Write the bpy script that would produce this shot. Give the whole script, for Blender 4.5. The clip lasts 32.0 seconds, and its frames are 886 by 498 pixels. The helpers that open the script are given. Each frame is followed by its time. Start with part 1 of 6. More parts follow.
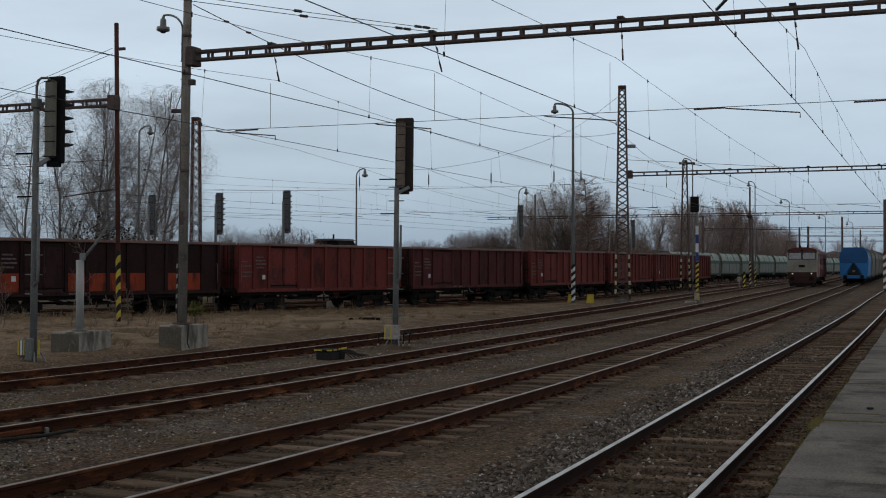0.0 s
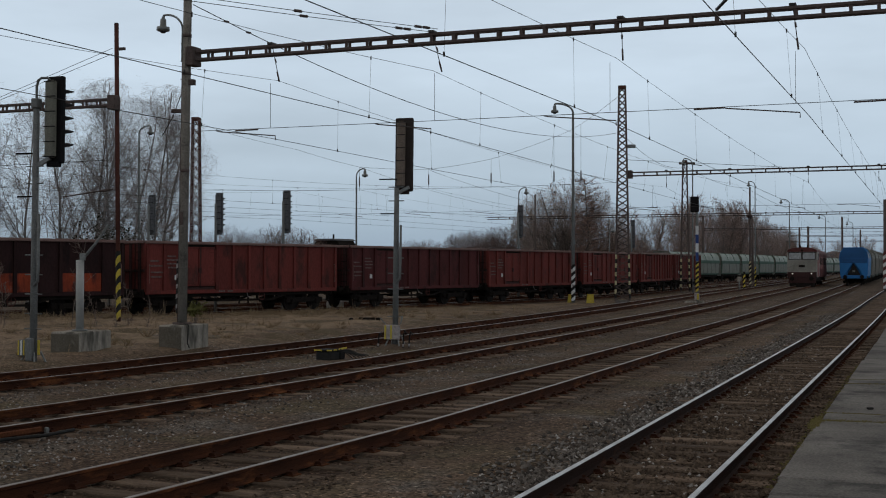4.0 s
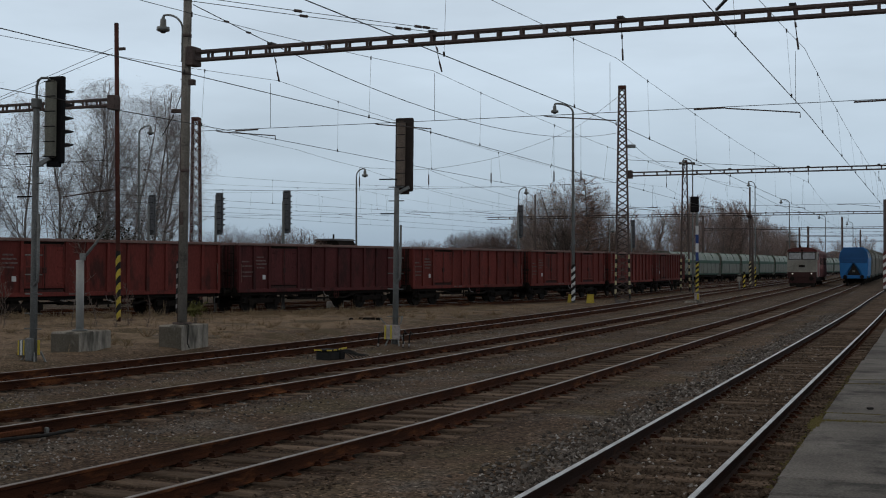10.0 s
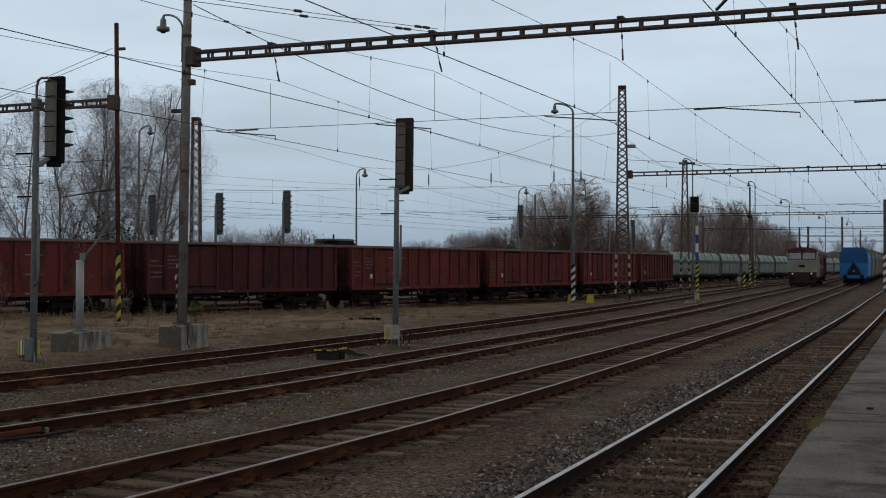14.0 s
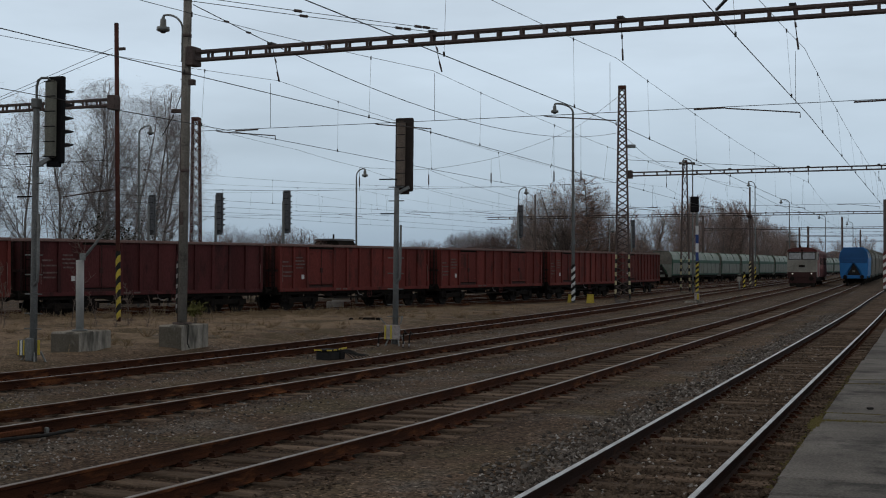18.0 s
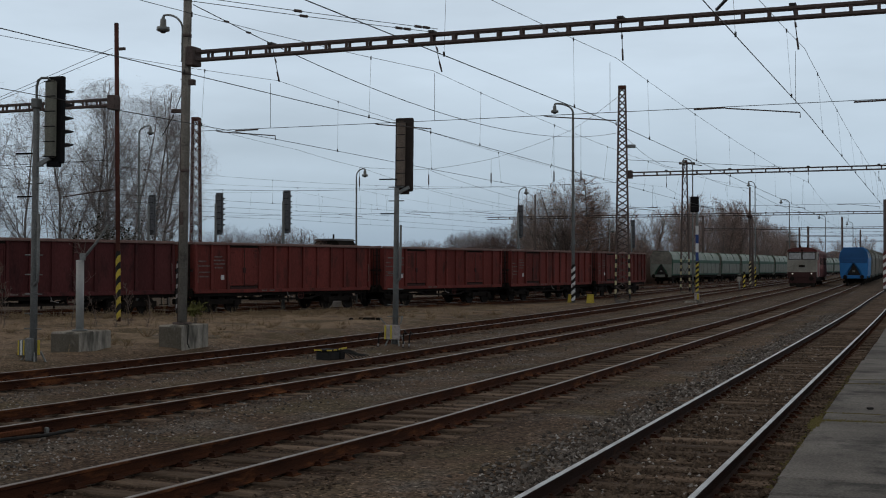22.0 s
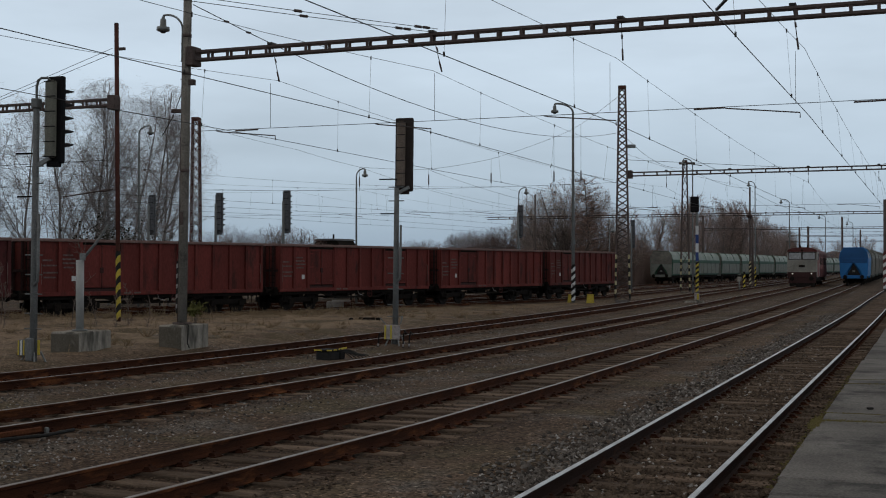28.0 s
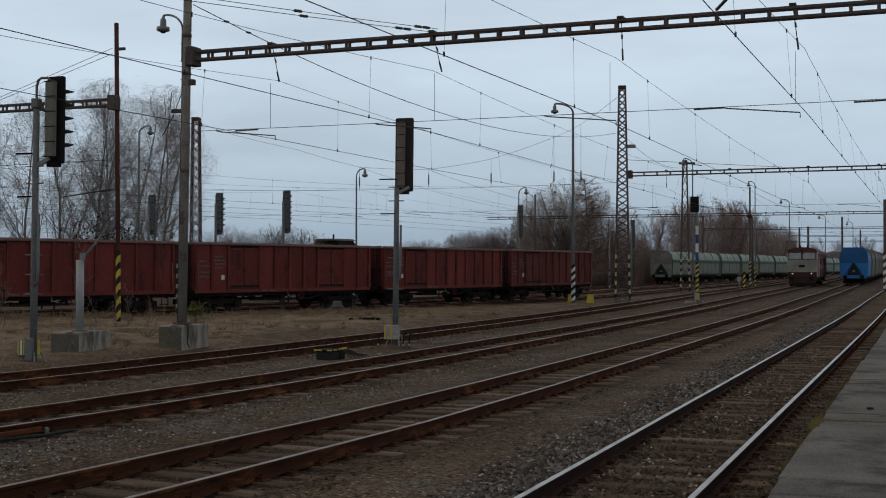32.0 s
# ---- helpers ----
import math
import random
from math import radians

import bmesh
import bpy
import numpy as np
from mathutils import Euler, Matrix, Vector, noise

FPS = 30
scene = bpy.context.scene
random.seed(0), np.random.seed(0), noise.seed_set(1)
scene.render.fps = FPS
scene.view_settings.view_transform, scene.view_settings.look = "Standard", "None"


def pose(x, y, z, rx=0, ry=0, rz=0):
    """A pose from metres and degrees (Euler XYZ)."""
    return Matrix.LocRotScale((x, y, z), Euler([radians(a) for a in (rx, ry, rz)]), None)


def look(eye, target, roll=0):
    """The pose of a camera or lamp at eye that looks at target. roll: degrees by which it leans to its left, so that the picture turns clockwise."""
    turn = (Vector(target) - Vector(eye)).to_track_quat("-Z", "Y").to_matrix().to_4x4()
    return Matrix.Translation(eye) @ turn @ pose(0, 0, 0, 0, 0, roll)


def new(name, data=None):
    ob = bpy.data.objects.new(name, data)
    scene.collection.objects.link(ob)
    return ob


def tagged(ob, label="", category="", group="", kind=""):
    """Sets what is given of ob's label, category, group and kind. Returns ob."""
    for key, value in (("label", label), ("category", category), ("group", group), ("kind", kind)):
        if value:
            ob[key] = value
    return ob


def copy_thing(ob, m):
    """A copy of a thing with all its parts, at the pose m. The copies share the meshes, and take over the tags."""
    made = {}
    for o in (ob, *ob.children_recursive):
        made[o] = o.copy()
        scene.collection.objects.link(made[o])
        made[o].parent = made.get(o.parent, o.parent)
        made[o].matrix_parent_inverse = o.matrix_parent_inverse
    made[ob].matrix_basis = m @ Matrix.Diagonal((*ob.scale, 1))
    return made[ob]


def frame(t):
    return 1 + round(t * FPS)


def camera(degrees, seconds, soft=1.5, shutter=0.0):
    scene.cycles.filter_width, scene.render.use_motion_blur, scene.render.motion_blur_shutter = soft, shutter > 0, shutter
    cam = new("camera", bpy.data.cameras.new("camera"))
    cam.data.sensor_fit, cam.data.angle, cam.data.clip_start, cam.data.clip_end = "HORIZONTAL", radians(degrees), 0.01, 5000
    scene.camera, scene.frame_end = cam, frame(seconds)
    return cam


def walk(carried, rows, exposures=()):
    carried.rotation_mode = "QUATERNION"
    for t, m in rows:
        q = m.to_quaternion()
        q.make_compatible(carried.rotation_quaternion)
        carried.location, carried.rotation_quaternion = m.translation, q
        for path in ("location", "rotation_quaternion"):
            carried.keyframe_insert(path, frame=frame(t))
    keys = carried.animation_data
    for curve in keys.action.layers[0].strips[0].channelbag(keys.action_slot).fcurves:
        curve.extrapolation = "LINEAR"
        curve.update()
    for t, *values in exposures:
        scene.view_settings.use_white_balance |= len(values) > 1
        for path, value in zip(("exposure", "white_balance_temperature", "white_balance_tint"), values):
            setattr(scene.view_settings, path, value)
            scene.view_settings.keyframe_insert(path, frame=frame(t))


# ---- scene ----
# camera on a tripod at the platform's edge, looking across the yard
EYE = (0.0, 0.0, 2.12)
TURN, TILT = radians(21.33), radians(0.937)
cam = camera(39.23, 32.0, soft=1.05)
AIM = (EYE[0] - math.sin(TURN) * math.cos(TILT), EYE[1] + math.cos(TURN) * math.cos(TILT), EYE[2] + math.sin(TILT))
walk(cam, [(0, look(EYE, AIM)), (32, look(EYE, AIM))])

# ---- world and light: a dull overcast winter day ----
SUN_EL, SUN_AZ = radians(38), radians(250)
world = bpy.data.worlds.new("overcast_sky")
scene.world = world
world.use_nodes = True
wn, wl = world.node_tree.nodes, world.node_tree.links
wn.clear()
w_out, w_bg = wn.new("ShaderNodeOutputWorld"), wn.new("ShaderNodeBackground")
w_sky = wn.new("ShaderNodeTexSky")
w_sky.sky_type, w_sky.sun_disc, w_sky.sun_elevation, w_sky.sun_rotation = "NISHITA", False, SUN_EL, SUN_AZ
w_co, w_sep = wn.new("ShaderNodeTexCoord"), wn.new("ShaderNodeSeparateXYZ")
w_ramp = wn.new("ShaderNodeValToRGB")
cr = w_ramp.color_ramp
cr.elements[0].position, cr.elements[0].color = 0.0, (0.23, 0.31, 0.41, 1)
cr.elements[1].position, cr.elements[1].color = 1.0, (0.345, 0.325, 0.295, 1)
for at, col in ((0.03, (0.30, 0.395, 0.50)), (0.075, (0.42, 0.515, 0.615)), (0.14, (0.515, 0.61, 0.705)), (0.24, (0.56, 0.65, 0.74)), (0.40, (0.39, 0.38, 0.36))):
    el = cr.elements.new(at)
    el.color = (*col, 1)
w_map, w_noise = wn.new("ShaderNodeMapping"), wn.new("ShaderNodeTexNoise")
w_map.inputs["Scale"].default_value = (2.2, 2.2, 9.0)
w_noise.inputs["Scale"].default_value, w_noise.inputs["Detail"].default_value, w_noise.inputs["Roughness"].default_value = 1.6, 5.0, 0.55
w_var = wn.new("ShaderNodeMapRange")
w_var.inputs["From Min"].default_value, w_var.inputs["From Max"].default_value = 0.3, 0.7
w_var.inputs["To Min"].default_value, w_var.inputs["To Max"].default_value = 0.88, 1.1
w_mul, w_add = wn.new("ShaderNodeVectorMath"), wn.new("ShaderNodeMix")
w_mul.operation = "SCALE"
w_add.data_type, w_add.blend_type = "RGBA", "ADD"
w_add.inputs["Factor"].default_value = 0.012
wl.new(w_co.outputs["Generated"], w_sep.inputs[0])
wl.new(w_sep.outputs["Z"], w_ramp.inputs[0])
wl.new(w_co.outputs["Generated"], w_map.inputs[0])
wl.new(w_map.outputs[0], w_noise.inputs["Vector"])
wl.new(w_noise.outputs[0], w_var.inputs[0])
wl.new(w_ramp.outputs[0], w_mul.inputs[0])
wl.new(w_var.outputs[0], w_mul.inputs["Scale"])
wl.new(w_mul.outputs[0], w_add.inputs["A"])
wl.new(w_sky.outputs[0], w_add.inputs["B"])
wl.new(w_add.outputs["Result"], w_bg.inputs["Color"])
w_bg.inputs["Strength"].default_value = 1.0
wl.new(w_bg.outputs[0], w_out.inputs["Surface"])
sun_data = bpy.data.lights.new("sun", "SUN")
sun_data.energy, sun_data.angle, sun_data.color = 0.12, radians(40), (1.0, 0.97, 0.92)
sun = new("sun", sun_data)
sun.matrix_world = look((0, 0, 50), (math.sin(SUN_AZ) * -50, -50 * math.cos(SUN_AZ), 50 - 50 * math.tan(SUN_EL)))
scene.view_settings.exposure = 0.0


# ---- materials ----
def material(name, base, second=None, rough=0.8, metal=0.0, scale=4.0, fine=60.0, bump=0.2, spread=0.5, per_object=0.0, third=None, third_amount=0.5, third_scale=1.2, stretch=(1, 1, 1), coords="Object", grit=0.28):
    """Two-scale procedural surface: broad patches between two colours, fine grain, relief; third: stains of their own shape."""
    m = bpy.data.materials.new(name)
    m.use_nodes = True
    n, l = m.node_tree.nodes, m.node_tree.links
    b = n["Principled BSDF"]
    b.inputs["Metallic"].default_value = metal
    b.inputs["Specular IOR Level"].default_value = 0.06 if rough > 0.6 else 0.3
    co, mp = n.new("ShaderNodeTexCoord"), n.new("ShaderNodeMapping")
    mp.inputs["Scale"].default_value = stretch
    l.new(co.outputs[coords], mp.inputs[0])
    vec = mp.outputs[0]
    if per_object:
        info, off, add = n.new("ShaderNodeObjectInfo"), n.new("ShaderNodeVectorMath"), n.new("ShaderNodeVectorMath")
        off.operation, add.operation = "SCALE", "ADD"
        off.inputs[0].default_value = (37.0, 51.0, 23.0)
        l.new(info.outputs["Random"], off.inputs["Scale"])
        l.new(vec, add.inputs[0])
        l.new(off.outputs[0], add.inputs[1])
        vec = add.outputs[0]
    big, small = n.new("ShaderNodeTexNoise"), n.new("ShaderNodeTexNoise")
    big.inputs["Scale"].default_value, big.inputs["Detail"].default_value = scale, 6
    small.inputs["Scale"].default_value, small.inputs["Detail"].default_value = fine, 3
    l.new(vec, big.inputs["Vector"])
    l.new(vec, small.inputs["Vector"])
    ramp = n.new("ShaderNodeMapRange")
    ramp.inputs["From Min"].default_value, ramp.inputs["From Max"].default_value = 0.5 - spread * 0.4, 0.5 + spread * 0.4
    l.new(big.outputs[0], ramp.inputs[0])
    mix = n.new("ShaderNodeMix")
    mix.data_type = "RGBA"
    second = second or tuple(c * 0.65 for c in base)
    mix.inputs["A"].default_value, mix.inputs["B"].default_value = (*base, 1), (*second, 1)
    l.new(ramp.outputs[0], mix.inputs["Factor"])
    col = mix.outputs["Result"]
    if third:
        tn, tr, tm = n.new("ShaderNodeTexNoise"), n.new("ShaderNodeMapRange"), n.new("ShaderNodeMix")
        tn.inputs["Scale"].default_value, tn.inputs["Detail"].default_value, tn.inputs["Roughness"].default_value = third_scale, 8, 0.65
        tr.inputs["From Min"].default_value, tr.inputs["From Max"].default_value = 0.5 + 0.25 * (0.5 - third_amount), 0.62 + 0.25 * (0.5 - third_amount)
        tm.data_type = "RGBA"
        tm.inputs["B"].default_value = (*third, 1)
        l.new(vec, tn.inputs["Vector"])
        l.new(tn.outputs[0], tr.inputs[0])
        l.new(tr.outputs[0], tm.inputs["Factor"])
        l.new(col, tm.inputs["A"])
        col = tm.outputs["Result"]
    grain, gm = n.new("ShaderNodeMapRange"), n.new("ShaderNodeVectorMath")
    grain.inputs["From Min"].default_value, grain.inputs["From Max"].default_value = 0.3, 0.7
    grain.inputs["To Min"].default_value, grain.inputs["To Max"].default_value = 1 - grit, 1 + grit
    gm.operation = "SCALE"
    l.new(small.outputs[0], grain.inputs[0])
    l.new(col, gm.inputs[0])
    l.new(grain.outputs[0], gm.inputs["Scale"])
    out = gm.outputs[0]
    if per_object:
        pm, pr = n.new("ShaderNodeVectorMath"), n.new("ShaderNodeMapRange")
        pm.operation = "SCALE"
        pr.inputs["To Min"].default_value, pr.inputs["To Max"].default_value = 1 - per_object, 1 + per_object
        l.new(info.outputs["Random"], pr.inputs[0])
        l.new(out, pm.inputs[0])
        l.new(pr.outputs[0], pm.inputs["Scale"])
        out = pm.outputs[0]
    l.new(out, b.inputs["Base Color"])
    rr = n.new("ShaderNodeMapRange")
    rr.inputs["To Min"].default_value, rr.inputs["To Max"].default_value = max(0.05, rough - 0.15), min(1.0, rough + 0.12)
    l.new(big.outputs[0], rr.inputs[0])
    l.new(rr.outputs[0], b.inputs["Roughness"])
    if bump:
        bp = n.new("ShaderNodeBump")
        bp.inputs["Strength"].default_value, bp.inputs["Distance"].default_value = bump, 0.02
        l.new(small.outputs[0], bp.inputs["Height"])
        l.new(bp.outputs[0], b.inputs["Normal"])
    return m


M = {}
M["soil"] = material("trodden_soil", (0.056, 0.038, 0.027), (0.132, 0.093, 0.066), 0.95, scale=0.30, fine=26, bump=0.9, spread=0.50, third=(0.106, 0.090, 0.076), third_amount=0.5, third_scale=0.6)
M["dry_grass"] = material("dry_grass", (0.30, 0.22, 0.14), (0.19, 0.14, 0.088), 0.95, scale=1.2, fine=30, bump=0.8)
M["stone"] = material("ballast_stone", (0.150, 0.135, 0.122), (0.080, 0.067, 0.058), 0.9, scale=3, fine=40, bump=0.3)
M["stone_brown"] = material("brown_ballast_stone", (0.115, 0.085, 0.063), (0.065, 0.047, 0.035), 0.92, scale=3, fine=40, bump=0.3)
M["stone_light"] = material("pale_ballast_stone", (0.34, 0.32, 0.30), (0.20, 0.18, 0.165), 0.9, scale=3, fine=40, bump=0.3)
def speckle(m, low, high):
    """Each stone of a heap gets a brightness of its own."""
    n, l = m.node_tree.nodes, m.node_tree.links
    sock = n["Principled BSDF"].inputs["Base Color"]
    geo, mr, sc = n.new("ShaderNodeNewGeometry"), n.new("ShaderNodeMapRange"), n.new("ShaderNodeVectorMath")
    sc.operation = "SCALE"
    mr.inputs["To Min"].default_value, mr.inputs["To Max"].default_value = low, high
    l.new(geo.outputs["Random Per Island"], mr.inputs[0])
    l.new(sock.links[0].from_socket, sc.inputs[0])
    l.new(mr.outputs[0], sc.inputs["Scale"])
    l.new(sc.outputs[0], sock)


speckle(M["stone"], 0.36, 1.60)
speckle(M["stone_brown"], 0.55, 1.45)
speckle(M["stone_light"], 0.6, 1.35)
M["rail_side"] = material("rusty_rail", (0.032, 0.0130, 0.0078), (0.064, 0.0235, 0.012), 0.85, scale=3, fine=70, bump=0.3, third=(0.145, 0.054, 0.022), third_amount=0.36, third_scale=2.2, stretch=(1, 0.5, 2))
# much darker version of the rail sides, for track 1 only
M["rail_dark"] = material("near_black_rail", (0.017, 0.0095, 0.0075), (0.030, 0.014, 0.010), 0.8, scale=3, fine=70, bump=0.3, third=(0.07, 0.028, 0.014), third_amount=0.2, third_scale=2.2, stretch=(1, 0.5, 2))
M["rail_top"] = material("worn_rail_head", (0.44, 0.41, 0.385), (0.33, 0.30, 0.28), 0.36, metal=0.85, scale=1.5, fine=50, bump=0.03)
M["rail_worn"] = material("lightly_worn_rail_head", (0.26, 0.222, 0.196), (0.18, 0.146, 0.126), 0.45, metal=0.6, scale=1.5, fine=50, bump=0.04)
M["rail_dull"] = material("dull_rail_head", (0.17, 0.145, 0.13), (0.12, 0.095, 0.08), 0.55, metal=0.5, scale=1.5, fine=50, bump=0.05)
M["sleeper"] = material("weathered_sleeper", (0.165, 0.120, 0.088), (0.085, 0.061, 0.046), 0.9, scale=2, fine=25, bump=0.5, per_object=0.42, stretch=(1, 6, 6))
M["soil_plain"] = material("dark_joint_soil", (0.066, 0.053, 0.038), (0.038, 0.031, 0.024), 0.95, scale=3, fine=40, bump=0.5)
M["concrete"] = material("weathered_concrete", (0.33, 0.30, 0.26), (0.20, 0.18, 0.155), 0.92, scale=2, fine=35, bump=0.25, third=(0.085, 0.08, 0.068), third_amount=0.55, third_scale=2.2, stretch=(1, 1, 0.3))
M["slab"] = material("platform_slab", (0.165, 0.152, 0.140), (0.105, 0.097, 0.09), 0.85, scale=1.1, fine=35, bump=0.3, spread=0.45, per_object=0.12, third=(0.062, 0.059, 0.055), third_amount=0.46, third_scale=0.9)
M["grime"] = material("grimy_concrete", (0.135, 0.118, 0.095), (0.085, 0.074, 0.058), 0.95, scale=3, fine=30, bump=0.5, third=(0.20, 0.18, 0.15), third_amount=0.3, third_scale=3)
M["moss"] = material("moss", (0.098, 0.092, 0.030), (0.12, 0.095, 0.04), 0.95, scale=5, fine=60, bump=0.8)
for tint, ca, cb, cc in (("red", (0.155, 0.036, 0.030), (0.112, 0.030, 0.026), (0.064, 0.025, 0.022)), ("brown", (0.130, 0.034, 0.029), (0.092, 0.028, 0.025), (0.052, 0.022, 0.020)), ("plum", (0.092, 0.027, 0.027), (0.064, 0.022, 0.022), (0.042, 0.018, 0.018)), ("soot", (0.036, 0.017, 0.017), (0.024, 0.013, 0.013), (0.018, 0.011, 0.011))):
    M["wagon_" + tint] = material("oxide_paint_" + tint, ca, cb, 0.68, scale=0.9, fine=14, bump=0.12, spread=0.6, per_object=0.16, third=cc, third_amount=0.40, third_scale=1.1, stretch=(1, 1, 0.42), grit=0.13)
# paler than the wagon sides; for top rails, end rails and grips
M["wagon_rim"] = material("pale_wagon_rim", (0.215, 0.14, 0.125), (0.15, 0.095, 0.085), 0.75, scale=1.2, fine=20, bump=0.15)
M["signal_brown"] = material("brown_signal_case", (0.19, 0.152, 0.125), (0.135, 0.107, 0.09), 0.7, scale=3, fine=40, bump=0.06)
M["rust_bright"] = material("bright_rust", (0.13, 0.045, 0.02), (0.09, 0.035, 0.018), 0.85, scale=3, fine=40, bump=0.2)
M["red_wheel"] = material("dull_red_paint", (0.085, 0.032, 0.028), (0.06, 0.026, 0.023), 0.7, scale=5, fine=40)
M["wagon_dark"] = material("sooty_red_paint", (0.055, 0.026, 0.025), (0.04, 0.022, 0.02), 0.7, scale=0.8, fine=14, bump=0.15)
M["orange"] = material("orange_red_paint", (0.30, 0.052, 0.022), (0.17, 0.036, 0.020), 0.65, scale=1.5, fine=14, bump=0.12, third=(0.07, 0.022, 0.018), third_amount=0.55, third_scale=1.4, stretch=(1, 1, 0.4), grit=0.13)
M["under"] = material("sooty_underframe", (0.012, 0.010, 0.009), (0.022, 0.017, 0.014), 0.85, scale=3, fine=30, bump=0.2)
M["wheel"] = material("wheel_steel", (0.028, 0.023, 0.02), (0.016, 0.013, 0.012), 0.7, metal=0.2, scale=4, fine=30)
M["white_mark"] = material("white_marking", (0.62, 0.62, 0.62), (0.5, 0.5, 0.5), 0.7, scale=6, fine=40, bump=0.05)
M["grey_mark"] = material("faded_marking", (0.19, 0.145, 0.135), (0.08, 0.042, 0.038), 0.8, scale=9, fine=60, bump=0.05)
M["pale_mark"] = material("dusty_white_marking", (0.36, 0.33, 0.32), (0.22, 0.19, 0.18), 0.75, scale=9, fine=60, bump=0.05)
M["yellow"] = material("yellow_paint", (0.52, 0.40, 0.06), (0.38, 0.29, 0.055), 0.7, scale=4, fine=40, bump=0.1)
M["cream_band"] = material("cream_band_paint", (0.46, 0.41, 0.26), (0.34, 0.29, 0.17), 0.7, scale=4, fine=40, bump=0.1)
M["black"] = material("black_paint", (0.02, 0.02, 0.02), (0.03, 0.028, 0.026), 0.7, scale=4, fine=40, bump=0.1)
M["blue_band"] = material("blue_band_paint", (0.025, 0.055, 0.20), (0.02, 0.045, 0.15), 0.6, scale=4, fine=40, bump=0.05)
M["pole"] = material("grey_mast_concrete", (0.225, 0.207, 0.182), (0.16, 0.146, 0.127), 0.9, scale=2, fine=30, bump=0.25, third=(0.07, 0.06, 0.052), third_amount=0.4)
M["rust_steel"] = material("rust_brown_steel", (0.095, 0.038, 0.030), (0.062, 0.030, 0.025), 0.8, scale=2.5, fine=30, bump=0.15)
M["lattice"] = material("dark_brown_steel", (0.115, 0.088, 0.081), (0.08, 0.062, 0.057), 0.75, scale=2.5, fine=30, bump=0.12)
M["galv"] = material("galvanised_steel", (0.22, 0.225, 0.22), (0.15, 0.155, 0.15), 0.55, metal=0.5, scale=5, fine=40, bump=0.06)
M["signal_grey"] = material("signal_grey_paint", (0.165, 0.168, 0.165), (0.12, 0.122, 0.12), 0.65, scale=4, fine=40, bump=0.08)
M["signal_back"] = material("signal_case_paint", (0.148, 0.145, 0.115), (0.105, 0.102, 0.082), 0.6, scale=3, fine=40, bump=0.06)
M["signal_dark"] = material("signal_board_black", (0.010, 0.010, 0.011), (0.016, 0.015, 0.015), 0.75, scale=4, fine=40, bump=0.05)
M["zinc"] = material("pale_zinc_coat", (0.36, 0.36, 0.35), (0.29, 0.29, 0.28), 0.6, metal=0.15, scale=5, fine=40, bump=0.03, grit=0.08)
M["board_brown"] = material("dark_brown_signal_board", (0.048, 0.038, 0.034), (0.034, 0.028, 0.026), 0.75, scale=4, fine=40, bump=0.05)
M["rust_red"] = material("red_rust_steel", (0.12, 0.048, 0.038), (0.08, 0.036, 0.030), 0.85, scale=2.5, fine=30, bump=0.12)
M["wire"] = material("copper_wire", (0.035, 0.035, 0.035), (0.05, 0.045, 0.042), 0.6, metal=0.3, scale=4, fine=20, bump=0)
M["bark"] = material("winter_bark", (0.17, 0.14, 0.122), (0.11, 0.092, 0.08), 0.95, scale=3, fine=25, bump=0.3)
M["birch"] = material("birch_bark", (0.24, 0.215, 0.20), (0.14, 0.125, 0.118), 0.9, scale=3, fine=25, bump=0.3)
M["twig"] = material("bare_twigs", (0.34, 0.305, 0.29), (0.25, 0.22, 0.21), 0.95, scale=0.4, fine=12, bump=0)
M["twig_brown"] = material("brown_twigs", (0.36, 0.28, 0.24), (0.27, 0.205, 0.175), 0.95, scale=0.4, fine=12, bump=0)
# distance haze over the far signals is put into this lighter grey
M["signal_far"] = material("haze_lightened_grey", (0.115, 0.118, 0.125), (0.085, 0.087, 0.092), 0.75, scale=4, fine=40, bump=0.05)
M["twig_red"] = material("reddish_twigs", (0.30, 0.18, 0.14), (0.22, 0.135, 0.105), 0.95, scale=0.4, fine=12, bump=0)
M["brush"] = material("red_brown_brush", (0.20, 0.14, 0.12), (0.145, 0.105, 0.09), 0.95, scale=0.3, fine=10, bump=0)
M["wood_far"] = material("far_wood_twigs", (0.35, 0.255, 0.22), (0.25, 0.18, 0.158), 0.95, scale=0.2, fine=8, bump=0)
M["green"] = material("hopper_green_paint", (0.026, 0.085, 0.050), (0.02, 0.065, 0.04), 0.6, scale=0.7, fine=14, bump=0.1)
M["green_pale"] = material("pale_grey_green_paint", (0.20, 0.215, 0.185), (0.145, 0.155, 0.135), 0.6, scale=0.7, fine=14, bump=0.1)
M["hopper_roof"] = material("hopper_roof_paint", (0.26, 0.30, 0.26), (0.19, 0.225, 0.19), 0.6, scale=0.7, fine=14, bump=0.1)
M["hopper_blue"] = material("hopper_blue_paint", (0.02, 0.17, 0.43), (0.016, 0.13, 0.34), 0.55, scale=0.7, fine=14, bump=0.08)
M["hopper_navy"] = material("hopper_dark_blue", (0.010, 0.085, 0.24), (0.010, 0.065, 0.18), 0.55, scale=0.7, fine=14, bump=0.08)
M["cream"] = material("cream_paint", (0.26, 0.245, 0.21), (0.17, 0.158, 0.135), 0.6, scale=0.9, fine=14, bump=0.08)
M["loco_red"] = material("faded_loco_red", (0.125, 0.042, 0.040), (0.08, 0.031, 0.029), 0.65, scale=0.9, fine=14, bump=0.08)
M["loco_pink"] = material("sunbleached_red", (0.26, 0.13, 0.12), (0.2, 0.1, 0.09), 0.65, scale=0.9, fine=14, bump=0.08)


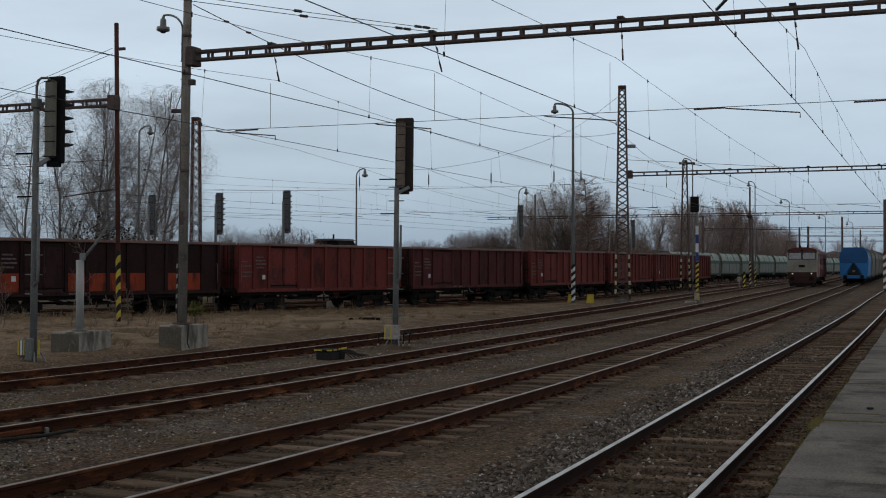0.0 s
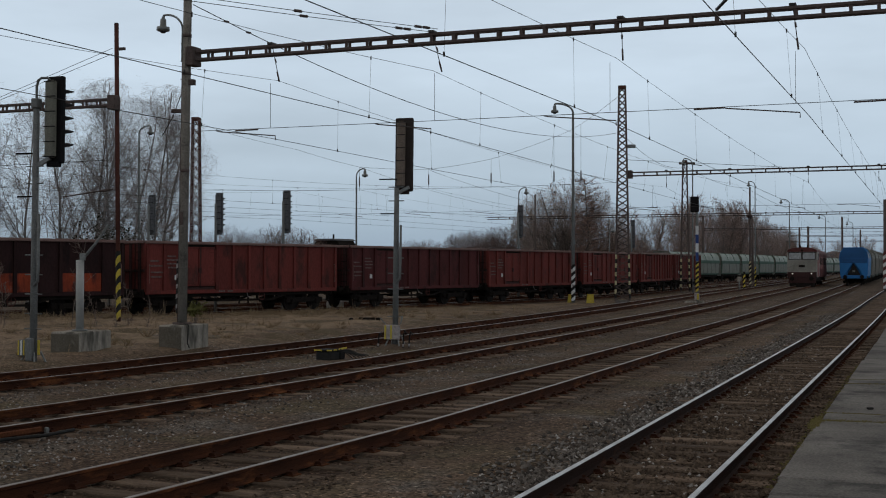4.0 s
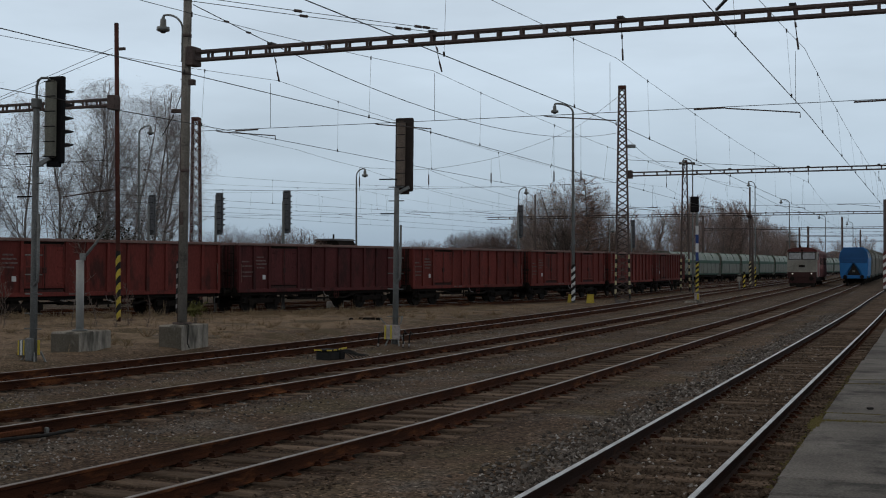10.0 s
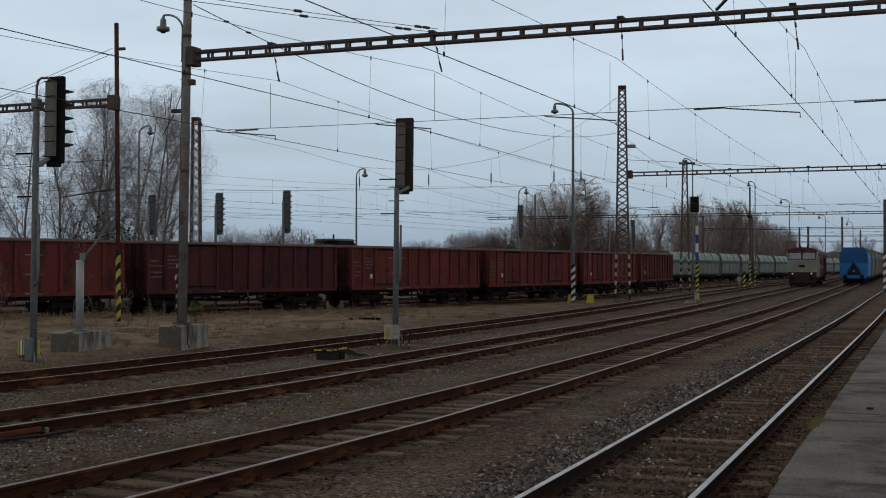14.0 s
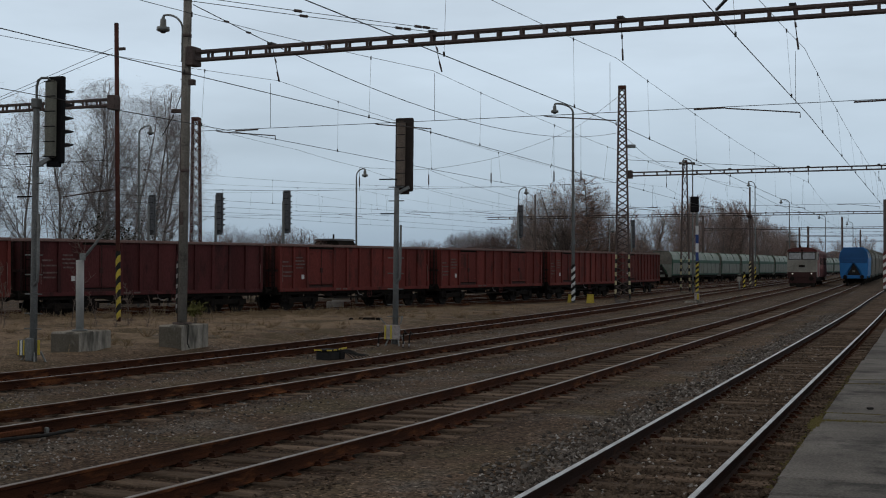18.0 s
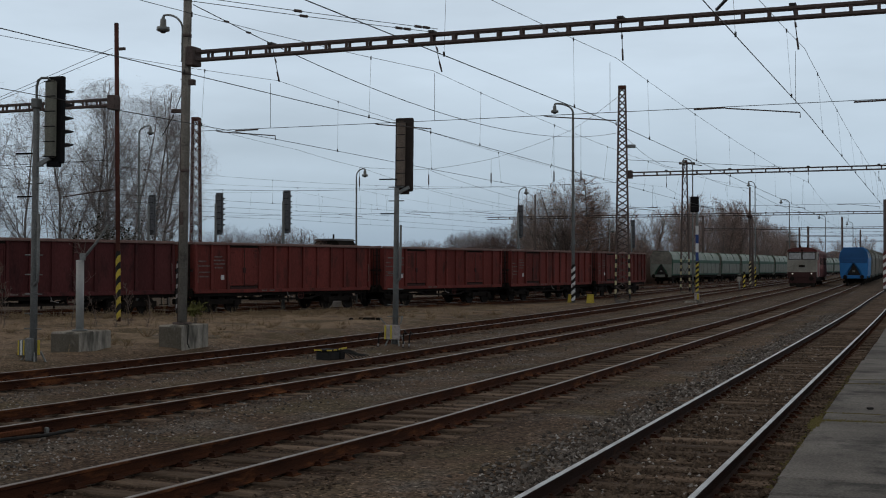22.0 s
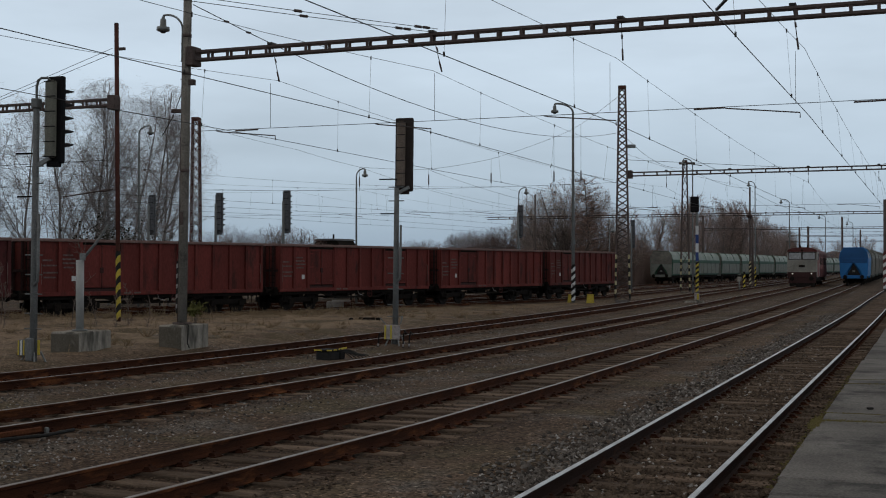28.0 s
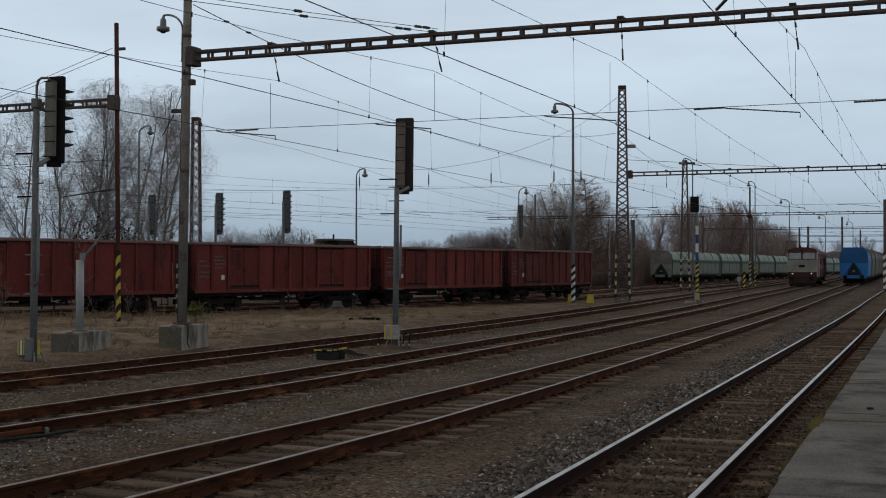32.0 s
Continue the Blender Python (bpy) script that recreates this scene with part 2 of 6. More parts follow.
def glow(name, colour, strength):
    m = bpy.data.materials.new(name)
    m.use_nodes = True
    b = m.node_tree.nodes["Principled BSDF"]
    b.inputs["Base Color"].default_value = (*colour, 1)
    b.inputs["Emission Color"].default_value, b.inputs["Emission Strength"].default_value = (*colour, 1), strength
    return m


M["headlight"] = glow("lit_headlight", (1.0, 0.93, 0.80), 0.62)
glass = bpy.data.materials.new("dark_window_glass")
glass.use_nodes = True
gb = glass.node_tree.nodes["Principled BSDF"]
gb.inputs["Base Color"].default_value, gb.inputs["Roughness"].default_value = (0.02, 0.025, 0.03, 1), 0.08
M["glass"] = glass
M["cab_glass"] = material("reflecting_cab_glass", (0.22, 0.23, 0.24), (0.16, 0.17, 0.18), 0.18, metal=0.85, scale=1.2, fine=8, bump=0)


# ---- mesh building ----
class Mesh:
    """Collects boxes, tubes and prisms into one mesh."""

    def __init__(self):
        self.v, self.f, self.smooth = [], [], []

    def add(self, verts, faces, smooth=False):
        k = len(self.v)
        self.v += [tuple(p) for p in verts]
        self.f += [tuple(i + k for i in f) for f in faces]
        self.smooth += [smooth] * len(faces)
        return self

    def box(self, x0, x1, y0, y1, z0, z1, m=None):
        v = [Vector((x, y, z)) for z in (z0, z1) for x, y in ((x0, y0), (x1, y0), (x1, y1), (x0, y1))]
        if m is not None:
            v = [m @ p for p in v]
        return self.add(v, [(3, 2, 1, 0), (4, 5, 6, 7), (0, 1, 5, 4), (1, 2, 6, 5), (2, 3, 7, 6), (3, 0, 4, 7)])

    def cbox(self, x0, x1, y0, y1, z0, z1, c=0.01, m=None):
        """A box with chamfered edges."""
        lo, hi = (x0, y0, z0), (x1, y1, z1)
        v, key = [], {}
        for ax in range(3):
            for sg in (0, 1):
                for a in (0, 1):
                    for b in (0, 1):
                        p = [0, 0, 0]
                        o = [i for i in range(3) if i != ax]
                        p[ax] = hi[ax] if sg else lo[ax]
                        for i, q in ((o[0], a), (o[1], b)):
                            p[i] = hi[i] - c if q else lo[i] + c
                        key[ax, sg, a, b] = len(v)
                        v.append(Vector(p))
        f = []
        for ax in range(3):
            for sg in (0, 1):
                q = [key[ax, sg, 0, 0], key[ax, sg, 1, 0], key[ax, sg, 1, 1], key[ax, sg, 0, 1]]
                f.append(tuple(q if (sg == 1) != (ax == 1) else q[::-1]))
        kx, ky, kz = (lambda s, b, d: key[0, s, b, d]), (lambda s, a, d: key[1, s, a, d]), (lambda s, a, b: key[2, s, a, b])
        for i in (0, 1):
            for j in (0, 1):
                f.append((kx(i, j, 0), kx(i, j, 1), ky(j, i, 1), ky(j, i, 0)))
                f.append((kx(i, 0, j), kx(i, 1, j), kz(j, i, 1), kz(j, i, 0)))
                f.append((ky(i, 0, j), ky(i, 1, j), kz(j, 1, i), kz(j, 0, i)))
                for k in (0, 1):
                    f.append((kx(i, j, k), ky(j, i, k), kz(k, i, j)))
        if m is not None:
            v = [m @ p for p in v]
        return self.add(v, f)

    def tube(self, pts, r, seg=8, cap=True, smooth=True):
        """A round tube along points; r: one radius or one a point."""
        pts = [Vector(p) for p in pts]
        rs = r if isinstance(r, (list, tuple)) else [r] * len(pts)
        v, f = [], []
        side = None
        for i, p in enumerate(pts):
            d = (pts[min(i + 1, len(pts) - 1)] - pts[max(i - 1, 0)]).normalized()
            if side is None:
                side = d.orthogonal().normalized()
            side = (side - d * side.dot(d)).normalized()
            up = d.cross(side)
            for k in range(seg):
                a = 2 * math.pi * k / seg
                v.append(p + (side * math.cos(a) + up * math.sin(a)) * rs[i])
        for i in range(len(pts) - 1):
            for k in range(seg):
                a, b = i * seg + k, i * seg + (k + 1) % seg
                f.append((a, b, b + seg, a + seg))
        if cap:
            f.append(tuple(range(seg))[::-1])
            f.append(tuple(range((len(pts) - 1) * seg, len(pts) * seg)))
        return self.add(v, f, smooth)

    def bar(self, a, b, w, h=None, up=(0, 0, 1)):
        """A straight rectangular bar from a to b."""
        a, b, h = Vector(a), Vector(b), h or w
        d = (b - a).normalized()
        s = d.cross(Vector(up))
        if s.length < 1e-4:
            s = d.cross(Vector((1, 0, 0)))
        s.normalize()
        u = s.cross(d)
        v = [p + s * (i * w / 2) + u * (j * h / 2) for p in (a, b) for i, j in ((-1, -1), (1, -1), (1, 1), (-1, 1))]
        return self.add(v, [(0, 1, 2, 3), (7, 6, 5, 4), (0, 4, 5, 1), (1, 5, 6, 2), (2, 6, 7, 3), (3, 7, 4, 0)])

    def prism(self, profile, y0, y1, axis="y"):
        """A profile of (u, z) pushed along y (u is x) or along x (u is y)."""
        n = len(profile)
        put = (lambda u, z, t: (u, t, z)) if axis == "y" else (lambda u, z, t: (t, u, z))
        v = [put(u, z, y0) for u, z in profile] + [put(u, z, y1) for u, z in profile]
        f = [tuple(range(n)), tuple(range(n, 2 * n))[::-1]]
        f += [(i, i + n, (i + 1) % n + n, (i + 1) % n) for i in range(n)]
        return self.add(v, f)

    def data(self, name):
        me = bpy.data.meshes.new(name)
        me.from_pydata(self.v, [], self.f)
        me.polygons.foreach_set("use_smooth", self.smooth)
        me.update()
        return me


def normals_out(me):
    b = bmesh.new()
    b.from_mesh(me)
    bmesh.ops.recalc_face_normals(b, faces=b.faces)
    b.to_mesh(me)
    b.free()


def part(name, mesh, mat, parent=None, label="", m=None, fix=True):
    me = mesh if isinstance(mesh, bpy.types.Mesh) else mesh.data(name)
    if fix and not isinstance(mesh, bpy.types.Mesh) and len(me.polygons) < 4000:
        normals_out(me)
    if not me.materials:
        me.materials.append(M[mat] if isinstance(mat, str) else mat)
    ob = new(name, me)
    if parent is not None:
        ob.parent = parent
    if m is not None:
        ob.matrix_basis = m
    if label:
        tagged(ob, label)
    return ob


def thing(name, m, label, category, group="", kind=""):
    ob = new(name)
    ob.empty_display_size = 0.2
    ob.matrix_basis = m
    return tagged(ob, label, category, group, kind)


# ---- the plan: tracks run along +y, the yard's rear tracks swing in from the left ----
def rise(y):
    """The yard climbs gently beyond the platform's end."""
    return 0.0 if y < 45 else 0.0048 * (y - 45) * min(1.0, (y - 45) / 40) if y < 400 else 0.0048 * 355


E_X, E_Y, E_HEAD, E_BEND = -31.69, 51.35, radians(16.14), -0.0033976


def rear_path(s, off=0.0):
    """A point of the swinging rear track's near wagon side, s metres along it, off metres to its left; and its heading."""
    sc = min(max(s, -70.0), 36.0)
    a = E_HEAD + E_BEND * sc
    x = E_X + (math.cos(E_HEAD) - math.cos(a)) / E_BEND
    y = E_Y + (math.sin(a) - math.sin(E_HEAD)) / E_BEND
    s2 = min(max(s - 36.0, 0.0), 18.0)
    b = a - 0.008 * s2
    x -= (math.cos(a) - math.cos(b)) / 0.008
    y -= (math.sin(b) - math.sin(a)) / 0.008
    rest, a = s - sc - s2, b
    x, y = x + rest * math.sin(a), y + rest * math.cos(a)
    return x - math.cos(a) * off, y + math.sin(a) * off, a


def rear_x(y, off=0.0):
    """The x of that line at a given y."""
    s = (y - E_Y) / 0.97
    for _ in range(6):
        px, py, a = rear_path(s, off)
        s += (y - py) / math.cos(a)
    return px


# ---- the lines of the four through tracks ----
def swing(near_bend, far_bend, x, y_near=18.0, y_far=50.0):
    return lambda y: x - near_bend * max(0.0, y_near - max(y, 6.0)) ** 2 - far_bend * max(0.0, y - y_far) ** 2


X_A, X_B, X_C, X_D = -2.82, -7.17, -11.75, -16.5
at_a = swing(0.0, 0.0, X_A)
at_b = swing(0.0035, 0.00010, X_B, 22, 60)
at_c = swing(0.0040, 0.00006, X_C, 26, 60)
at_d = swing(0.0030, 0.00006, X_D, 32, 70)


# ---- ground: one sheet to the horizon ----
def smooth(a, b, t):
    t = min(max((t - a) / (b - a), 0.0), 1.0)
    return t * t * (3 - 2 * t)


def rear_rise(y):
    """The rear tracks climb less than the through tracks."""
    return max(0.0, min(rise(y) * smooth(60, 200, y), 0.24 + 0.0018 * (y - 162) if y > 60 else 1.0))


def bank(x, y):
    """The low grassy bank between the through tracks and the rear tracks."""
    crest = rear_x(y, -1.9)
    foot = -18.4
    if x > foot or y < -60 or y > 128:
        return 0.0
    top = 0.44 - 0.25 * smooth(33, 54, y) - 0.10 * smooth(54, 76, y) - 0.09 * smooth(76, 128, y)
    if x < crest:
        return top * (1 - smooth(0.0, 1.5, crest - x))
    return top * (0.50 * smooth(0.0, 0.9, foot - x) + 0.50 * smooth(0.0, 1.0, (foot - x) / max(foot - crest, 0.5)))


def ground_z(x, y):
    n = noise.noise(Vector((x * 0.35, y * 0.35, 0.0))) * 0.04 + noise.noise(Vector((x * 1.4, y * 1.4, 3.0))) * 0.018
    if x > -1.6:
        n *= 0.2
    if -18.4 < x < -1.4 and -10 < y < 120:
        inside = 1 - smooth(1.05, 1.5, min(abs(x - at(y)) for at in (at_b, at_c, at_d)))
        n = n * (1 - 0.65 * inside) - 0.016 * inside
    w = smooth(18.6, 21.0, -x)
    z = rise(max(y, 0)) * (1 - w) + rear_rise(max(y, 0)) * w - 0.180 + n
    b = bank(x, y)
    z += b * (1 + 0.35 * noise.noise(Vector((x * 0.9, y * 0.9, 7.0))) + 0.30 * noise.noise(Vector((x * 0.55, y * 0.75, 17.0)))) + 0.10 * min(1.0, b * 3) * noise.noise(Vector((x * 1.9, y * 1.9, 9.0)))
    if x < -70:
        z += 0.012 * (-70 - x) * min(1.0, (-70 - x) / 40)
    return z


def axis_steps(lo, hi, stops):
    """Grid lines from lo to hi; stops: (up to, step)."""
    out, t = [lo], lo
    for end, step in stops:
        while t < min(end, hi) - 1e-6:
            t = min(t + step, end)
            out.append(t)
    return out


gx = axis_steps(-1500, 1500, ((-300, 150), (-80, 20), (-48, 2.0), (-14, 0.5), (-1, 0.35), (8, 0.8), (60, 10), (1500, 150)))
gy = axis_steps(-300, 3000, ((-60, 40), (8, 4), (46, 0.5), (100, 1.2), (200, 5), (420, 20), (3000, 200)))
gm = Mesh()
nx = len(gx)
gm.v = [(x, y, ground_z(x, y)) for y in gy for x in gx]
gm.f = [(j * nx + i, j * nx + i + 1, (j + 1) * nx + i + 1, (j + 1) * nx + i) for j in range(len(gy) - 1) for i in range(nx - 1)]
gm.smooth = [True] * len(gm.f)


def ground_material():
    """Trodden earth with gravel patches; dry grass grows on the bank and beside the far tracks."""
    m = M["soil"]
    n, l = m.node_tree.nodes, m.node_tree.links
    b = n["Principled BSDF"]
    co, sep = n.new("ShaderNodeTexCoord"), n.new("ShaderNodeSeparateXYZ")
    l.new(co.outputs["Object"], sep.inputs[0])
    at = n.new("ShaderNodeAttribute")
    at.attribute_name = "grass_cover"
    ns, nr, mul = n.new("ShaderNodeTexNoise"), n.new("ShaderNodeMapRange"), n.new("ShaderNodeMath")
    ns.inputs["Scale"].default_value, ns.inputs["Detail"].default_value, ns.inputs["Roughness"].default_value = 0.5, 8, 0.7
    nr.inputs["From Min"].default_value, nr.inputs["From Max"].default_value = 0.36, 0.54
    mul.operation = "MULTIPLY"
    l.new(co.outputs["Object"], ns.inputs["Vector"])
    l.new(ns.outputs[0], nr.inputs[0])
    l.new(nr.outputs[0], mul.inputs[0])
    l.new(at.outputs["Fac"], mul.inputs[1])
    straw, sn = n.new("ShaderNodeMix"), n.new("ShaderNodeTexNoise")
    straw.data_type = "RGBA"
    straw.inputs["A"].default_value, straw.inputs["B"].default_value = (0.305, 0.222, 0.152, 1), (0.16, 0.118, 0.083, 1)
    sn.inputs["Scale"].default_value, sn.inputs["Detail"].default_value = 2.4, 8
    l.new(co.outputs["Object"], sn.inputs["Vector"])
    l.new(sn.outputs[0], straw.inputs["Factor"])
    mix = n.new("ShaderNodeMix")
    mix.data_type = "RGBA"
    old = b.inputs["Base Color"].links[0].from_socket
    l.new(mul.outputs[0], mix.inputs["Factor"])
    l.new(old, mix.inputs["A"])
    l.new(straw.outputs["Result"], mix.inputs["B"])
    # olive patches of thin moss and dust, and dark iron dust along the rails
    for name, colour, size, lo, hi in (("", (0.088, 0.069, 0.043, 1), 0.45, 0.50, 0.62), ("rail_dust", (0.040, 0.026, 0.019, 1), 1.6, 0.30, 0.55)):
        pn, pr, pm = n.new("ShaderNodeTexNoise"), n.new("ShaderNodeMapRange"), n.new("ShaderNodeMix")
        pn.inputs["Scale"].default_value, pn.inputs["Detail"].default_value, pn.inputs["Roughness"].default_value = size, 7, 0.62
        pr.inputs["From Min"].default_value, pr.inputs["From Max"].default_value, pr.inputs["To Max"].default_value = lo, hi, 0.88
        pm.data_type = "RGBA"
        pm.inputs["B"].default_value = colour
        l.new(co.outputs["Object"], pn.inputs["Vector"])
        l.new(pn.outputs[0], pr.inputs[0])
        fac = pr.outputs[0]
        if name:
            at2, mu2 = n.new("ShaderNodeAttribute"), n.new("ShaderNodeMath")
            at2.attribute_name = name
            mu2.operation = "MULTIPLY"
            l.new(fac, mu2.inputs[0])
            l.new(at2.outputs["Fac"], mu2.inputs[1])
            fac = mu2.outputs[0]
        l.new(fac, pm.inputs["Factor"])
        l.new(mix.outputs["Result"], pm.inputs["A"])
        mix = pm
    # gravel: single stones of two sizes, a few of them pale
    last = mix.outputs["Result"]
    height = None
    for size, low, high, pale in ((30.0, 0.38, 1.66, 2.9), (12.0, 0.84, 1.16, 1.3)):
        vo, sp, mr, gt, ad, ml = n.new("ShaderNodeTexVoronoi"), n.new("ShaderNodeSeparateColor"), n.new("ShaderNodeMapRange"), n.new("ShaderNodeMath"), n.new("ShaderNodeMath"), n.new("ShaderNodeVectorMath")
        vo.inputs["Scale"].default_value = size
        mr.inputs["To Min"].default_value, mr.inputs["To Max"].default_value = low, high
        gt.operation, gt.inputs[1].default_value = "GREATER_THAN", 0.965
        ad.operation, ad.inputs[2].default_value = "MULTIPLY_ADD", 0.0
        ad.inputs[1].default_value = pale - 1
        ml.operation = "SCALE"
        l.new(co.outputs["Object"], vo.inputs["Vector"])
        l.new(vo.outputs["Color"], sp.inputs[0])
        l.new(sp.outputs[0], mr.inputs[0])
        l.new(sp.outputs[1], gt.inputs[0])
        l.new(gt.outputs[0], ad.inputs[0])
        l.new(mr.outputs[0], ad.inputs[2])
        l.new(last, ml.inputs[0])
        soft, even = n.new("ShaderNodeMath"), n.new("ShaderNodeMix")
        soft.operation, soft.inputs[1].default_value = "MULTIPLY", 0.8
        even.inputs[3].default_value = 1.0
        l.new(mul.outputs[0], soft.inputs[0])
        l.new(soft.outputs[0], even.inputs[0])
        l.new(ad.outputs[0], even.inputs[2])
        l.new(even.outputs[0], ml.inputs["Scale"])
        last = ml.outputs[0]
        bump = n.new("ShaderNodeBump")
        bump.inputs["Strength"].default_value, bump.inputs["Distance"].default_value = 0.7, 0.4 / size
        bump.invert = True
        l.new(vo.outputs["Distance"], bump.inputs["Height"])
        if height is None:
            old_n = b.inputs["Normal"].links[0].from_socket
            l.new(old_n, bump.inputs["Normal"])
        else:
            l.new(height, bump.inputs["Normal"])
        height = bump.outputs[0]
    l.new(last, b.inputs["Base Color"])
    l.new(height, b.inputs["Normal"])


ground_material()
gdata = gm.data("ground")
cover = gdata.attributes.new("grass_cover", "FLOAT", "POINT")
cover.data.foreach_set("value", [min(1.0, (0.45 * smooth(0.1, 0.8, -18.3 - x) + 1.2 * smooth(1.2, 5.0, -18.3 - x)) * (x > rear_x(y, -2.2)) * (1 - 0.55 * smooth(42, 62, y))) if 0 < y < 130 and x < -18.3 else (0.5 if x < -58 else 0.0) for x, y, z in gm.v])
dust = gdata.attributes.new("rail_dust", "FLOAT", "POINT")
dust.data.foreach_set("value", [1 - smooth(1.0, 2.1 + 0.008 * max(0.0, y - 30), min(abs(x - at(y)) for at in (at_a, at_b, at_c, at_d))) if -22 < x < 2 and 0 < y < 420 else 0.0 for x, y, z in gm.v])
ground = tagged(part("ground", gdata, "soil", fix=False), "trodden brown earth with gravel and a dry grassy bank", "ground", kind="structure")

# ---- tracks ----
RAIL = [(-0.067, -0.16), (0.067, -0.16), (0.067, -0.148), (0.012, -0.125), (0.010, -0.045), (0.034, -0.034), (0.036, -0.004), (-0.036, -0.004), (-0.034, -0.034), (-0.010, -0.045), (-0.012, -0.125), (-0.067, -0.148)]
HEAD = [(-0.031, -0.004), (0.031, -0.004), (0.027, 0.002), (-0.027, 0.002)]


def sweep(mesh, profile, line, off):
    """Pushes a profile along a line of (x, y, z, heading), off metres to its right."""
    n, first = len(profile), True
    v, f = [], []
    for x, y, z, a in line:
        c, s = math.cos(a), math.sin(a)
        for u, h in profile:
            v.append((x + (off + u) * c, y - (off + u) * s, z + h))
    for i in range(len(line) - 1):
        for k in range(n):
            f.append((i * n + k, i * n + (k + 1) % n, (i + 1) * n + (k + 1) % n, (i + 1) * n + k))
    f.append(tuple(range(n))[::-1])
    f.append(tuple(range((len(line) - 1) * n, len(line) * n)))
    return mesh.add(v, f)


def sleeper_mesh(name, w=0.25, h=0.10, length=2.5):
    s = Mesh()
    s.cbox(-length / 2, length / 2, -w / 2, w / 2, -0.16 - h, -0.162, 0.015)
    return s.data(name)


SLEEPER = sleeper_mesh("sleeper")
normals_out(SLEEPER)
SLEEPER.materials.append(M["sleeper"])
CLIP = Mesh()
for sx in (-0.7525, 0.7525):
    CLIP.box(sx - 0.18, sx + 0.18, -0.085, 0.085, -0.165, -0.147)
    for dx in (-0.105, 0.105):
        CLIP.prism([(sx + dx - 0.055, -0.147), (sx + dx + 0.055, -0.147), (sx + dx + 0.03, -0.112), (sx + dx - 0.03, -0.112)], -0.06, 0.06)
        CLIP.tube([(sx + dx, 0, -0.10), (sx + dx, 0, -0.085)], 0.020, 6, smooth=False)
CLIP = CLIP.data("rail_clips")
normals_out(CLIP)
CLIP.materials.append(M["rail_side"])


def track(number, line, label, near=None, shiny=True, sleepers=True):
    """A track along (x, y, z, heading); near: the stretch of y whose sleepers are pieces of their own."""
    t = thing("track_%d" % number, Matrix.Identity(4), label, "railway track", kind="structure")
    for off in (-0.7525, 0.7525):
        r = part("rail", sweep(Mesh(), RAIL, line, off), "rail_dark" if number == 1 else "rail_side", t)
        part("rail_head", sweep(Mesh(), HEAD, line, off), ("rail_top" if number == 1 else "rail_worn") if shiny else "rail_dull", r, "bright worn running surface" if shiny else "dull running surface")
    if not sleepers:
        return t
    rest = Mesh()
    run = 0.0
    rng = random.Random(number)
    for (x0, y0, z0, a0), (x1, y1, z1, a1) in zip(line[:-1], line[1:]):
        d = math.hypot(x1 - x0, y1 - y0)
        while run < d:
            k = run / d
            x, y, z, a = x0 + (x1 - x0) * k, y0 + (y1 - y0) * k, z0 + (z1 - z0) * k, a0 + (a1 - a0) * k
            run += 0.62 + rng.uniform(-0.03, 0.03)
            m = pose(x, y, z + (rng.uniform(-0.015, 0.012) if number == 1 else rng.uniform(-0.028, 0.010)), 0, 0, -math.degrees(a) + rng.uniform(-1.2, 1.2))
            if near and near[0] <= y <= near[1]:
                o = part("sleeper", SLEEPER, "sleeper", t, m=m)
                part("rail_clips", CLIP, "rail_side", o)
            elif y < 260 and y > -5:
                rest.box(-1.25, 1.25, -0.125, 0.125, -0.26, -0.162, m)
        run -= d
    if rest.v:
        tagged(part("far_sleepers", rest, "sleeper", t, fix=False), kind="stuff")
    return t


def straight(x_of, y0, y1, step=6.0):
    ys = [y0 + (y1 - y0) * i / max(1, round((y1 - y0) / step)) for i in range(round((y1 - y0) / step) + 1)]
    return [(x_of(y), y, rise(y), math.atan2(x_of(y + 0.5) - x_of(y - 0.5), 1.0)) for y in ys]


track(1, straight(at_a, -8, 420), "main track with bright worn rails beside the platform", near=(8, 66))
track(2, straight(at_b, -8, 420), "siding track with worn rails in trodden earth", near=(6, 72))
track(3, straight(at_c, -8, 420), "siding track with worn rails sunk in brown earth", near=(10, 74))
track(4, straight(at_d, -8, 420), "siding track beside the grassy bank", near=(14, 76))


def rear_line(off, s0, s1, step=6.0):
    n = round((s1 - s0) / step)
    out = []
    for i in range(n + 1):
        x, y, a = rear_path(s0 + (s1 - s0) * i / n, off)
        out.append((x, y, rear_rise(y), a))
    return out


HALF = 1.42
track(5, rear_line(HALF, -95, 300), "rear track on which the ore train rolls", shiny=True)
track(6, rear_line(HALF + 5.0, -95, 160), "rear siding behind the ore train", shiny=True)
track(7, rear_line(HALF + 10.0, -95, 90), "rear siding along the trees", shiny=False)


# ---- platform of large concrete slabs ----
platform = thing("platform", pose(0, 0, 0), "low platform of cracked grey concrete slabs", "platform", kind="structure")
body = Mesh()
body.box(-1.26, 5.9, -12, 70, -0.3, 0.10)
part("platform_base", body, "soil_plain", platform)
SLABS = {}
for length in (4.6, 0.8):
    sm = Mesh()
    sm.cbox(0.01, 2.39, 0.018, length - 0.018, 0.10, 0.24, 0.014)
    SLABS[length] = sm.data("platform_slab")
rng = random.Random(5)
y = 17.0 - 5.4 * 5
while y < 68:
    for length in (4.6, 0.8):
        for i in range(3):
            part("slab", SLABS[length], "slab", platform, m=pose(-1.285 + 2.4 * i + rng.uniform(-0.015, 0.015), y, rng.uniform(-0.012, 0.006), rng.uniform(-0.12, 0.12), rng.uniform(-0.15, 0.15), rng.uniform(-0.2, 0.2)))
        y += length


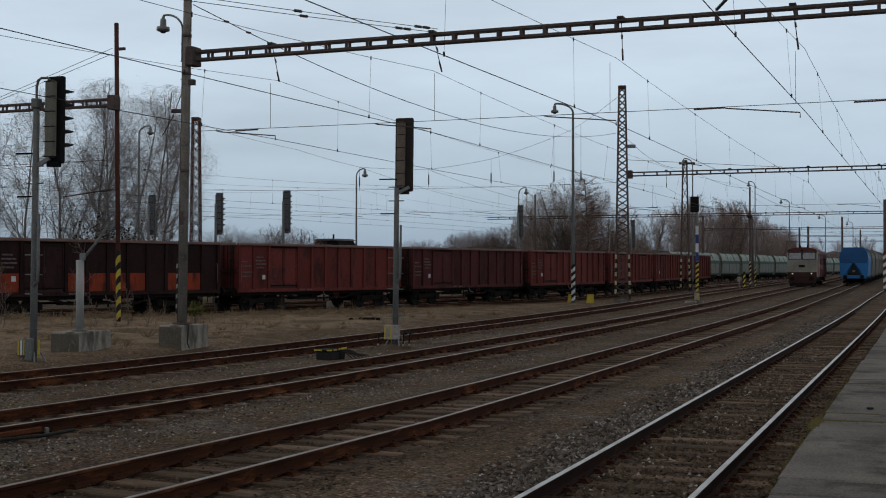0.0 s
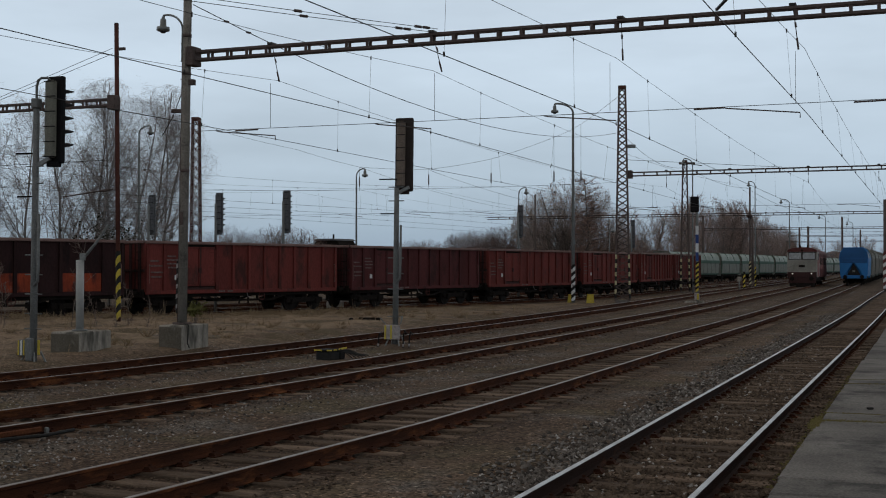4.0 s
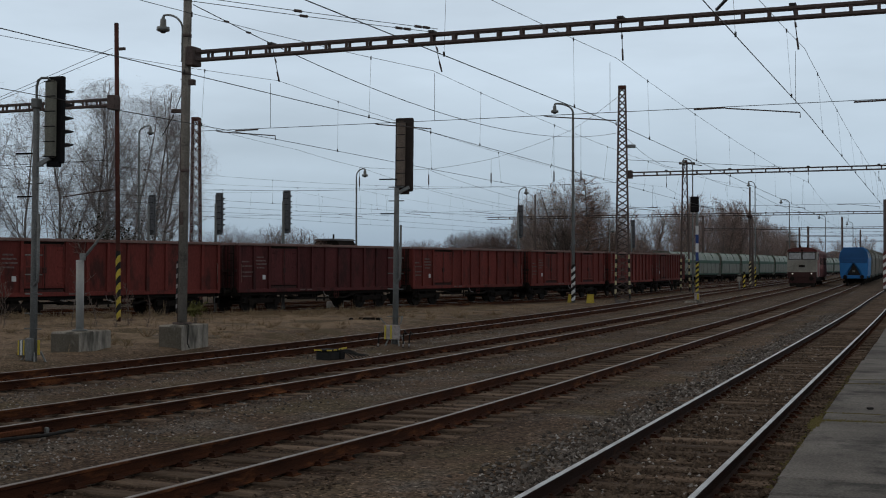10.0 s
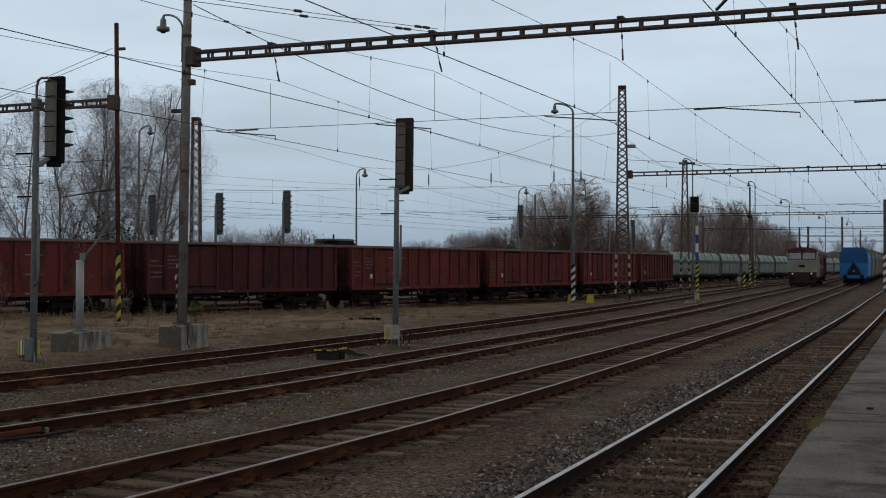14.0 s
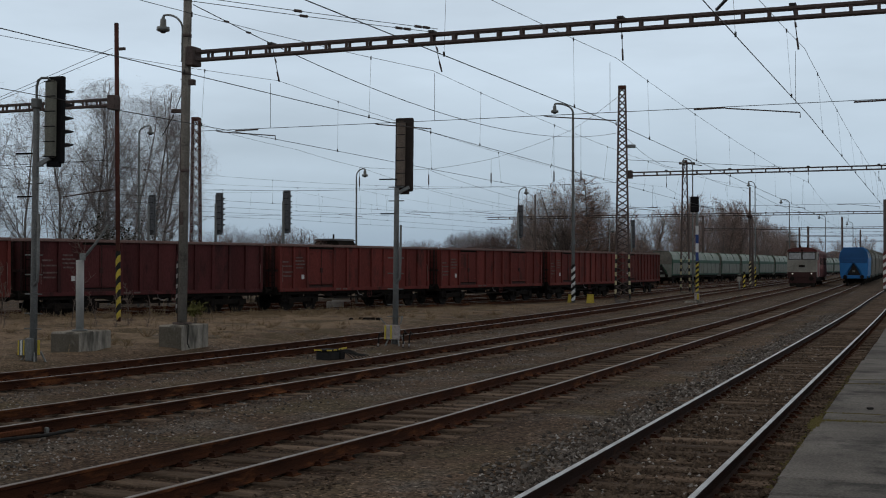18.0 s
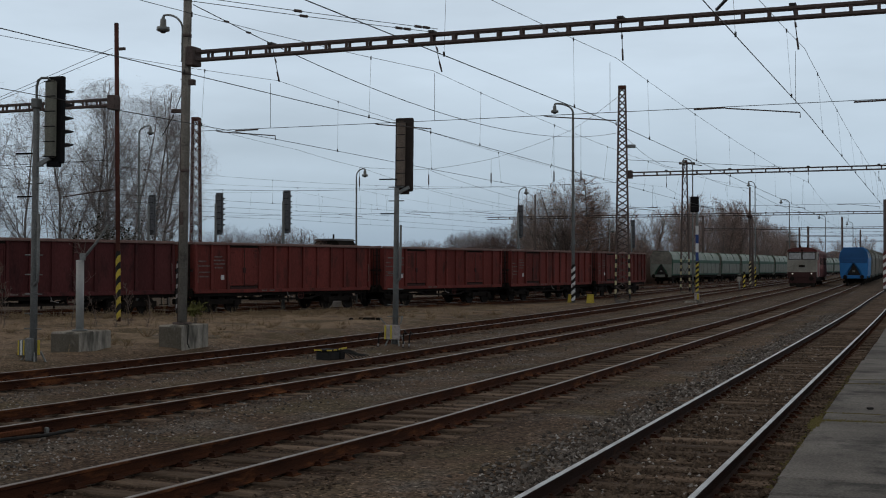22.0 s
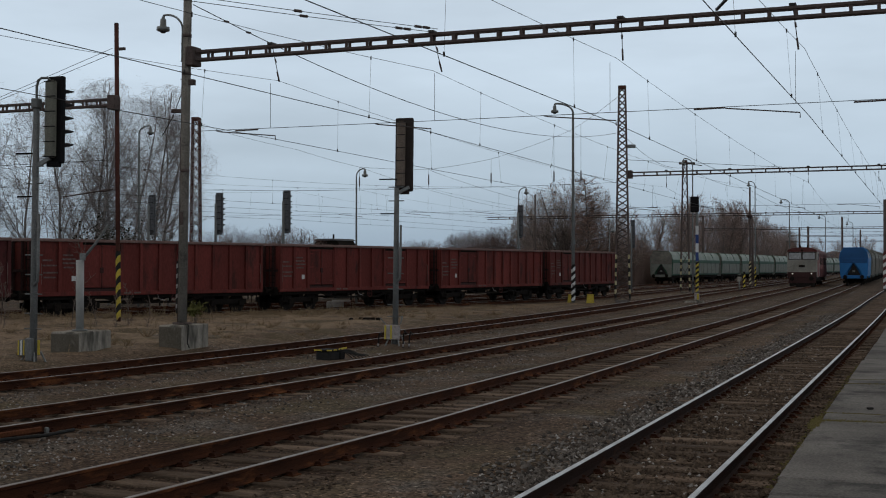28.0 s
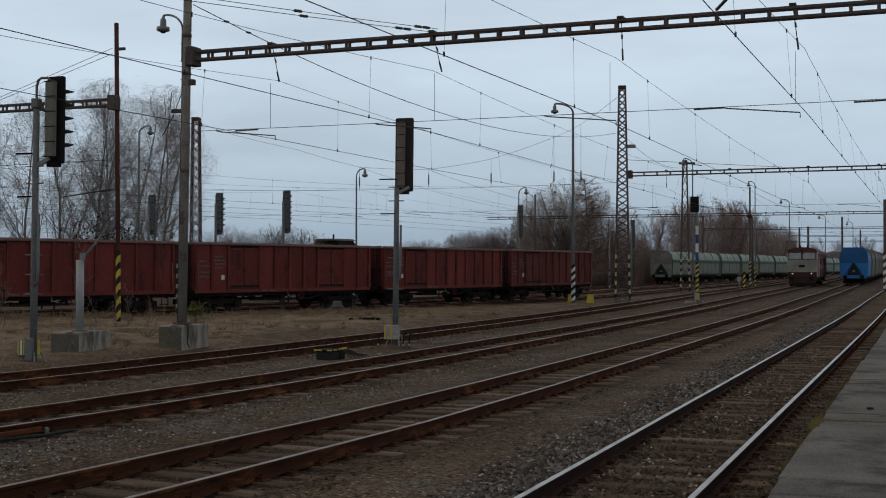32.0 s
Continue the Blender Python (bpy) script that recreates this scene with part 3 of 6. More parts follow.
# ---- the ore train: four-axle open wagons ----
PITCH, BODY = 14.04, 12.80
TOP, SILL, W2 = 3.42, 1.0, 1.42
PANEL = BODY / 12


SHARED = {}
SPEED, PHASE = 1.402, 0.12


def bogie(parent, y):
    b = part("bogie_frame", Mesh().cbox(-1.02, -0.90, y - 1.35, y + 1.35, 0.42, 0.68, 0.03).cbox(0.90, 1.02, y - 1.35, y + 1.35, 0.42, 0.68, 0.03).cbox(-1.0, 1.0, y - 0.2, y + 0.2, 0.45, 0.85, 0.03), "under", parent)
    for dy in (-0.9, 0.9):
        if "wheelset" not in SHARED:
            w = Mesh()
            for x in (-0.7525, 0.7525):
                w.tube([(x - 0.065, 0, 0), (x + 0.065, 0, 0)], 0.46, 20, smooth=False)
                for k in range(3):
                    a = 2.094 * k
                    w.tube([(x - 0.08, 0.27 * math.cos(a), 0.27 * math.sin(a)), (x + 0.08, 0.27 * math.cos(a), 0.27 * math.sin(a))], 0.05, 6)
            w.tube([(-1.0, 0, 0), (1.0, 0, 0)], 0.08, 8)
            SHARED["wheelset"] = w.data("wheelset")
            normals_out(SHARED["wheelset"])
        part("wheelset", SHARED["wheelset"], "wheel", b, m=pose(0, y + dy, 0.46))
        for x in (-1.06, 1.06):
            part("axle_box", Mesh().cbox(x - 0.09, x + 0.09, y + dy - 0.15, y + dy + 0.15, 0.33, 0.62, 0.03), "under", b)


def dented_panel(paint, k):
    """A side sheet between two posts, bulged and dented by its loads; k: which of four."""
    if (paint, k) not in SHARED:
        g, ny, nz = random.Random(40 + k), 6, 9
        dent = [(g.uniform(-0.4, 0.4), g.uniform(SILL + 0.3, TOP - 0.4), g.uniform(0.18, 0.45), g.uniform(-0.035, 0.03)) for _ in range(6)]
        v = []
        for j in range(nz + 1):
            for i in range(ny + 1):
                y, z = (i / ny - 0.5) * (PANEL - 0.02), SILL + 0.14 + (TOP - 0.26 - SILL) * j / nz
                edge = math.sin(math.pi * i / ny) * math.sin(math.pi * j / nz)
                v.append((0.006 + edge * max(0.0, 0.022 + sum(h * math.exp(-((y - a) ** 2 + (z - c) ** 2) / w ** 2) for a, c, w, h in dent)), y, z))
        m = Mesh().add(v, [(j * (ny + 1) + i, j * (ny + 1) + i + 1, (j + 1) * (ny + 1) + i + 1, (j + 1) * (ny + 1) + i) for j in range(nz) for i in range(ny)], True)
        SHARED[paint, k] = m.data("side_panel")
    return SHARED[paint, k]


def open_wagon(name, label, paint, bottom=None, doors=(2,)):
    """An open high-sided wagon: y runs along it from 0, x = 0 is the track's middle, z = 0 the rail's head."""
    t = thing(name, Matrix.Identity(4), label, "railway wagon", "wagons of the ore train")
    th = 0.06
    sides = []
    for sg in (-1, 1):
        x0, x1 = (W2 - 0.10 - th, W2 - 0.10) if sg > 0 else (-W2 + 0.10, -W2 + 0.10 + th)
        side = part("side_wall", Mesh().box(x0, x1, 0, BODY, SILL + 0.1, TOP - 0.1), paint, t)
        xo = sg * (W2 - 0.10)
        for k in range(12):
            if k in doors or k - 1 in doors:
                continue
            part("side_panel", dented_panel(paint, k % 4), paint, side, m=pose(xo, (k + 0.5) * PANEL, 0, 0, 0, 0 if sg > 0 else 180))
        part("top_rail", Mesh().cbox(min(xo, xo + sg * 0.13) - 0.03, max(xo, xo + sg * 0.13) - 0.03 * 0, -0.02, BODY + 0.02, TOP - 0.13, TOP, 0.02), "wagon_rim", side)
        part("sill_beam", Mesh().cbox(min(xo, xo + sg * 0.08) - 0.03, max(xo, xo + sg * 0.08), 0, BODY, SILL - 0.02, SILL + 0.16, 0.015), paint, side)
        for k in range(13):
            if k - 1 in doors:
                continue
            y = min(max(k * PANEL, 0.075), BODY - 0.075)
            part("side_post", Mesh().prism([(y - 0.085, SILL + 0.12), (y + 0.085, SILL + 0.12), (y + 0.06, TOP - 0.13), (y - 0.06, TOP - 0.13)], xo + sg * 0.002, xo + sg * 0.10, "x"), paint, side)
        for y0, y1 in ((d * PANEL + 0.10, (d + 2) * PANEL - 0.10) for d in doors):
            # flat near-black sheet behind the doors: gap shade put in as colour
            part("door_recess", Mesh().box(min(xo, xo + sg * 0.006), max(xo, xo + sg * 0.006), y0 - 0.03, y1 + 0.03, SILL + 0.18, TOP - 0.14), "under", side, "dark sheet standing in for shade round the doors")
            rim = Mesh()
            for ya, yb in ((y0, (y0 + y1) / 2 - 0.02), ((y0 + y1) / 2 + 0.02, y1)):
                for q in ((ya, ya + 0.07, 0.34, 2.15), (yb - 0.07, yb, 0.34, 2.15), (ya, yb, 0.34, 0.41), (ya, yb, 2.08, 2.15)):
                    rim.box(min(xo + sg * 0.04, xo + sg * 0.075), max(xo + sg * 0.04, xo + sg * 0.075), q[0], q[1], SILL + q[2], SILL + q[3])
            part("door_frame", rim, paint, side)
            d = part("side_door", Mesh().cbox(min(xo, xo + sg * 0.045), max(xo, xo + sg * 0.045), y0, (y0 + y1) / 2 - 0.02, SILL + 0.32, TOP - 0.25, 0.012).cbox(min(xo, xo + sg * 0.045), max(xo, xo + sg * 0.045), (y0 + y1) / 2 + 0.02, y1, SILL + 0.32, TOP - 0.25, 0.012), paint, side)
            mid = (y0 + y1) / 2
            part("door_bar", Mesh().tube([(xo + sg * 0.075, mid, SILL + 0.25), (xo + sg * 0.075, mid, TOP - 0.3)], 0.022, 6).cbox(min(xo, xo + sg * 0.10), max(xo, xo + sg * 0.10), mid - 0.09, mid + 0.09, SILL + 0.95, SILL + 1.2, 0.01), "wagon_dark", d)
            for yh, sy in ((y0, 1), (y1, -1)):
                for zh in (0.5, 1.2, 1.9):
                    part("hinge", Mesh().cbox(min(xo, xo + sg * 0.065), max(xo, xo + sg * 0.065), min(yh - sy * 0.03, yh + sy * 0.34), max(yh - sy * 0.03, yh + sy * 0.34), SILL + zh, SILL + zh + 0.07, 0.008), paint, d)
            part("door_flap", Mesh().cbox(min(xo, xo + sg * 0.06), max(xo, xo + sg * 0.06), y0 + 0.05, y1 - 0.05, SILL + 0.0, SILL + 0.27, 0.012), "wagon_dark", side)
        if bottom:
            for y0, y1 in ((PANEL * k + 0.10, PANEL * (k + 1) - 0.10) for k in (1, 4, 5, 6, 7, 9, 10)):
                part("fresh_panel", Mesh().box(min(xo, xo + sg * 0.008), max(xo, xo + sg * 0.046), y0, y1, SILL + 0.17, SILL + 0.95), bottom, side, "bright orange-red lower panel")
        part("plate", Mesh().box(min(xo, xo + sg * 0.012), max(xo, xo + sg * 0.050), 1.68, 1.88, SILL + 0.62, SILL + 0.84), "white_mark", side, "small white square plate")
        for y0, y1, z in ((0.25, 0.75, 1.5), (0.25, 0.95, 1.28), (0.30, 1.05, 0.98), (0.30, 0.9, 0.78), (1.25, 1.75, 1.72), (1.22, 1.9, 1.55), (1.25, 1.95, 1.38), (1.3, 1.8, 1.20)):
            part("marking", Mesh().box(min(xo, xo + sg * 0.010), max(xo, xo + sg * 0.042), y0, y1, SILL + z - 0.035, SILL + z + 0.035), "grey_mark", side, "faded chalky marking bar")
        for y0, y1 in ((4.4, 4.75), (4.95, 5.3)):
            part("sill_label", Mesh().box(min(xo, xo + sg * 0.09), max(xo, xo + sg * 0.09), y0, y1, SILL + 0.04, SILL + 0.11), "grey_mark", side, "small faded label on the sill")
        # hand grips at the corner
        part("hand_grip", Mesh().tube([(xo + sg * 0.02, 0.16, SILL + 0.45), (xo + sg * 0.10, 0.16, SILL + 0.5), (xo + sg * 0.10, 0.16, SILL + 1.35), (xo + sg * 0.02, 0.16, SILL + 1.4)], 0.014, 6), "wagon_rim", side)
        part("hand_grip", Mesh().tube([(xo + sg * 0.02, BODY - 0.16, SILL + 0.45), (xo + sg * 0.10, BODY - 0.16, SILL + 0.5), (xo + sg * 0.10, BODY - 0.16, SILL + 1.35), (xo + sg * 0.02, BODY - 0.16, SILL + 1.4)], 0.014, 6), "wagon_rim", side)
    xi = W2 - 0.10 - th
    for y, sg in ((0.0, -1), (BODY, 1)):
        e = part("end_wall", Mesh().box(-xi + 0.002, xi - 0.002, min(y, y - sg * th) + 0.001, max(y, y - sg * th) - 0.001, SILL + 0.1, TOP - 0.08), paint, t)
        rib = Mesh()
        for x in (-0.95, -0.35, 0.35, 0.95):
            rib.box(x - 0.06, x + 0.06, min(y, y + sg * 0.09), max(y, y + sg * 0.09), SILL + 0.1, TOP - 0.1)
        rib.box(-xi, xi, min(y, y + sg * 0.10), max(y, y + sg * 0.10), SILL + 1.0, SILL + 1.12)
        part("end_rib", rib, "wagon_dark", e)
        part("end_rail", Mesh().cbox(-xi, xi, min(y, y + sg * 0.11), max(y, y + sg * 0.11), TOP - 0.12, TOP + 0.01, 0.015), "wagon_rim", e)
        lad = Mesh()
        for x in (0.55, 0.95):
            lad.bar((x + 0.25, y + sg * 0.16, SILL - 0.1), (x + 0.25, y + sg * 0.16, TOP - 0.15), 0.03)
        for k in range(6):
            lad.bar((0.80, y + sg * 0.16, SILL + 0.1 + 0.36 * k), (1.20, y + sg * 0.16, SILL + 0.1 + 0.36 * k), 0.025)
        part("ladder", lad, "under", e)
        part("buffer_beam", Mesh().cbox(-1.25, 1.25, min(y, y + sg * 0.08), max(y, y + sg * 0.08), 0.82, 1.22, 0.02), "under", t)
        for x in (-0.875, 0.875):
            part("buffer", Mesh().tube([(x, y + sg * 0.08, 1.03), (x, y + sg * 0.42, 1.03), (x, y + sg * 0.44, 1.03)], 0.10, 12).tube([(x, y + sg * 0.54, 1.03), (x, y + sg * 0.60, 1.03)], 0.21, 14, smooth=False).tube([(x, y + sg * 0.42, 1.03), (x, y + sg * 0.56, 1.03)], 0.07, 10), "under", t)
        part("coupling_hook", Mesh().tube([(0, y + sg * 0.08, 1.03), (0, y + sg * 0.4, 1.03), (0, y + sg * 0.5, 0.92), (0, y + sg * 0.56, 0.75)], 0.04, 6), "under", t)
        part("step", Mesh().bar((1.28, y - sg * 0.3, 1.0), (1.28, y - sg * 0.3, 0.5), 0.03).bar((1.28, y - sg * 0.65, 1.0), (1.28, y - sg * 0.65, 0.5), 0.03).box(1.16, 1.34, min(y - sg * 0.28, y - sg * 0.67), max(y - sg * 0.28, y - sg * 0.67), 0.48, 0.52), "under", t)
    part("floor_plate", Mesh().box(-xi + 0.004, xi - 0.004, 0.07, BODY - 0.07, SILL + 0.11, SILL + 0.16), "wagon_dark", t)
    part("underframe", Mesh().cbox(-0.22, 0.22, 0.1, BODY - 0.1, 0.80, SILL + 0.1, 0.02).cbox(-1.2, -1.08, 0.1, BODY - 0.1, 0.82, SILL + 0.05, 0.02).cbox(1.08, 1.2, 0.1, BODY - 0.1, 0.82, SILL + 0.05, 0.02), "under", t)
    part("brake_gear", Mesh().tube([(0.55, 5.4, 0.72), (0.55, 6.2, 0.72)], 0.17, 12, smooth=False).tube([(0.5, 4.4, 0.6), (0.5, 8.6, 0.6)], 0.03, 6).cbox(-0.8, -0.3, 6.6, 7.4, 0.55, 0.85, 0.03).bar((1.0, 6.1, 0.95), (1.0, 6.1, 0.45), 0.06).bar((1.0, 6.7, 0.95), (1.0, 6.7, 0.45), 0.06), "under", t)
    for sg in (-1, 1):
        ring = [(sg * 1.30, 7.35 + 0.2 * math.cos(a * 0.5236), 0.80 + 0.2 * math.sin(a * 0.5236)) for a in range(13)]
        part("brake_wheel", Mesh().tube(ring, 0.022, 6, cap=False).bar((sg * 1.30, 7.16, 0.80), (sg * 1.30, 7.54, 0.80), 0.025).bar((sg * 1.30, 7.35, 0.61), (sg * 1.30, 7.35, 0.99), 0.025).tube([(sg * 1.15, 7.35, 0.8), (sg * 1.32, 7.35, 0.8)], 0.03, 8), "red_wheel", t, "small dull red hand-brake wheel")
    for sg in (-1, 1):
        part("truss", Mesh().bar((sg * 1.12, 3.6, 0.86), (sg * 1.12, 4.6, 0.62), 0.10).bar((sg * 1.12, 4.6, 0.62), (sg * 1.12, 8.2, 0.62), 0.10).bar((sg * 1.12, 8.2, 0.62), (sg * 1.12, 9.2, 0.86), 0.10).bar((sg * 1.12, 5.6, 0.62), (sg * 1.12, 5.6, 0.9), 0.08).bar((sg * 1.12, 7.2, 0.62), (sg * 1.12, 7.2, 0.9), 0.08), "under", t)
        for y in (4.35, 6.4, 8.45):
            part("release_lever", Mesh().tube([(sg * 1.22, y, 0.98), (sg * 1.30, y, 0.78), (sg * 1.30, y + 0.35, 0.70)], 0.018, 6), "pale_mark" if y == 6.4 else "under", t)
    for y in (2.05, BODY - 2.05):
        bogie(t, y)
    return t


WAGONS = []
KINDS = {}
for k, paint in enumerate(("brown", "red", "plum", "red", "red", "red", "brown")):
    names = {"red": "oxide-red open goods wagon with dusty sides", "brown": "brown-red open goods wagon with stained sides", "plum": "dark plum-brown open goods wagon with sooty sides"}
    if k == 0:
        w = open_wagon("open_wagon", "dark open goods wagon with bright orange-red lower panels, rolling", "wagon_soot", "orange")
    elif k == 4:
        w = open_wagon("open_wagon", "oxide-red open goods wagon with two pairs of side doors, rolling", "wagon_red", doors=(2, 8))
    elif paint in KINDS:
        w = copy_thing(KINDS[paint], Matrix.Identity(4))
    else:
        w = KINDS[paint] = open_wagon("open_wagon", names[paint] + ", rolling", "wagon_" + paint)
    WAGONS.append(w)


def wagon_pose(s):
    """The wagon whose rear corner of the visible side is s metres along the rear track, at rest on both bogies."""
    (x0, y0, a0), (x1, y1, a1) = rear_path(s, HALF), rear_path(s + BODY, HALF)
    return pose(x0, y0, (rear_rise(y0) + rear_rise(y1)) / 2, math.degrees(math.asin((rear_rise(y1) - rear_rise(y0)) / BODY)), 0, -math.degrees(math.atan2(x1 - x0, y1 - y0)))


# ---- masts, portals and signals ----
def portal(x0, x1, y, z, label, hangers=(), step=0.60, clamp=None):
    """A ladder-like steel beam across the tracks: two pairs of chords joined by upright posts, with hangers for the wires."""
    t = thing("portal_beam", pose(x0, y, z), label, "catenary portal", "catenary portals")
    L = x1 - x0
    for yy in (-0.10, 0.10):
        for zz in (-0.11, 0.11):
            part("chord", Mesh().cbox(0, L, yy - 0.03, yy + 0.03, zz - 0.036, zz + 0.036, 0.006), "lattice", t)
    n = int(L / step)
    for k in range(1, n + 1):
        for yy in (-0.10, 0.10) if step < 0.8 else (0.0,):
            part("beam_post", Mesh().box(k * step - 0.035, k * step + 0.035, yy - (0.022 if step < 0.8 else 0.1), yy + (0.022 if step < 0.8 else 0.1), -0.08, 0.08), "lattice", t)
    if clamp is not None:
        part("clamp", Mesh().cbox(clamp - 0.13, clamp + 0.13, -0.22, 0.22, -0.27, 0.25, 0.02), "lattice", t)
    for x, lean in hangers:
        h = part("hanger", Mesh().tube([(x - x0 - lean, 0, 0.16), (x - x0, 0, -0.85)], 0.011, 6).cbox(x - x0 - lean - 0.08, x - x0 - lean + 0.08, -0.15, 0.15, 0.15, 0.21, 0.01), "wire", t)
        part("insulator", Mesh().tube([(x - x0 - lean * 0.6, 0, -0.22), (x - x0 - lean * 0.45, 0, -0.33)], 0.024, 8).tube([(x - x0 - lean * 0.3, 0, -0.58), (x - x0, 0, -0.85)], 0.023, 8), "lattice", h)
    return t


def footing(t, r):
    """A sunk footing below the foot of a mast."""
    part("footing", Mesh().cbox(-r, r, -r, r, -0.75, 0.02, 0.02), "stone", t)


def shaft(name, x, y, z, height, r0, r1, label, mat="pole", lean=(0, 0), group="catenary masts", category="mast"):
    t = thing(name, pose(x, y, z, lean[0], lean[1], 0), label, category, group)
    part("shaft", Mesh().tube([(0, 0, 0), (0, 0, height * 0.5), (0, 0, height)], [r0, (r0 + r1) / 2, r1], 16), mat, t)
    part("cap", Mesh().tube([(0, 0, height), (0, 0, height + 0.04)], [r1 * 1.04, r1 * 0.9], 16), "lattice", t)
    if y > 60:
        footing(t, r0 * 1.6)
    return t


def bands(t, r, z0, z1, n, dark="black", light="yellow", square=0.0, cx=0.0, cy=0.0, slant=0.5):
    """Slanting hazard bands painted round a post."""
    seg, h = 16, (z1 - z0) / n
    for k in range(n):
        m = Mesh()
        v, f = [], []
        for j in (0, 1):
            for i in range(seg + 1):
                a = 2 * math.pi * i / seg
                tilt = slant * h * math.cos(a) if slant else 0.0
                zz = min(max(z0 + (k + j) * h + tilt, z0), z1)
                v.append((cx + r * math.cos(a), cy + r * math.sin(a), zz))
        f = [(i, i + 1, i + seg + 2, i + seg + 1) for i in range(seg)]
        m.add(v, f, True)
        part("hazard_band", m, light if k % 2 == 0 else dark, t)


def lattice_mast(x, y, z, height, w0, w1, label, n=15, banded=True, leg=0.085, brace=0.036, turn=0, mat="lattice"):
    """A four-legged steel lattice mast with crossed braces."""
    t = thing("lattice_mast", pose(x, y, z, 0, 0, turn), label, "mast", "lattice masts")
    cs = [(-1, -1), (1, -1), (1, 1), (-1, 1)]
    at = lambda k, i: Vector((cs[k % 4][0] * (w0 + (w1 - w0) * i) / 2, cs[k % 4][1] * (w0 + (w1 - w0) * i) / 2, height * i))
    for k in range(4):
        part("leg", Mesh().bar(at(k, 0), at(k, 1), leg), mat, t)
        for j in range(n):
            part("brace", Mesh().bar(at(k, j / n), at(k + 1, (j + 1) / n), brace).bar(at(k + 1, j / n), at(k, (j + 1) / n), brace), mat, t)
    part("head_plate", Mesh().cbox(-w1 * 0.58, w1 * 0.58, -w1 * 0.58, w1 * 0.58, height - 0.2, height + 0.03, 0.02), "rust_steel", t)
    footing(t, w0 * 0.5)
    if banded:
        for k in range(4):
            for j in range(10):
                p, q = at(k, (0.15 + 0.28 * j) / height), at(k, (0.43 + 0.28 * j) / height)
                part("hazard_band", Mesh().bar(p, q, leg + 0.008), "cream_band" if j % 2 else "black", t)
    return t


def gooseneck(t, z, out, dx, r=0.035, rise_by=0.5, side=1, mat="galv", size=0.8):
    """A swan-neck tube that ends in a hanging bell lamp; side: towards -x or +x."""
    pts = [(dx, 0, z - 0.9)]
    for i in range(8):
        a = math.pi / 2 * i / 7
        pts.append((dx + side * out * 0.86 * (1 - math.cos(a)), 0, z + rise_by * math.sin(a)))
    top = z + rise_by
    pts += [(dx + side * out * 0.97, 0, top - 0.01), (dx + side * out, 0, top - 0.10 * size)]
    part("lamp_arm", Mesh().tube(pts, r, 8), mat, t)
    x = dx + side * out
    lamp = part("lamp", Mesh().tube([(x, 0, top - h * size) for h in (0.06, 0.14, 0.17, 0.44, 0.47, 0.60, 0.63)], [w * size for w in (0.06, 0.07, 0.115, 0.13, 0.25, 0.26, 0.20)], 14), "galv", t)
    part("lamp_glass", Mesh().tube([(x, 0, top - 0.631 * size), (x, 0, top - 0.70 * size)], [0.15 * size, 0.08 * size], 12), "glass", lamp)
    return lamp


def lamp_post(x, y, z, height, label, out=0.9, side=1, r=0.065, banded=0, turn=20.0, light="yellow"):
    t = thing("street_lamp", pose(x, y, z, 0, 0, turn), label, "lamp post", "lamp posts of the yard")
    part("shaft", Mesh().tube([(0, 0, 0), (0, 0, height * 0.4), (0, 0, height - 0.8)], [r * 1.25, r, r * 0.75], 12), "signal_grey", t)
    gooseneck(t, height - 0.5, out, 0.0, r * 0.65, 0.5, side)
    part("door_plate", Mesh().cbox(-0.05, 0.05, -r * 1.3, -r * 1.15, 0.7, 1.0, 0.004), "signal_dark", t)
    if y > 60:
        footing(t, r * 2.0)
    if banded:
        bands(t, r * 1.32, 0.1, 2.1, banded, light=light)
    return t


# near portal: concrete mast, its block, lamp and clamp
mast_1 = shaft("catenary_mast", -19.245, 29.45, 0.60, 11.0, 0.125, 0.115, "tall grey concrete catenary mast on a block, with a lamp arm", lean=(0, 0.9))
gooseneck(mast_1, 8.18, 0.64, -0.15, 0.030, 0.44, -1, size=0.72)
for zz in (6.9, 7.95, 4.2):
    part("steel_band", Mesh().tube([(0, 0, zz), (0, 0, zz + 0.09)], 0.128, 16), "lattice", mast_1)
part("bracket", Mesh().cbox(-0.46, -0.12, -0.05, 0.05, 5.86, 5.97, 0.02), "lattice", mast_1)
part("stay", Mesh().tube([(-0.43, 0, 5.74), (-0.12, 0, 6.47)], 0.012, 5), "wire", mast_1)
part("stay", Mesh().tube([(-0.43, 0, 5.74), (-0.75, 0, 5.25)], 0.012, 5), "wire", mast_1)
part("cable_pipe", Mesh().tube([(-0.135, -0.03, 0.0), (-0.13, -0.03, 4.0), (-0.12, -0.03, 7.4)], 0.016, 6), "lattice", mast_1)
part("bracket", Mesh().cbox(0.10, 0.27, -0.07, 0.07, 6.62, 6.78, 0.015), "lattice", mast_1)
for k in range(14):
    part("step_peg", Mesh().tube([(-0.11, 0.0, 1.8 + 0.5 * k), (-0.20, 0.0, 1.8 + 0.5 * k)], 0.010, 5), "lattice", mast_1)
part("number_frame", Mesh().cbox(-0.05, 0.05, -0.130, -0.112, 2.75, 3.10, 0.005), "lattice", mast_1)
strip = part("warning_strip", Mesh().cbox(-0.205, -0.128, -0.03, 0.03, 0.3, 1.75, 0.005), "black", mast_1)
for k in range(5):
    part("stripe", Mesh().prism([(-0.207, 0.42 + 0.28 * k), (-0.126, 0.47 + 0.28 * k), (-0.126, 0.58 + 0.28 * k), (-0.207, 0.53 + 0.28 * k)], -0.034, 0.034), "pale_mark", strip)
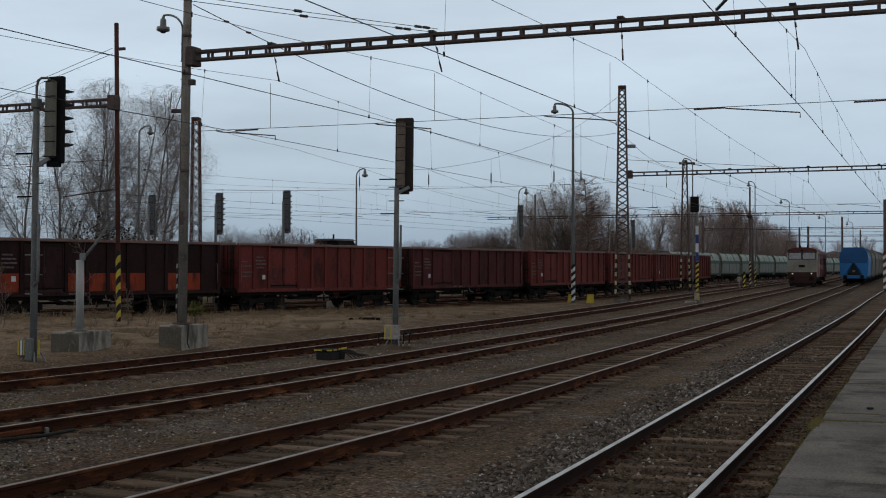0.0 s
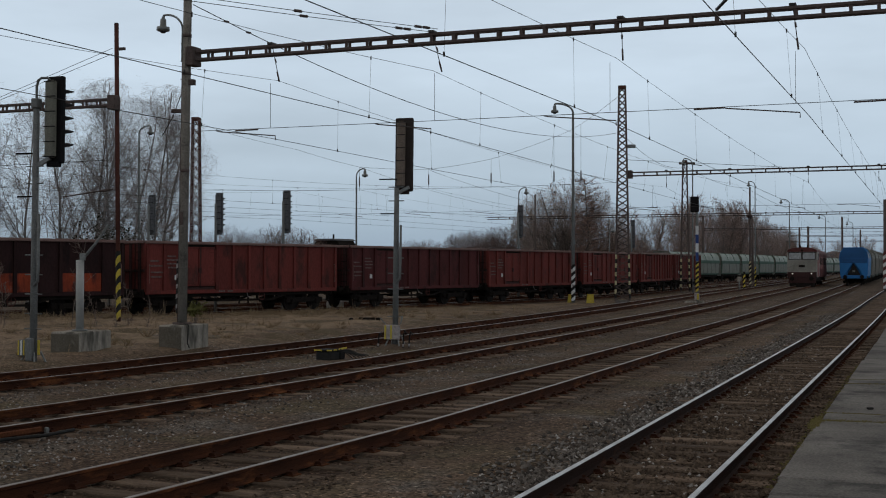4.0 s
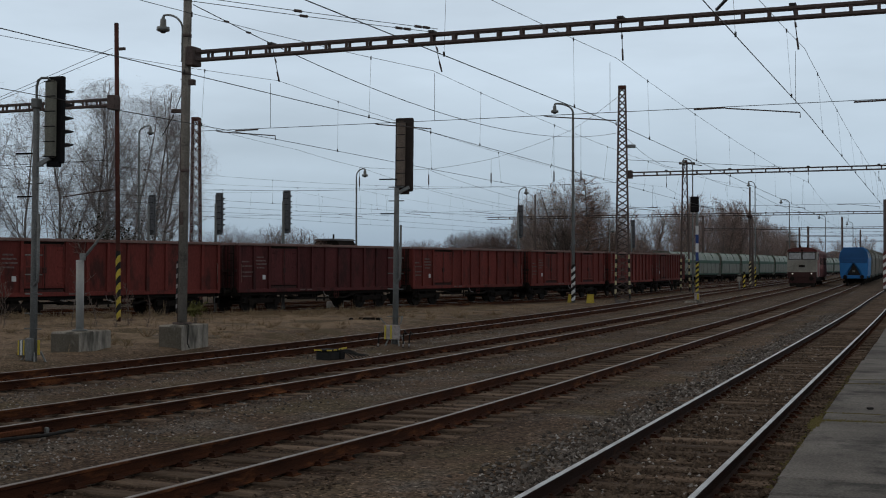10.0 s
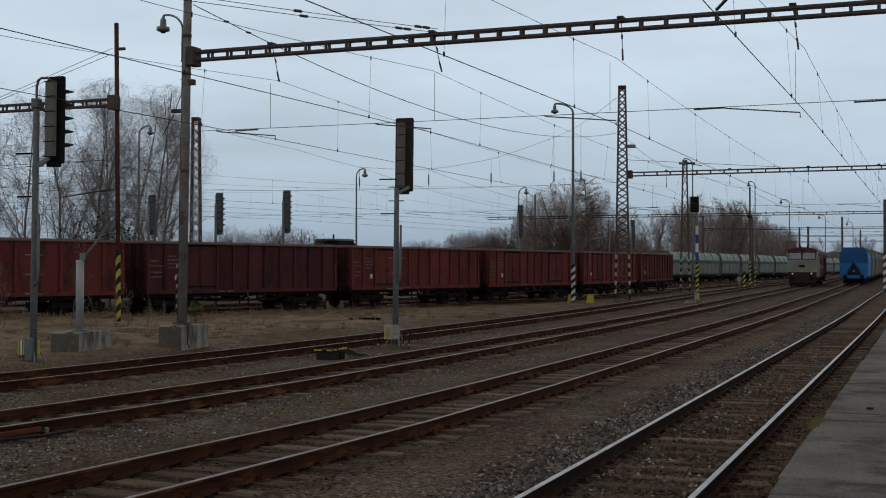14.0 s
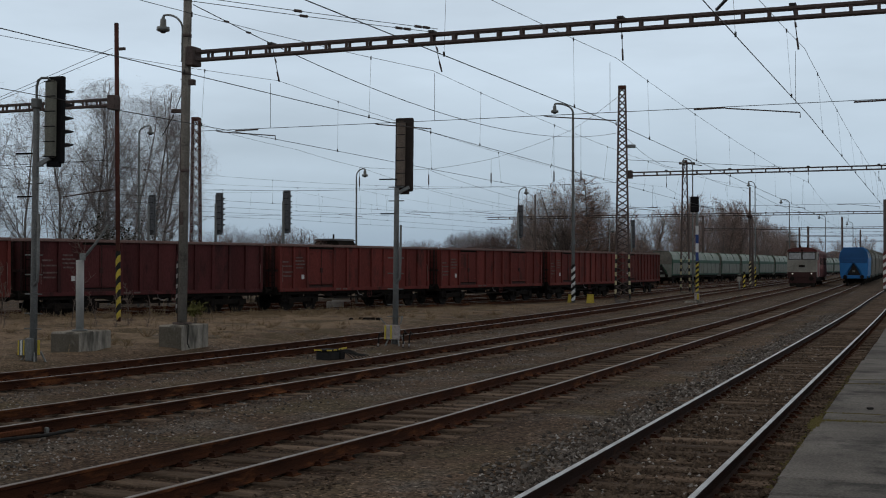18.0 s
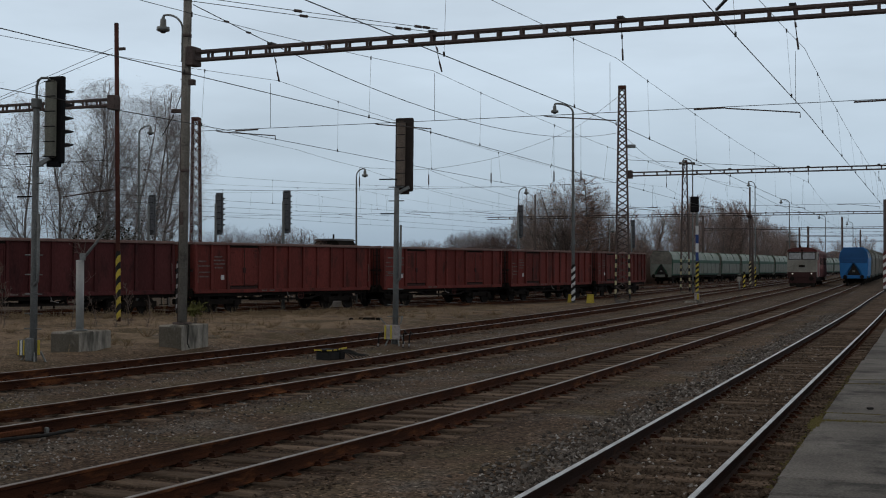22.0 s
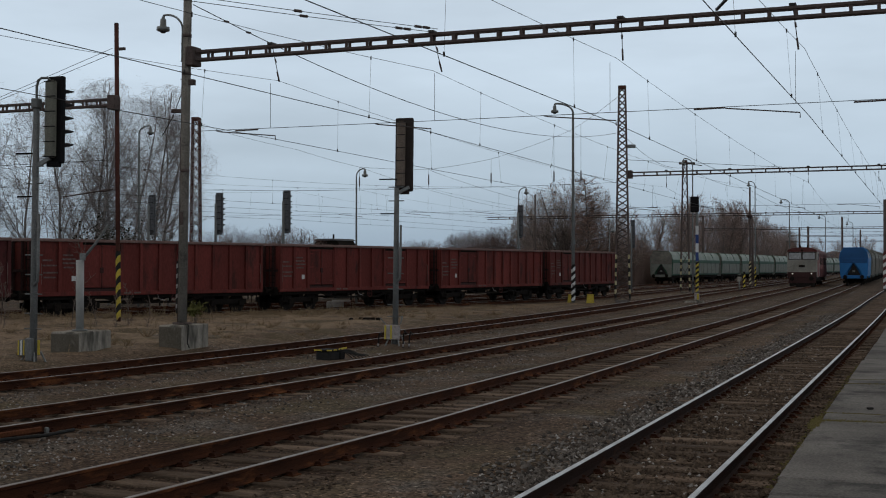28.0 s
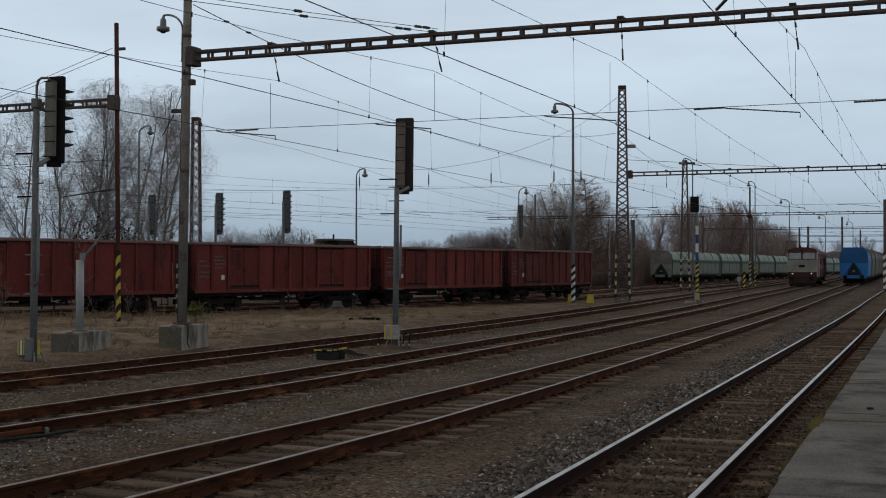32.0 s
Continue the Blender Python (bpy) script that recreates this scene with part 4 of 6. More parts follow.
part("base_flange", Mesh().tube([(0, 0, -0.02), (0, 0, 0.05)], 0.27, 18), "lattice", mast_1)
portal(-19.0, 12.0, 29.5, 8.02, "brown steel catenary portal beam over the near tracks", ((-16.25, 0.22), (-11.55, 0.25), (-6.85, 0.04), (-2.75, 0.12)), clamp=0.05)
mast_0 = shaft("catenary_mast", -27.05, 37.3, 0.25, 10.7, 0.082, 0.080, "slim rust-brown steel mast with yellow and black bands", "rust_steel", lean=(0, -0.75))
bands(mast_0, 0.088, 0.05, 2.52, 10)
part("bracket", Mesh().cbox(0.07, 0.36, -0.05, 0.05, 9.74, 9.84, 0.01), "lattice", mast_0)
portal(-47.0, -27.0, 37.1, 8.1, "brown steel portal beam over the rear tracks", ((-33.9, 0.2), (-39.0, 0.2)), clamp=19.85)
part("arm", Mesh().tube([(-0.2, 0, 4.75), (-0.8, 0, 4.7), (-2.4, 0, 4.55)], 0.022, 6).tube([(-0.35, 0, 4.74), (-0.75, 0, 4.7)], 0.05, 8), "lattice", mast_0)
tower_2 = lattice_mast(-18.4, 79.0, 0.12, 13.85, 0.92, 0.40, "dark steel lattice mast with striped legs by the sidings", n=32, turn=13, leg=0.085, brace=0.045)
part("flood_lamp", Mesh().cbox(0.25, 0.85, -0.2, 0.2, 9.85, 10.05, 0.03), "galv", tower_2)
portal(-17.9, 12.0, 79.3, 8.27, "brown steel catenary portal beam further along", ((-15.6, 0.0), (-11.6, 0.0), (-6.85, 0.0), (-2.75, 0.0)), step=0.85, clamp=-0.05)
tower_3 = lattice_mast(-20.1, 110.5, 0.1, 11.7, 0.80, 0.32, "dark steel lattice mast with striped feet", n=10, leg=0.10, brace=0.04, turn=10)
part("platform_head", Mesh().cbox(-0.5, 0.9, -0.3, 0.3, 11.35, 11.5, 0.02), "lattice", tower_3)
part("strut", Mesh().bar((0.3, 0, 11.4), (1.5, 0, 11.2), 0.07), "lattice", tower_3)
portal(-46.0, 10.0, 131.5, 7.82, "far brown steel catenary portal beam", ((-15.6, 0), (-12.3, 0), (-7.5, 0), (-2.8, 0)), step=1.3)
mast_4 = shaft("catenary_mast", -17.25, 131.9, 0.25, 10.4, 0.10, 0.085, "dark catenary mast with pale and black foot", "lattice")
bands(mast_4, 0.115, 0.3, 2.7, 11, light="cream_band")
part("clamp", Mesh().tube([(0, -0.2, 7.35), (0, 0.2, 7.35)], 0.26, 16), "lattice", mast_4)
mast_5 = shaft("catenary_mast", -3.45, 114.6, 0.15, 8.0, 0.20, 0.18, "dark mast with red and white foot between the tracks", "lattice")
bands(mast_5, 0.22, 0.3, 3.6, 10, light="white_mark", dark="loco_red")
lattice_mast(-49.4, 77.3, -0.2, 13.3, 0.75, 0.48, "red-brown steel lattice mast behind the train", n=20, banded=False, leg=0.085, brace=0.045, turn=20, mat="rust_red")
pole_r = shaft("post", -32.4, 105.4, -0.2, 8.9, 0.075, 0.065, "slim dark mast behind the wagons", "lattice")
for x, y, h, lab in ((-12.9, 209.7, 10.0, "far"), (-17.1, 197.3, 8.2, "far"), (-24.5, 190.0, 9.5, "far"), (-6.0, 236.0, 9.5, "far"), (-22.0, 236.0, 9.2, "far"), (-3.0, 185.0, 9.0, "far"), (-31.0, 185.0, 9.6, "far"), (-14.0, 290.0, 10.0, "far"), (-4.5, 290.0, 10.0, "far")):
    shaft("catenary_mast", x, y, rise(y) - 0.3, h, 0.19, 0.16, "distant dark catenary mast along the sidings", "lattice")
portal(-31.0, 8.0, 185.0, 8.0, "distant steel catenary portal beam", step=1.4)
portal(-24.0, 4.0, 236.0, 8.2, "distant steel catenary portal beam", step=1.6)
portal(-30.0, 4.0, 290.0, 8.3, "distant steel catenary portal beam", step=2.0)

# concrete blocks
def block(x, y, z0, z1, w, d, label):
    t = tagged(part("foundation_block", Mesh().cbox(-w / 2, w / 2, -d / 2, d / 2, z0, z1, 0.025), "concrete", m=pose(x, y, 0, 0, 0, 3)), label, "concrete block")
    part("dirt_crust", Mesh().cbox(-w / 2 + 0.01, w / 2 - 0.04, -d / 2 - 0.016, -d / 2 + 0.01, z0, z1 - 0.05, 0.008), "grime", t, "dark mossy dirt on one face")
    return t


block(-19.22, 29.5, -0.3, 0.60, 0.74, 1.42, "stained concrete foundation block of the catenary mast")
block(-20.2, 26.3, -0.3, 0.55, 0.86, 1.38, "weathered concrete foundation block in dry grass")
stub = thing("stub_post", pose(-20.18, 26.2, 0.55), "short galvanised post with a slanting strut on a concrete block", "post")
part("tube", Mesh().tube([(0, 0, 0), (0, 0, 1.81)], 0.10, 16), "zinc", stub)
part("flange", Mesh().tube([(0, 0, 0.003), (0, 0, 0.04)], 0.19, 16), "galv", stub)
part("strut", Mesh().tube([(0.05, 0.02, 1.82), (0.30, 0.25, 2.25), (0.55, 0.42, 2.72)], [0.045, 0.035, 0.03], 8), "signal_grey", stub)
part("lug", Mesh().cbox(0.0, 0.16, -0.03, 0.03, 1.80, 1.98, 0.01), "galv", stub)


# ---- light signals ----
def light_signal(x, y, z, top, label, head=1.98, lamps=5, cabinet=True, detail=True, lean=0.0, case_mat="signal_back", board_mat="signal_dark", reach=0.50, stripe="white_mark", panel="signal_grey", hw=0.15, cx=0.34, neck=True, bl=0.03, br=0.03):
    """A tall signal that faces down the line, seen from behind: post, case, black backing board and hooded lamps."""
    t = thing("light_signal", pose(x, y, z, 0, lean, 0), label, "railway signal", "light signals")
    H = top - z
    part("post", Mesh().tube([(0, 0, 0), (0, 0, H * 0.45), (0, 0, H - (0.55 if neck else head - 0.1))], [0.088, 0.078, 0.07], 14), "signal_grey", t)
    cy = 0.10
    case = part("signal_case", Mesh().cbox(cx - hw, cx + hw, cy - 0.09, cy + 0.05, H - head + 0.12, H - 0.06, 0.05), case_mat, t)
    n = lamps
    for k in range(n + 1):
        zz = H - head + 0.14 + (head - 0.24) * k / n
        part("seam", Mesh().cbox(cx - hw - 0.005, cx + hw + 0.005, cy - 0.096, cy - 0.05, zz, zz + 0.022, 0.004), "signal_dark", case)
    board = part("backing_board", Mesh().cbox(cx - hw - bl, cx + hw + br, cy + 0.05, cy + 0.19, H - head, H + 0.04, 0.03), board_mat, t)
    part("lower_board", Mesh().cbox(cx - hw * 0.8, cx + hw * 0.9 + br * 0.5, cy - 0.02, cy + 0.16, H - head - 0.08, H - head + 0.04, 0.02), board_mat, t)
    hx = cx + (br - bl) / 2
    for k in range(n):
        zz = H - head + 0.30 + (head - 0.42) * (k + 0.35) / n
        v = []
        m = Mesh()
        for j, (yy, r) in enumerate(((0.19, 0.105), (reach, 0.125))):
            for i in range(9):
                a = math.pi * (i / 8 * 1.3 - 0.15)
                deep = yy if j == 0 else 0.21 + (reach - 0.21) * max(0.0, math.sin(a)) ** 0.7
                v.append((hx + r * math.cos(a), cy + deep, zz + r * math.sin(a) - (0.0 if j == 0 else 0.03)))
        m.add(v, [(i, i + 1, i + 10, i + 9) for i in range(8)], True)
        v2 = [(p[0] * 1.0, p[1], p[2] + 0.008) for p in v]
        m.add(v2, [(i + 9, i + 10, i + 1, i) for i in range(8)], True)
        hood = part("hood", m, board_mat, t, fix=False)
        part("lens", Mesh().tube([(hx, cy + 0.188, zz), (hx, cy + 0.205, zz)], 0.085, 14, smooth=False), "glass", hood)
    if detail:
        pts = [(0.0, 0.0, H - 0.95), (0.0, 0.0, H - 0.2), (0.03, 0.02, H - 0.06), (0.10, 0.04, H - 0.005), (0.26, 0.05, H - 0.01), (0.33, 0.06, H - 0.07)]
        if neck:
            part("cable_neck", Mesh().tube(pts, 0.030, 8), "signal_grey", t)
        if neck:
            part("junction_box", Mesh().cbox(-0.10, 0.10, -0.10, 0.10, H - 0.72, H - 0.48, 0.03), "signal_grey", t)
        part("lower_bracket", Mesh().bar((0.05, 0.0, H - head - 0.05), (0.36, 0.06, H - head + 0.12), 0.09), "galv", t)
        for k, zz in enumerate((0.95, 1.3, 1.75, 2.2, 2.65, 4.3, 4.7)):
            if zz < H - 1:
                part("step_iron", Mesh().tube([(-0.24, -0.02, zz), (0.24, -0.02, zz)], 0.016, 6), "signal_grey", t)
        for zz, ln in ((H - 1.75, 0.55), (H - 2.75, 0.5)):
            part("step_bracket", Mesh().bar((-ln, 0, zz), (0, 0, zz), 0.06, 0.035), "signal_dark", t)
        part("conduit", Mesh().tube([(0.05, -0.06, 1.95), (0.16, -0.08, 2.05), (0.17, -0.08, 2.3), (0.17, -0.08, 3.6)], 0.035, 8), "signal_grey", t)
    if not cabinet:
        footing(t, 0.2)
    if cabinet:
        part("foot_plate", Mesh().cbox(-0.26, 0.26, -0.26, 0.26, 0.0, 0.08, 0.02), "concrete", t)
        for sx in (-1, 1):
            for sy in (-1, 1):
                part("foot", Mesh().tube([(sx * 0.12, sy * 0.12, 0.42), (sx * 0.22, sy * 0.22, 0.1), (sx * 0.25, sy * 0.25, -0.05)], 0.024, 6), "galv", t)
        if not neck:
            cab = part("cabinet", Mesh().cbox(-0.26, 0.20, -0.24, -0.09, 0.30, 0.72, 0.02), panel, t)
            for x in (-0.24, -0.06):
                part("stripe", Mesh().box(x, x + 0.06, -0.246, -0.242, 0.31, 0.71), "yellow", cab)
            part("rod", Mesh().bar((-0.28, -0.1, 0.74), (-0.42, -0.15, 0.92), 0.03).bar((0.2, -0.1, 0.74), (0.26, -0.1, 0.98), 0.03), "galv", t)
            return t
        cab = part("cabinet", Mesh().cbox(-0.26, -0.05, -0.22, -0.10, 0.34, 0.70, 0.012), panel, t)
        for k in range(3):
            part("stripe", Mesh().box(-0.255 + 0.075 * k, -0.215 + 0.075 * k, -0.226, -0.222, 0.35, 0.69), "yellow" if k != 1 else stripe, cab)
        part("cabinet", Mesh().cbox(-0.04, 0.12, -0.24, -0.10, 0.22, 0.74, 0.015), panel, t)
        part("side_plate", Mesh().cbox(0.19, 0.23, -0.10, -0.04, 0.36, 0.70, 0.008), "yellow", t)
    return t


light_signal(-19.25, 23.3, -0.2, 6.55, "tall grey light signal with five hoods, seen from behind", lean=0.6, bl=0.02, br=0.12, reach=0.74)
light_signal(-14.37, 33.0, -0.2, 6.48, "tall grey-brown light signal with yellow-striped cabinet, seen from behind", head=2.1, lean=0.6, case_mat="signal_brown", board_mat="board_brown", panel="pale_mark", hw=0.13, cx=0.085, neck=False, reach=0.30, bl=0.09, br=0.19)
for x, y, z, top, hd in ((-40.93, 59.2, -0.2, 6.3, 2.15), (-35.38, 57.3, -0.2, 6.17, 2.12), (-32.13, 58.8, -0.2, 6.32, 2.2), (-29.2, 90.6, -0.1, 7.0, 2.4), (-26.7, 118.4, 0.1, 6.85, 2.6)):
    light_signal(x, y, z, top, "dark light signal behind the passing train", head=hd, cabinet=False, detail=False, hw=0.17, cx=0.10, case_mat="signal_far", lamps=6, board_mat="signal_far", reach=0.66)

# earth mound and loose hoses at the middle signal's foot
mound = Mesh()
for r, h in ((0.62, -0.05), (0.50, 0.06), (0.34, 0.14), (0.16, 0.17)):
    mound.v += [(r * math.cos(a * math.pi / 8) * (1 + 0.12 * math.sin(a * 2.3)), r * math.sin(a * math.pi / 8), h + 0.02 * math.sin(a * 1.7)) for a in range(16)]
mound.f = [(j * 16 + i, j * 16 + (i + 1) % 16, j * 16 + 16 + (i + 1) % 16, j * 16 + 16 + i) for j in range(3) for i in range(16)] + [tuple(range(48, 64))]
mound.smooth = [True] * len(mound.f)
tagged(part("earth_mound", mound, "stone_brown", m=pose(-14.37, 33.0, -0.21)), "dark earth mound at the signal's foot", "mound")
for k, (dx, dy, ln) in enumerate(((0.35, -0.25, 0.5), (0.45, -0.05, 0.45), (-0.45, -0.2, 0.4))):
    h = thing("cable", pose(-14.37 + dx, 33.0 + dy, -0.12), "short black cable end with a pale sleeve", "cable", "cables at the signal's foot")
    part("run", Mesh().tube([(0, 0, 0), (0.03, -0.02, ln * 0.7), (0.08, -0.05, ln), (0.16, -0.08, ln * 0.8)], 0.022, 6), "black", h)
    part("sleeve", Mesh().tube([(0, 0, 0.02), (0.012, -0.01, 0.10)], 0.026, 6), "pale_mark", h)

# shunting signal with blue and white bands
sh = thing("shunting_signal", pose(-13.75, 79.8, 0.05), "black signal on a blue and white banded post", "railway signal")
part("post", Mesh().tube([(0, 0, 0), (0, 0, 6.0)], 0.085, 14), "signal_grey", sh)
part("head", Mesh().cbox(-0.40, 0.12, -0.14, 0.12, 5.72, 6.72, 0.05), "signal_dark", sh)
part("hood", Mesh().tube([(-0.14, 0.12, 6.4), (-0.14, 0.32, 6.4)], 0.12, 12), "signal_dark", sh)
bands(sh, 0.098, 2.6, 4.85, 4, dark="white_mark", light="blue_band", slant=0.0)
bands(sh, 0.098, 0.65, 2.55, 12, light="yellow")
part("cabinet", Mesh().cbox(-0.14, 0.16, -0.24, -0.08, 0.12, 0.55, 0.015), "pale_mark", sh)
part("stripe", Mesh().box(0.02, 0.15, -0.246, -0.242, 0.14, 0.53), "yellow", sh)
part("foot_plate", Mesh().cbox(-0.75, 0.4, -0.3, 0.3, -0.1, 0.06, 0.02), "concrete", sh)

yard_lamp = lamp_post(-21.96, 80.0, ground_z(-21.96, 80.0), 10.9, "tall grey lamp post with a bell lamp and striped foot", out=1.0, side=-1, r=0.085, banded=10, light="white_mark")
yard_lamp.scale = (1.214, 1.214, 1.214)
lamp_post(-34.3, 72.5, -0.2, 8.8, "grey lamp post with a bell lamp behind the train", side=1, out=0.55)
lamp_post(-30.7, 95.4, 0.0, 8.7, "grey lamp post with a bell lamp behind the train", side=1, out=0.6)
lamp_post(-44.4, 63.2, -0.2, 11.0, "grey lamp post with a bell lamp among birches", side=1, out=0.7)
lamp_post(-18.55, 105.6, 0.1, 11.4, "grey lamp post beside the lattice mast", side=-1, out=0.75)
lamp_post(-16.6, 130.9, 0.3, 10.9, "grey lamp post with striped foot", side=-1, out=0.65, banded=9)
lamp_post(-15.6, 154.9, 0.4, 10.2, "grey lamp post with a bell lamp", side=-1, out=1.0)
lamp_post(-30.1, 123.5, 0.1, 6.3, "thin grey lamp post with banded foot behind the tracks", side=1, out=0.3, banded=6, light="pale_mark")
lamp_post(-13.5, 183.0, 0.5, 9.3, "distant grey lamp post", side=-1, out=0.9)
lamp_post(-11.0, 205.0, 0.6, 9.0, "distant grey lamp post", side=-1, out=0.9)

# yellow marker blocks by the lamp post
def marker(x, y, z):
    t = thing("marker_block", pose(x, y, z, 0, 0, 15), "yellow tapered concrete marker block", "marker block", "yellow marker blocks")
    m = Mesh()
    v = [(sx * w, sy * w * 0.7, h) for w, h in ((0.24, 0.0), (0.185, 0.47)) for sx, sy in ((-1, -1), (1, -1), (1, 1), (-1, 1))]
    m.add(v, [(3, 2, 1, 0), (4, 5, 6, 7), (0, 1, 5, 4), (1, 2, 6, 5), (2, 3, 7, 6), (3, 0, 4, 7)])
    t.scale = (1.13, 1.13, 1.13)
    part("body", m, "yellow", t)
    part("cap", Mesh().cbox(-0.20, 0.20, -0.145, 0.145, 0.47, 0.52, 0.01), "yellow", t)


marker(-22.25, 80.6, ground_z(-22.25, 80.6) - 0.02)
marker(-20.85, 80.2, ground_z(-20.85, 80.2) - 0.02)
post_a = thing("marker_post", pose(-16.3, 117.1, 0.25), "short pale marker post with a square board", "marker post")
part("post", Mesh().tube([(0, 0, 0), (0, 0, 1.0)], 0.06, 10), "galv", post_a)
part("board", Mesh().cbox(-0.22, 0.22, -0.08, -0.06, 0.75, 1.2, 0.01), "concrete", post_a)
post_b = thing("marker_post", pose(-16.3, 120.3, 0.3), "short yellow and black striped post", "marker post")
part("post", Mesh().tube([(0, 0, 0), (0, 0, 1.6)], 0.10, 12), "black", post_b)
bands(post_b, 0.112, 0.1, 1.5, 6)

# point heater box with hoses beside the third track
box = thing("trackside_box", pose(-14.25, 28.5, -0.19, 0, 0, -4), "low black trackside box with a yellow edge and hoses", "trackside equipment")
box.scale = (0.60, 0.54, 0.66)
part("case", Mesh().cbox(-0.35, 0.35, -0.55, 0.35, 0.0, 0.36, 0.04), "black", box)
part("lid", Mesh().cbox(-0.40, 0.40, -0.62, 0.42, 0.36, 0.42, 0.015), "signal_dark", box)
for k in (0, 2, 3, 5):
    part("edge_stripe", Mesh().box(0.401, 0.407, -0.62 + 0.15 * k, -0.49 + 0.15 * k, 0.375, 0.430), "yellow", box)
for k in (0, 1, 3):
    part("edge_stripe", Mesh().box(-0.40 + 0.21 * k, -0.22 + 0.21 * k, -0.627, -0.621, 0.375, 0.430), "yellow", box)
part("rear_case", Mesh().cbox(-0.28, 0.28, 0.55, 1.0, 0.0, 0.30, 0.04), "black", box)
part("rail_stub", Mesh().bar((0.30, 0.42, 0.40), (0.30, 1.05, 0.43), 0.06), "yellow", box)
rng = random.Random(11)
for k in range(6):
    y0, y1 = 0.1 + 0.17 * k, 0.9 + 0.33 * k
    part("hose", Mesh().tube([(0.30, y0, 0.30), (0.42, y0 + 0.08, 0.36), (0.58, (y0 + y1) / 2, 0.26 - 0.02 * k), (0.68, y1 - 0.1, 0.08), (0.72, y1, 0.0)], 0.022, 6), "black", box)

# point lever gear at the third track's nearer rail
gear = thing("point_gear", pose(-11.53, 13.65, -0.18, 0, 0, -5.5), "rusty point rods and a black hose beside the rail", "trackside equipment")
part("fishplate", Mesh().cbox(-0.02, 0.035, -0.75, 0.42, 0.05, 0.12, 0.01), "rust_bright", gear)
part("hose", Mesh().tube([(0.1, -0.9, 0.05), (0.20, -0.3, 0.05), (0.24, 0.3, 0.03), (0.16, 0.9, 0.03)], 0.024, 8), "black", gear)
part("rod", Mesh().tube([(0.08, -0.9, 0.0), (0.12, 0.6, 0.02)], 0.018, 6), "lattice", gear)
part("clamp", Mesh().cbox(0.0, 0.06, 0.48, 0.54, -0.02, 0.10, 0.012), "galv", gear)

coil = thing("cable_coil", pose(-19.95, 22.35, ground_z(-19.95, 22.35) + 0.03), "black cable coil lying by the signal foot", "cable")
for k in range(4):
    ring = [(0.30 * math.cos(a * 0.4488) * (1 + 0.1 * k), 0.30 * math.sin(a * 0.4488), 0.03 + 0.035 * k + 0.02 * math.sin(a)) for a in range(15)]
    part("loop", Mesh().tube(ring, 0.022, 6, cap=False), "black", coil)
lead = thing("cable", pose(-18.84, 29.1, 0), "black cable running down the concrete block", "cable")
part("run", Mesh().tube([(-0.2, 0.1, 0.63), (0.05, -0.05, 0.60), (0.07, -0.1, 0.35), (0.12, -0.2, 0.12), (0.3, -0.4, 0.02)], 0.018, 6), "black", lead)
trough = tagged(part("concrete_trough", Mesh().cbox(-0.5, 0.5, -0.35, 0.35, -0.2, 0.22, 0.02).cbox(-0.2, 0.9, -0.2, 0.1, 0.2, 0.32, 0.02), "stone_light", m=pose(-32.6, 66.0, 0, 0, 0, 25)), "pale concrete trough between the rear tracks", "trough")
# old sleeper stack remains on the bank
rng = random.Random(3)
for k, f in enumerate((0.0, 0.38, 0.53, 0.68, 0.83, 1.0)):
    x, y = -22.84 + 1.03 * f + rng.uniform(-0.03, 0.03), 47.8 + 0.4 * f
    tagged(part("rubble_block", Mesh().cbox(-0.08, 0.08, -0.08, 0.08, 0, 0.13 if k else 0.09, 0.02), "under", m=pose(x, y, ground_z(x, y) - 0.02, 0, 0, rng.uniform(-20, 20))), "dark rubble block lying on the bank", "rubble", "rubble blocks on the bank")


# ---- overhead wires ----
def span(mesh, a, b, sag, r, n=12):
    pts = []
    for i in range(n + 1):
        k = i / n
        pts.append((a[0] + (b[0] - a[0]) * k, a[1] + (b[1] - a[1]) * k, a[2] + (b[2] - a[2]) * k - sag * 4 * k * (1 - k)))
    return mesh.tube(pts, r, 5)


def catenary(posts, label, contact=5.62, thick=0.66, step=7.6):
    """Contact wire, sagging messenger wire and droppers over one track; posts: y, the contact wire's x, the messenger's x and height, and its sag up to the next post."""
    t = thing("catenary_line", Matrix.Identity(4), label, "overhead wire", "overhead lines")
    for (y0, c0, m0, z0, sag), (y1, c1, m1, z1, _) in zip(posts[:-1], posts[1:]):
        lift = [rise(max(y, 60)) * 0.45 - rise(60) * 0.45 for y in (y0, y1)]
        ca, cb = Vector((c0, y0, contact + lift[0])), Vector((c1, y1, contact + lift[1]))
        ma, mb = Vector((m0, y0, z0 + lift[0])), Vector((m1, y1, z1 + lift[1]))
        part("contact_wire", span(Mesh(), ca, cb, 0.03, 0.0125 * thick), "wire", t)
        part("messenger_wire", span(Mesh(), ma, mb, sag, 0.0085 * thick), "wire", t)
        n = max(2, round((y1 - y0) / step))
        for k in range(n):
            f = (k + 0.5) / n
            p, q = ma.lerp(mb, f) - Vector((0, 0, sag * 4 * f * (1 - f))), ca.lerp(cb, f) - Vector((0, 0, 0.12 * f * (1 - f)))
            d = part("dropper", Mesh().tube([p, q], 0.0048 * thick, 4), "wire", t)
            part("dropper_clip", Mesh().tube([p + Vector((0, 0, 0.03)), p - Vector((0, 0, 0.05))], 0.016, 5).tube([q + Vector((0, 0, 0.06)), q - Vector((0, 0, 0.02))], 0.018, 5), "wire", d)
    return t


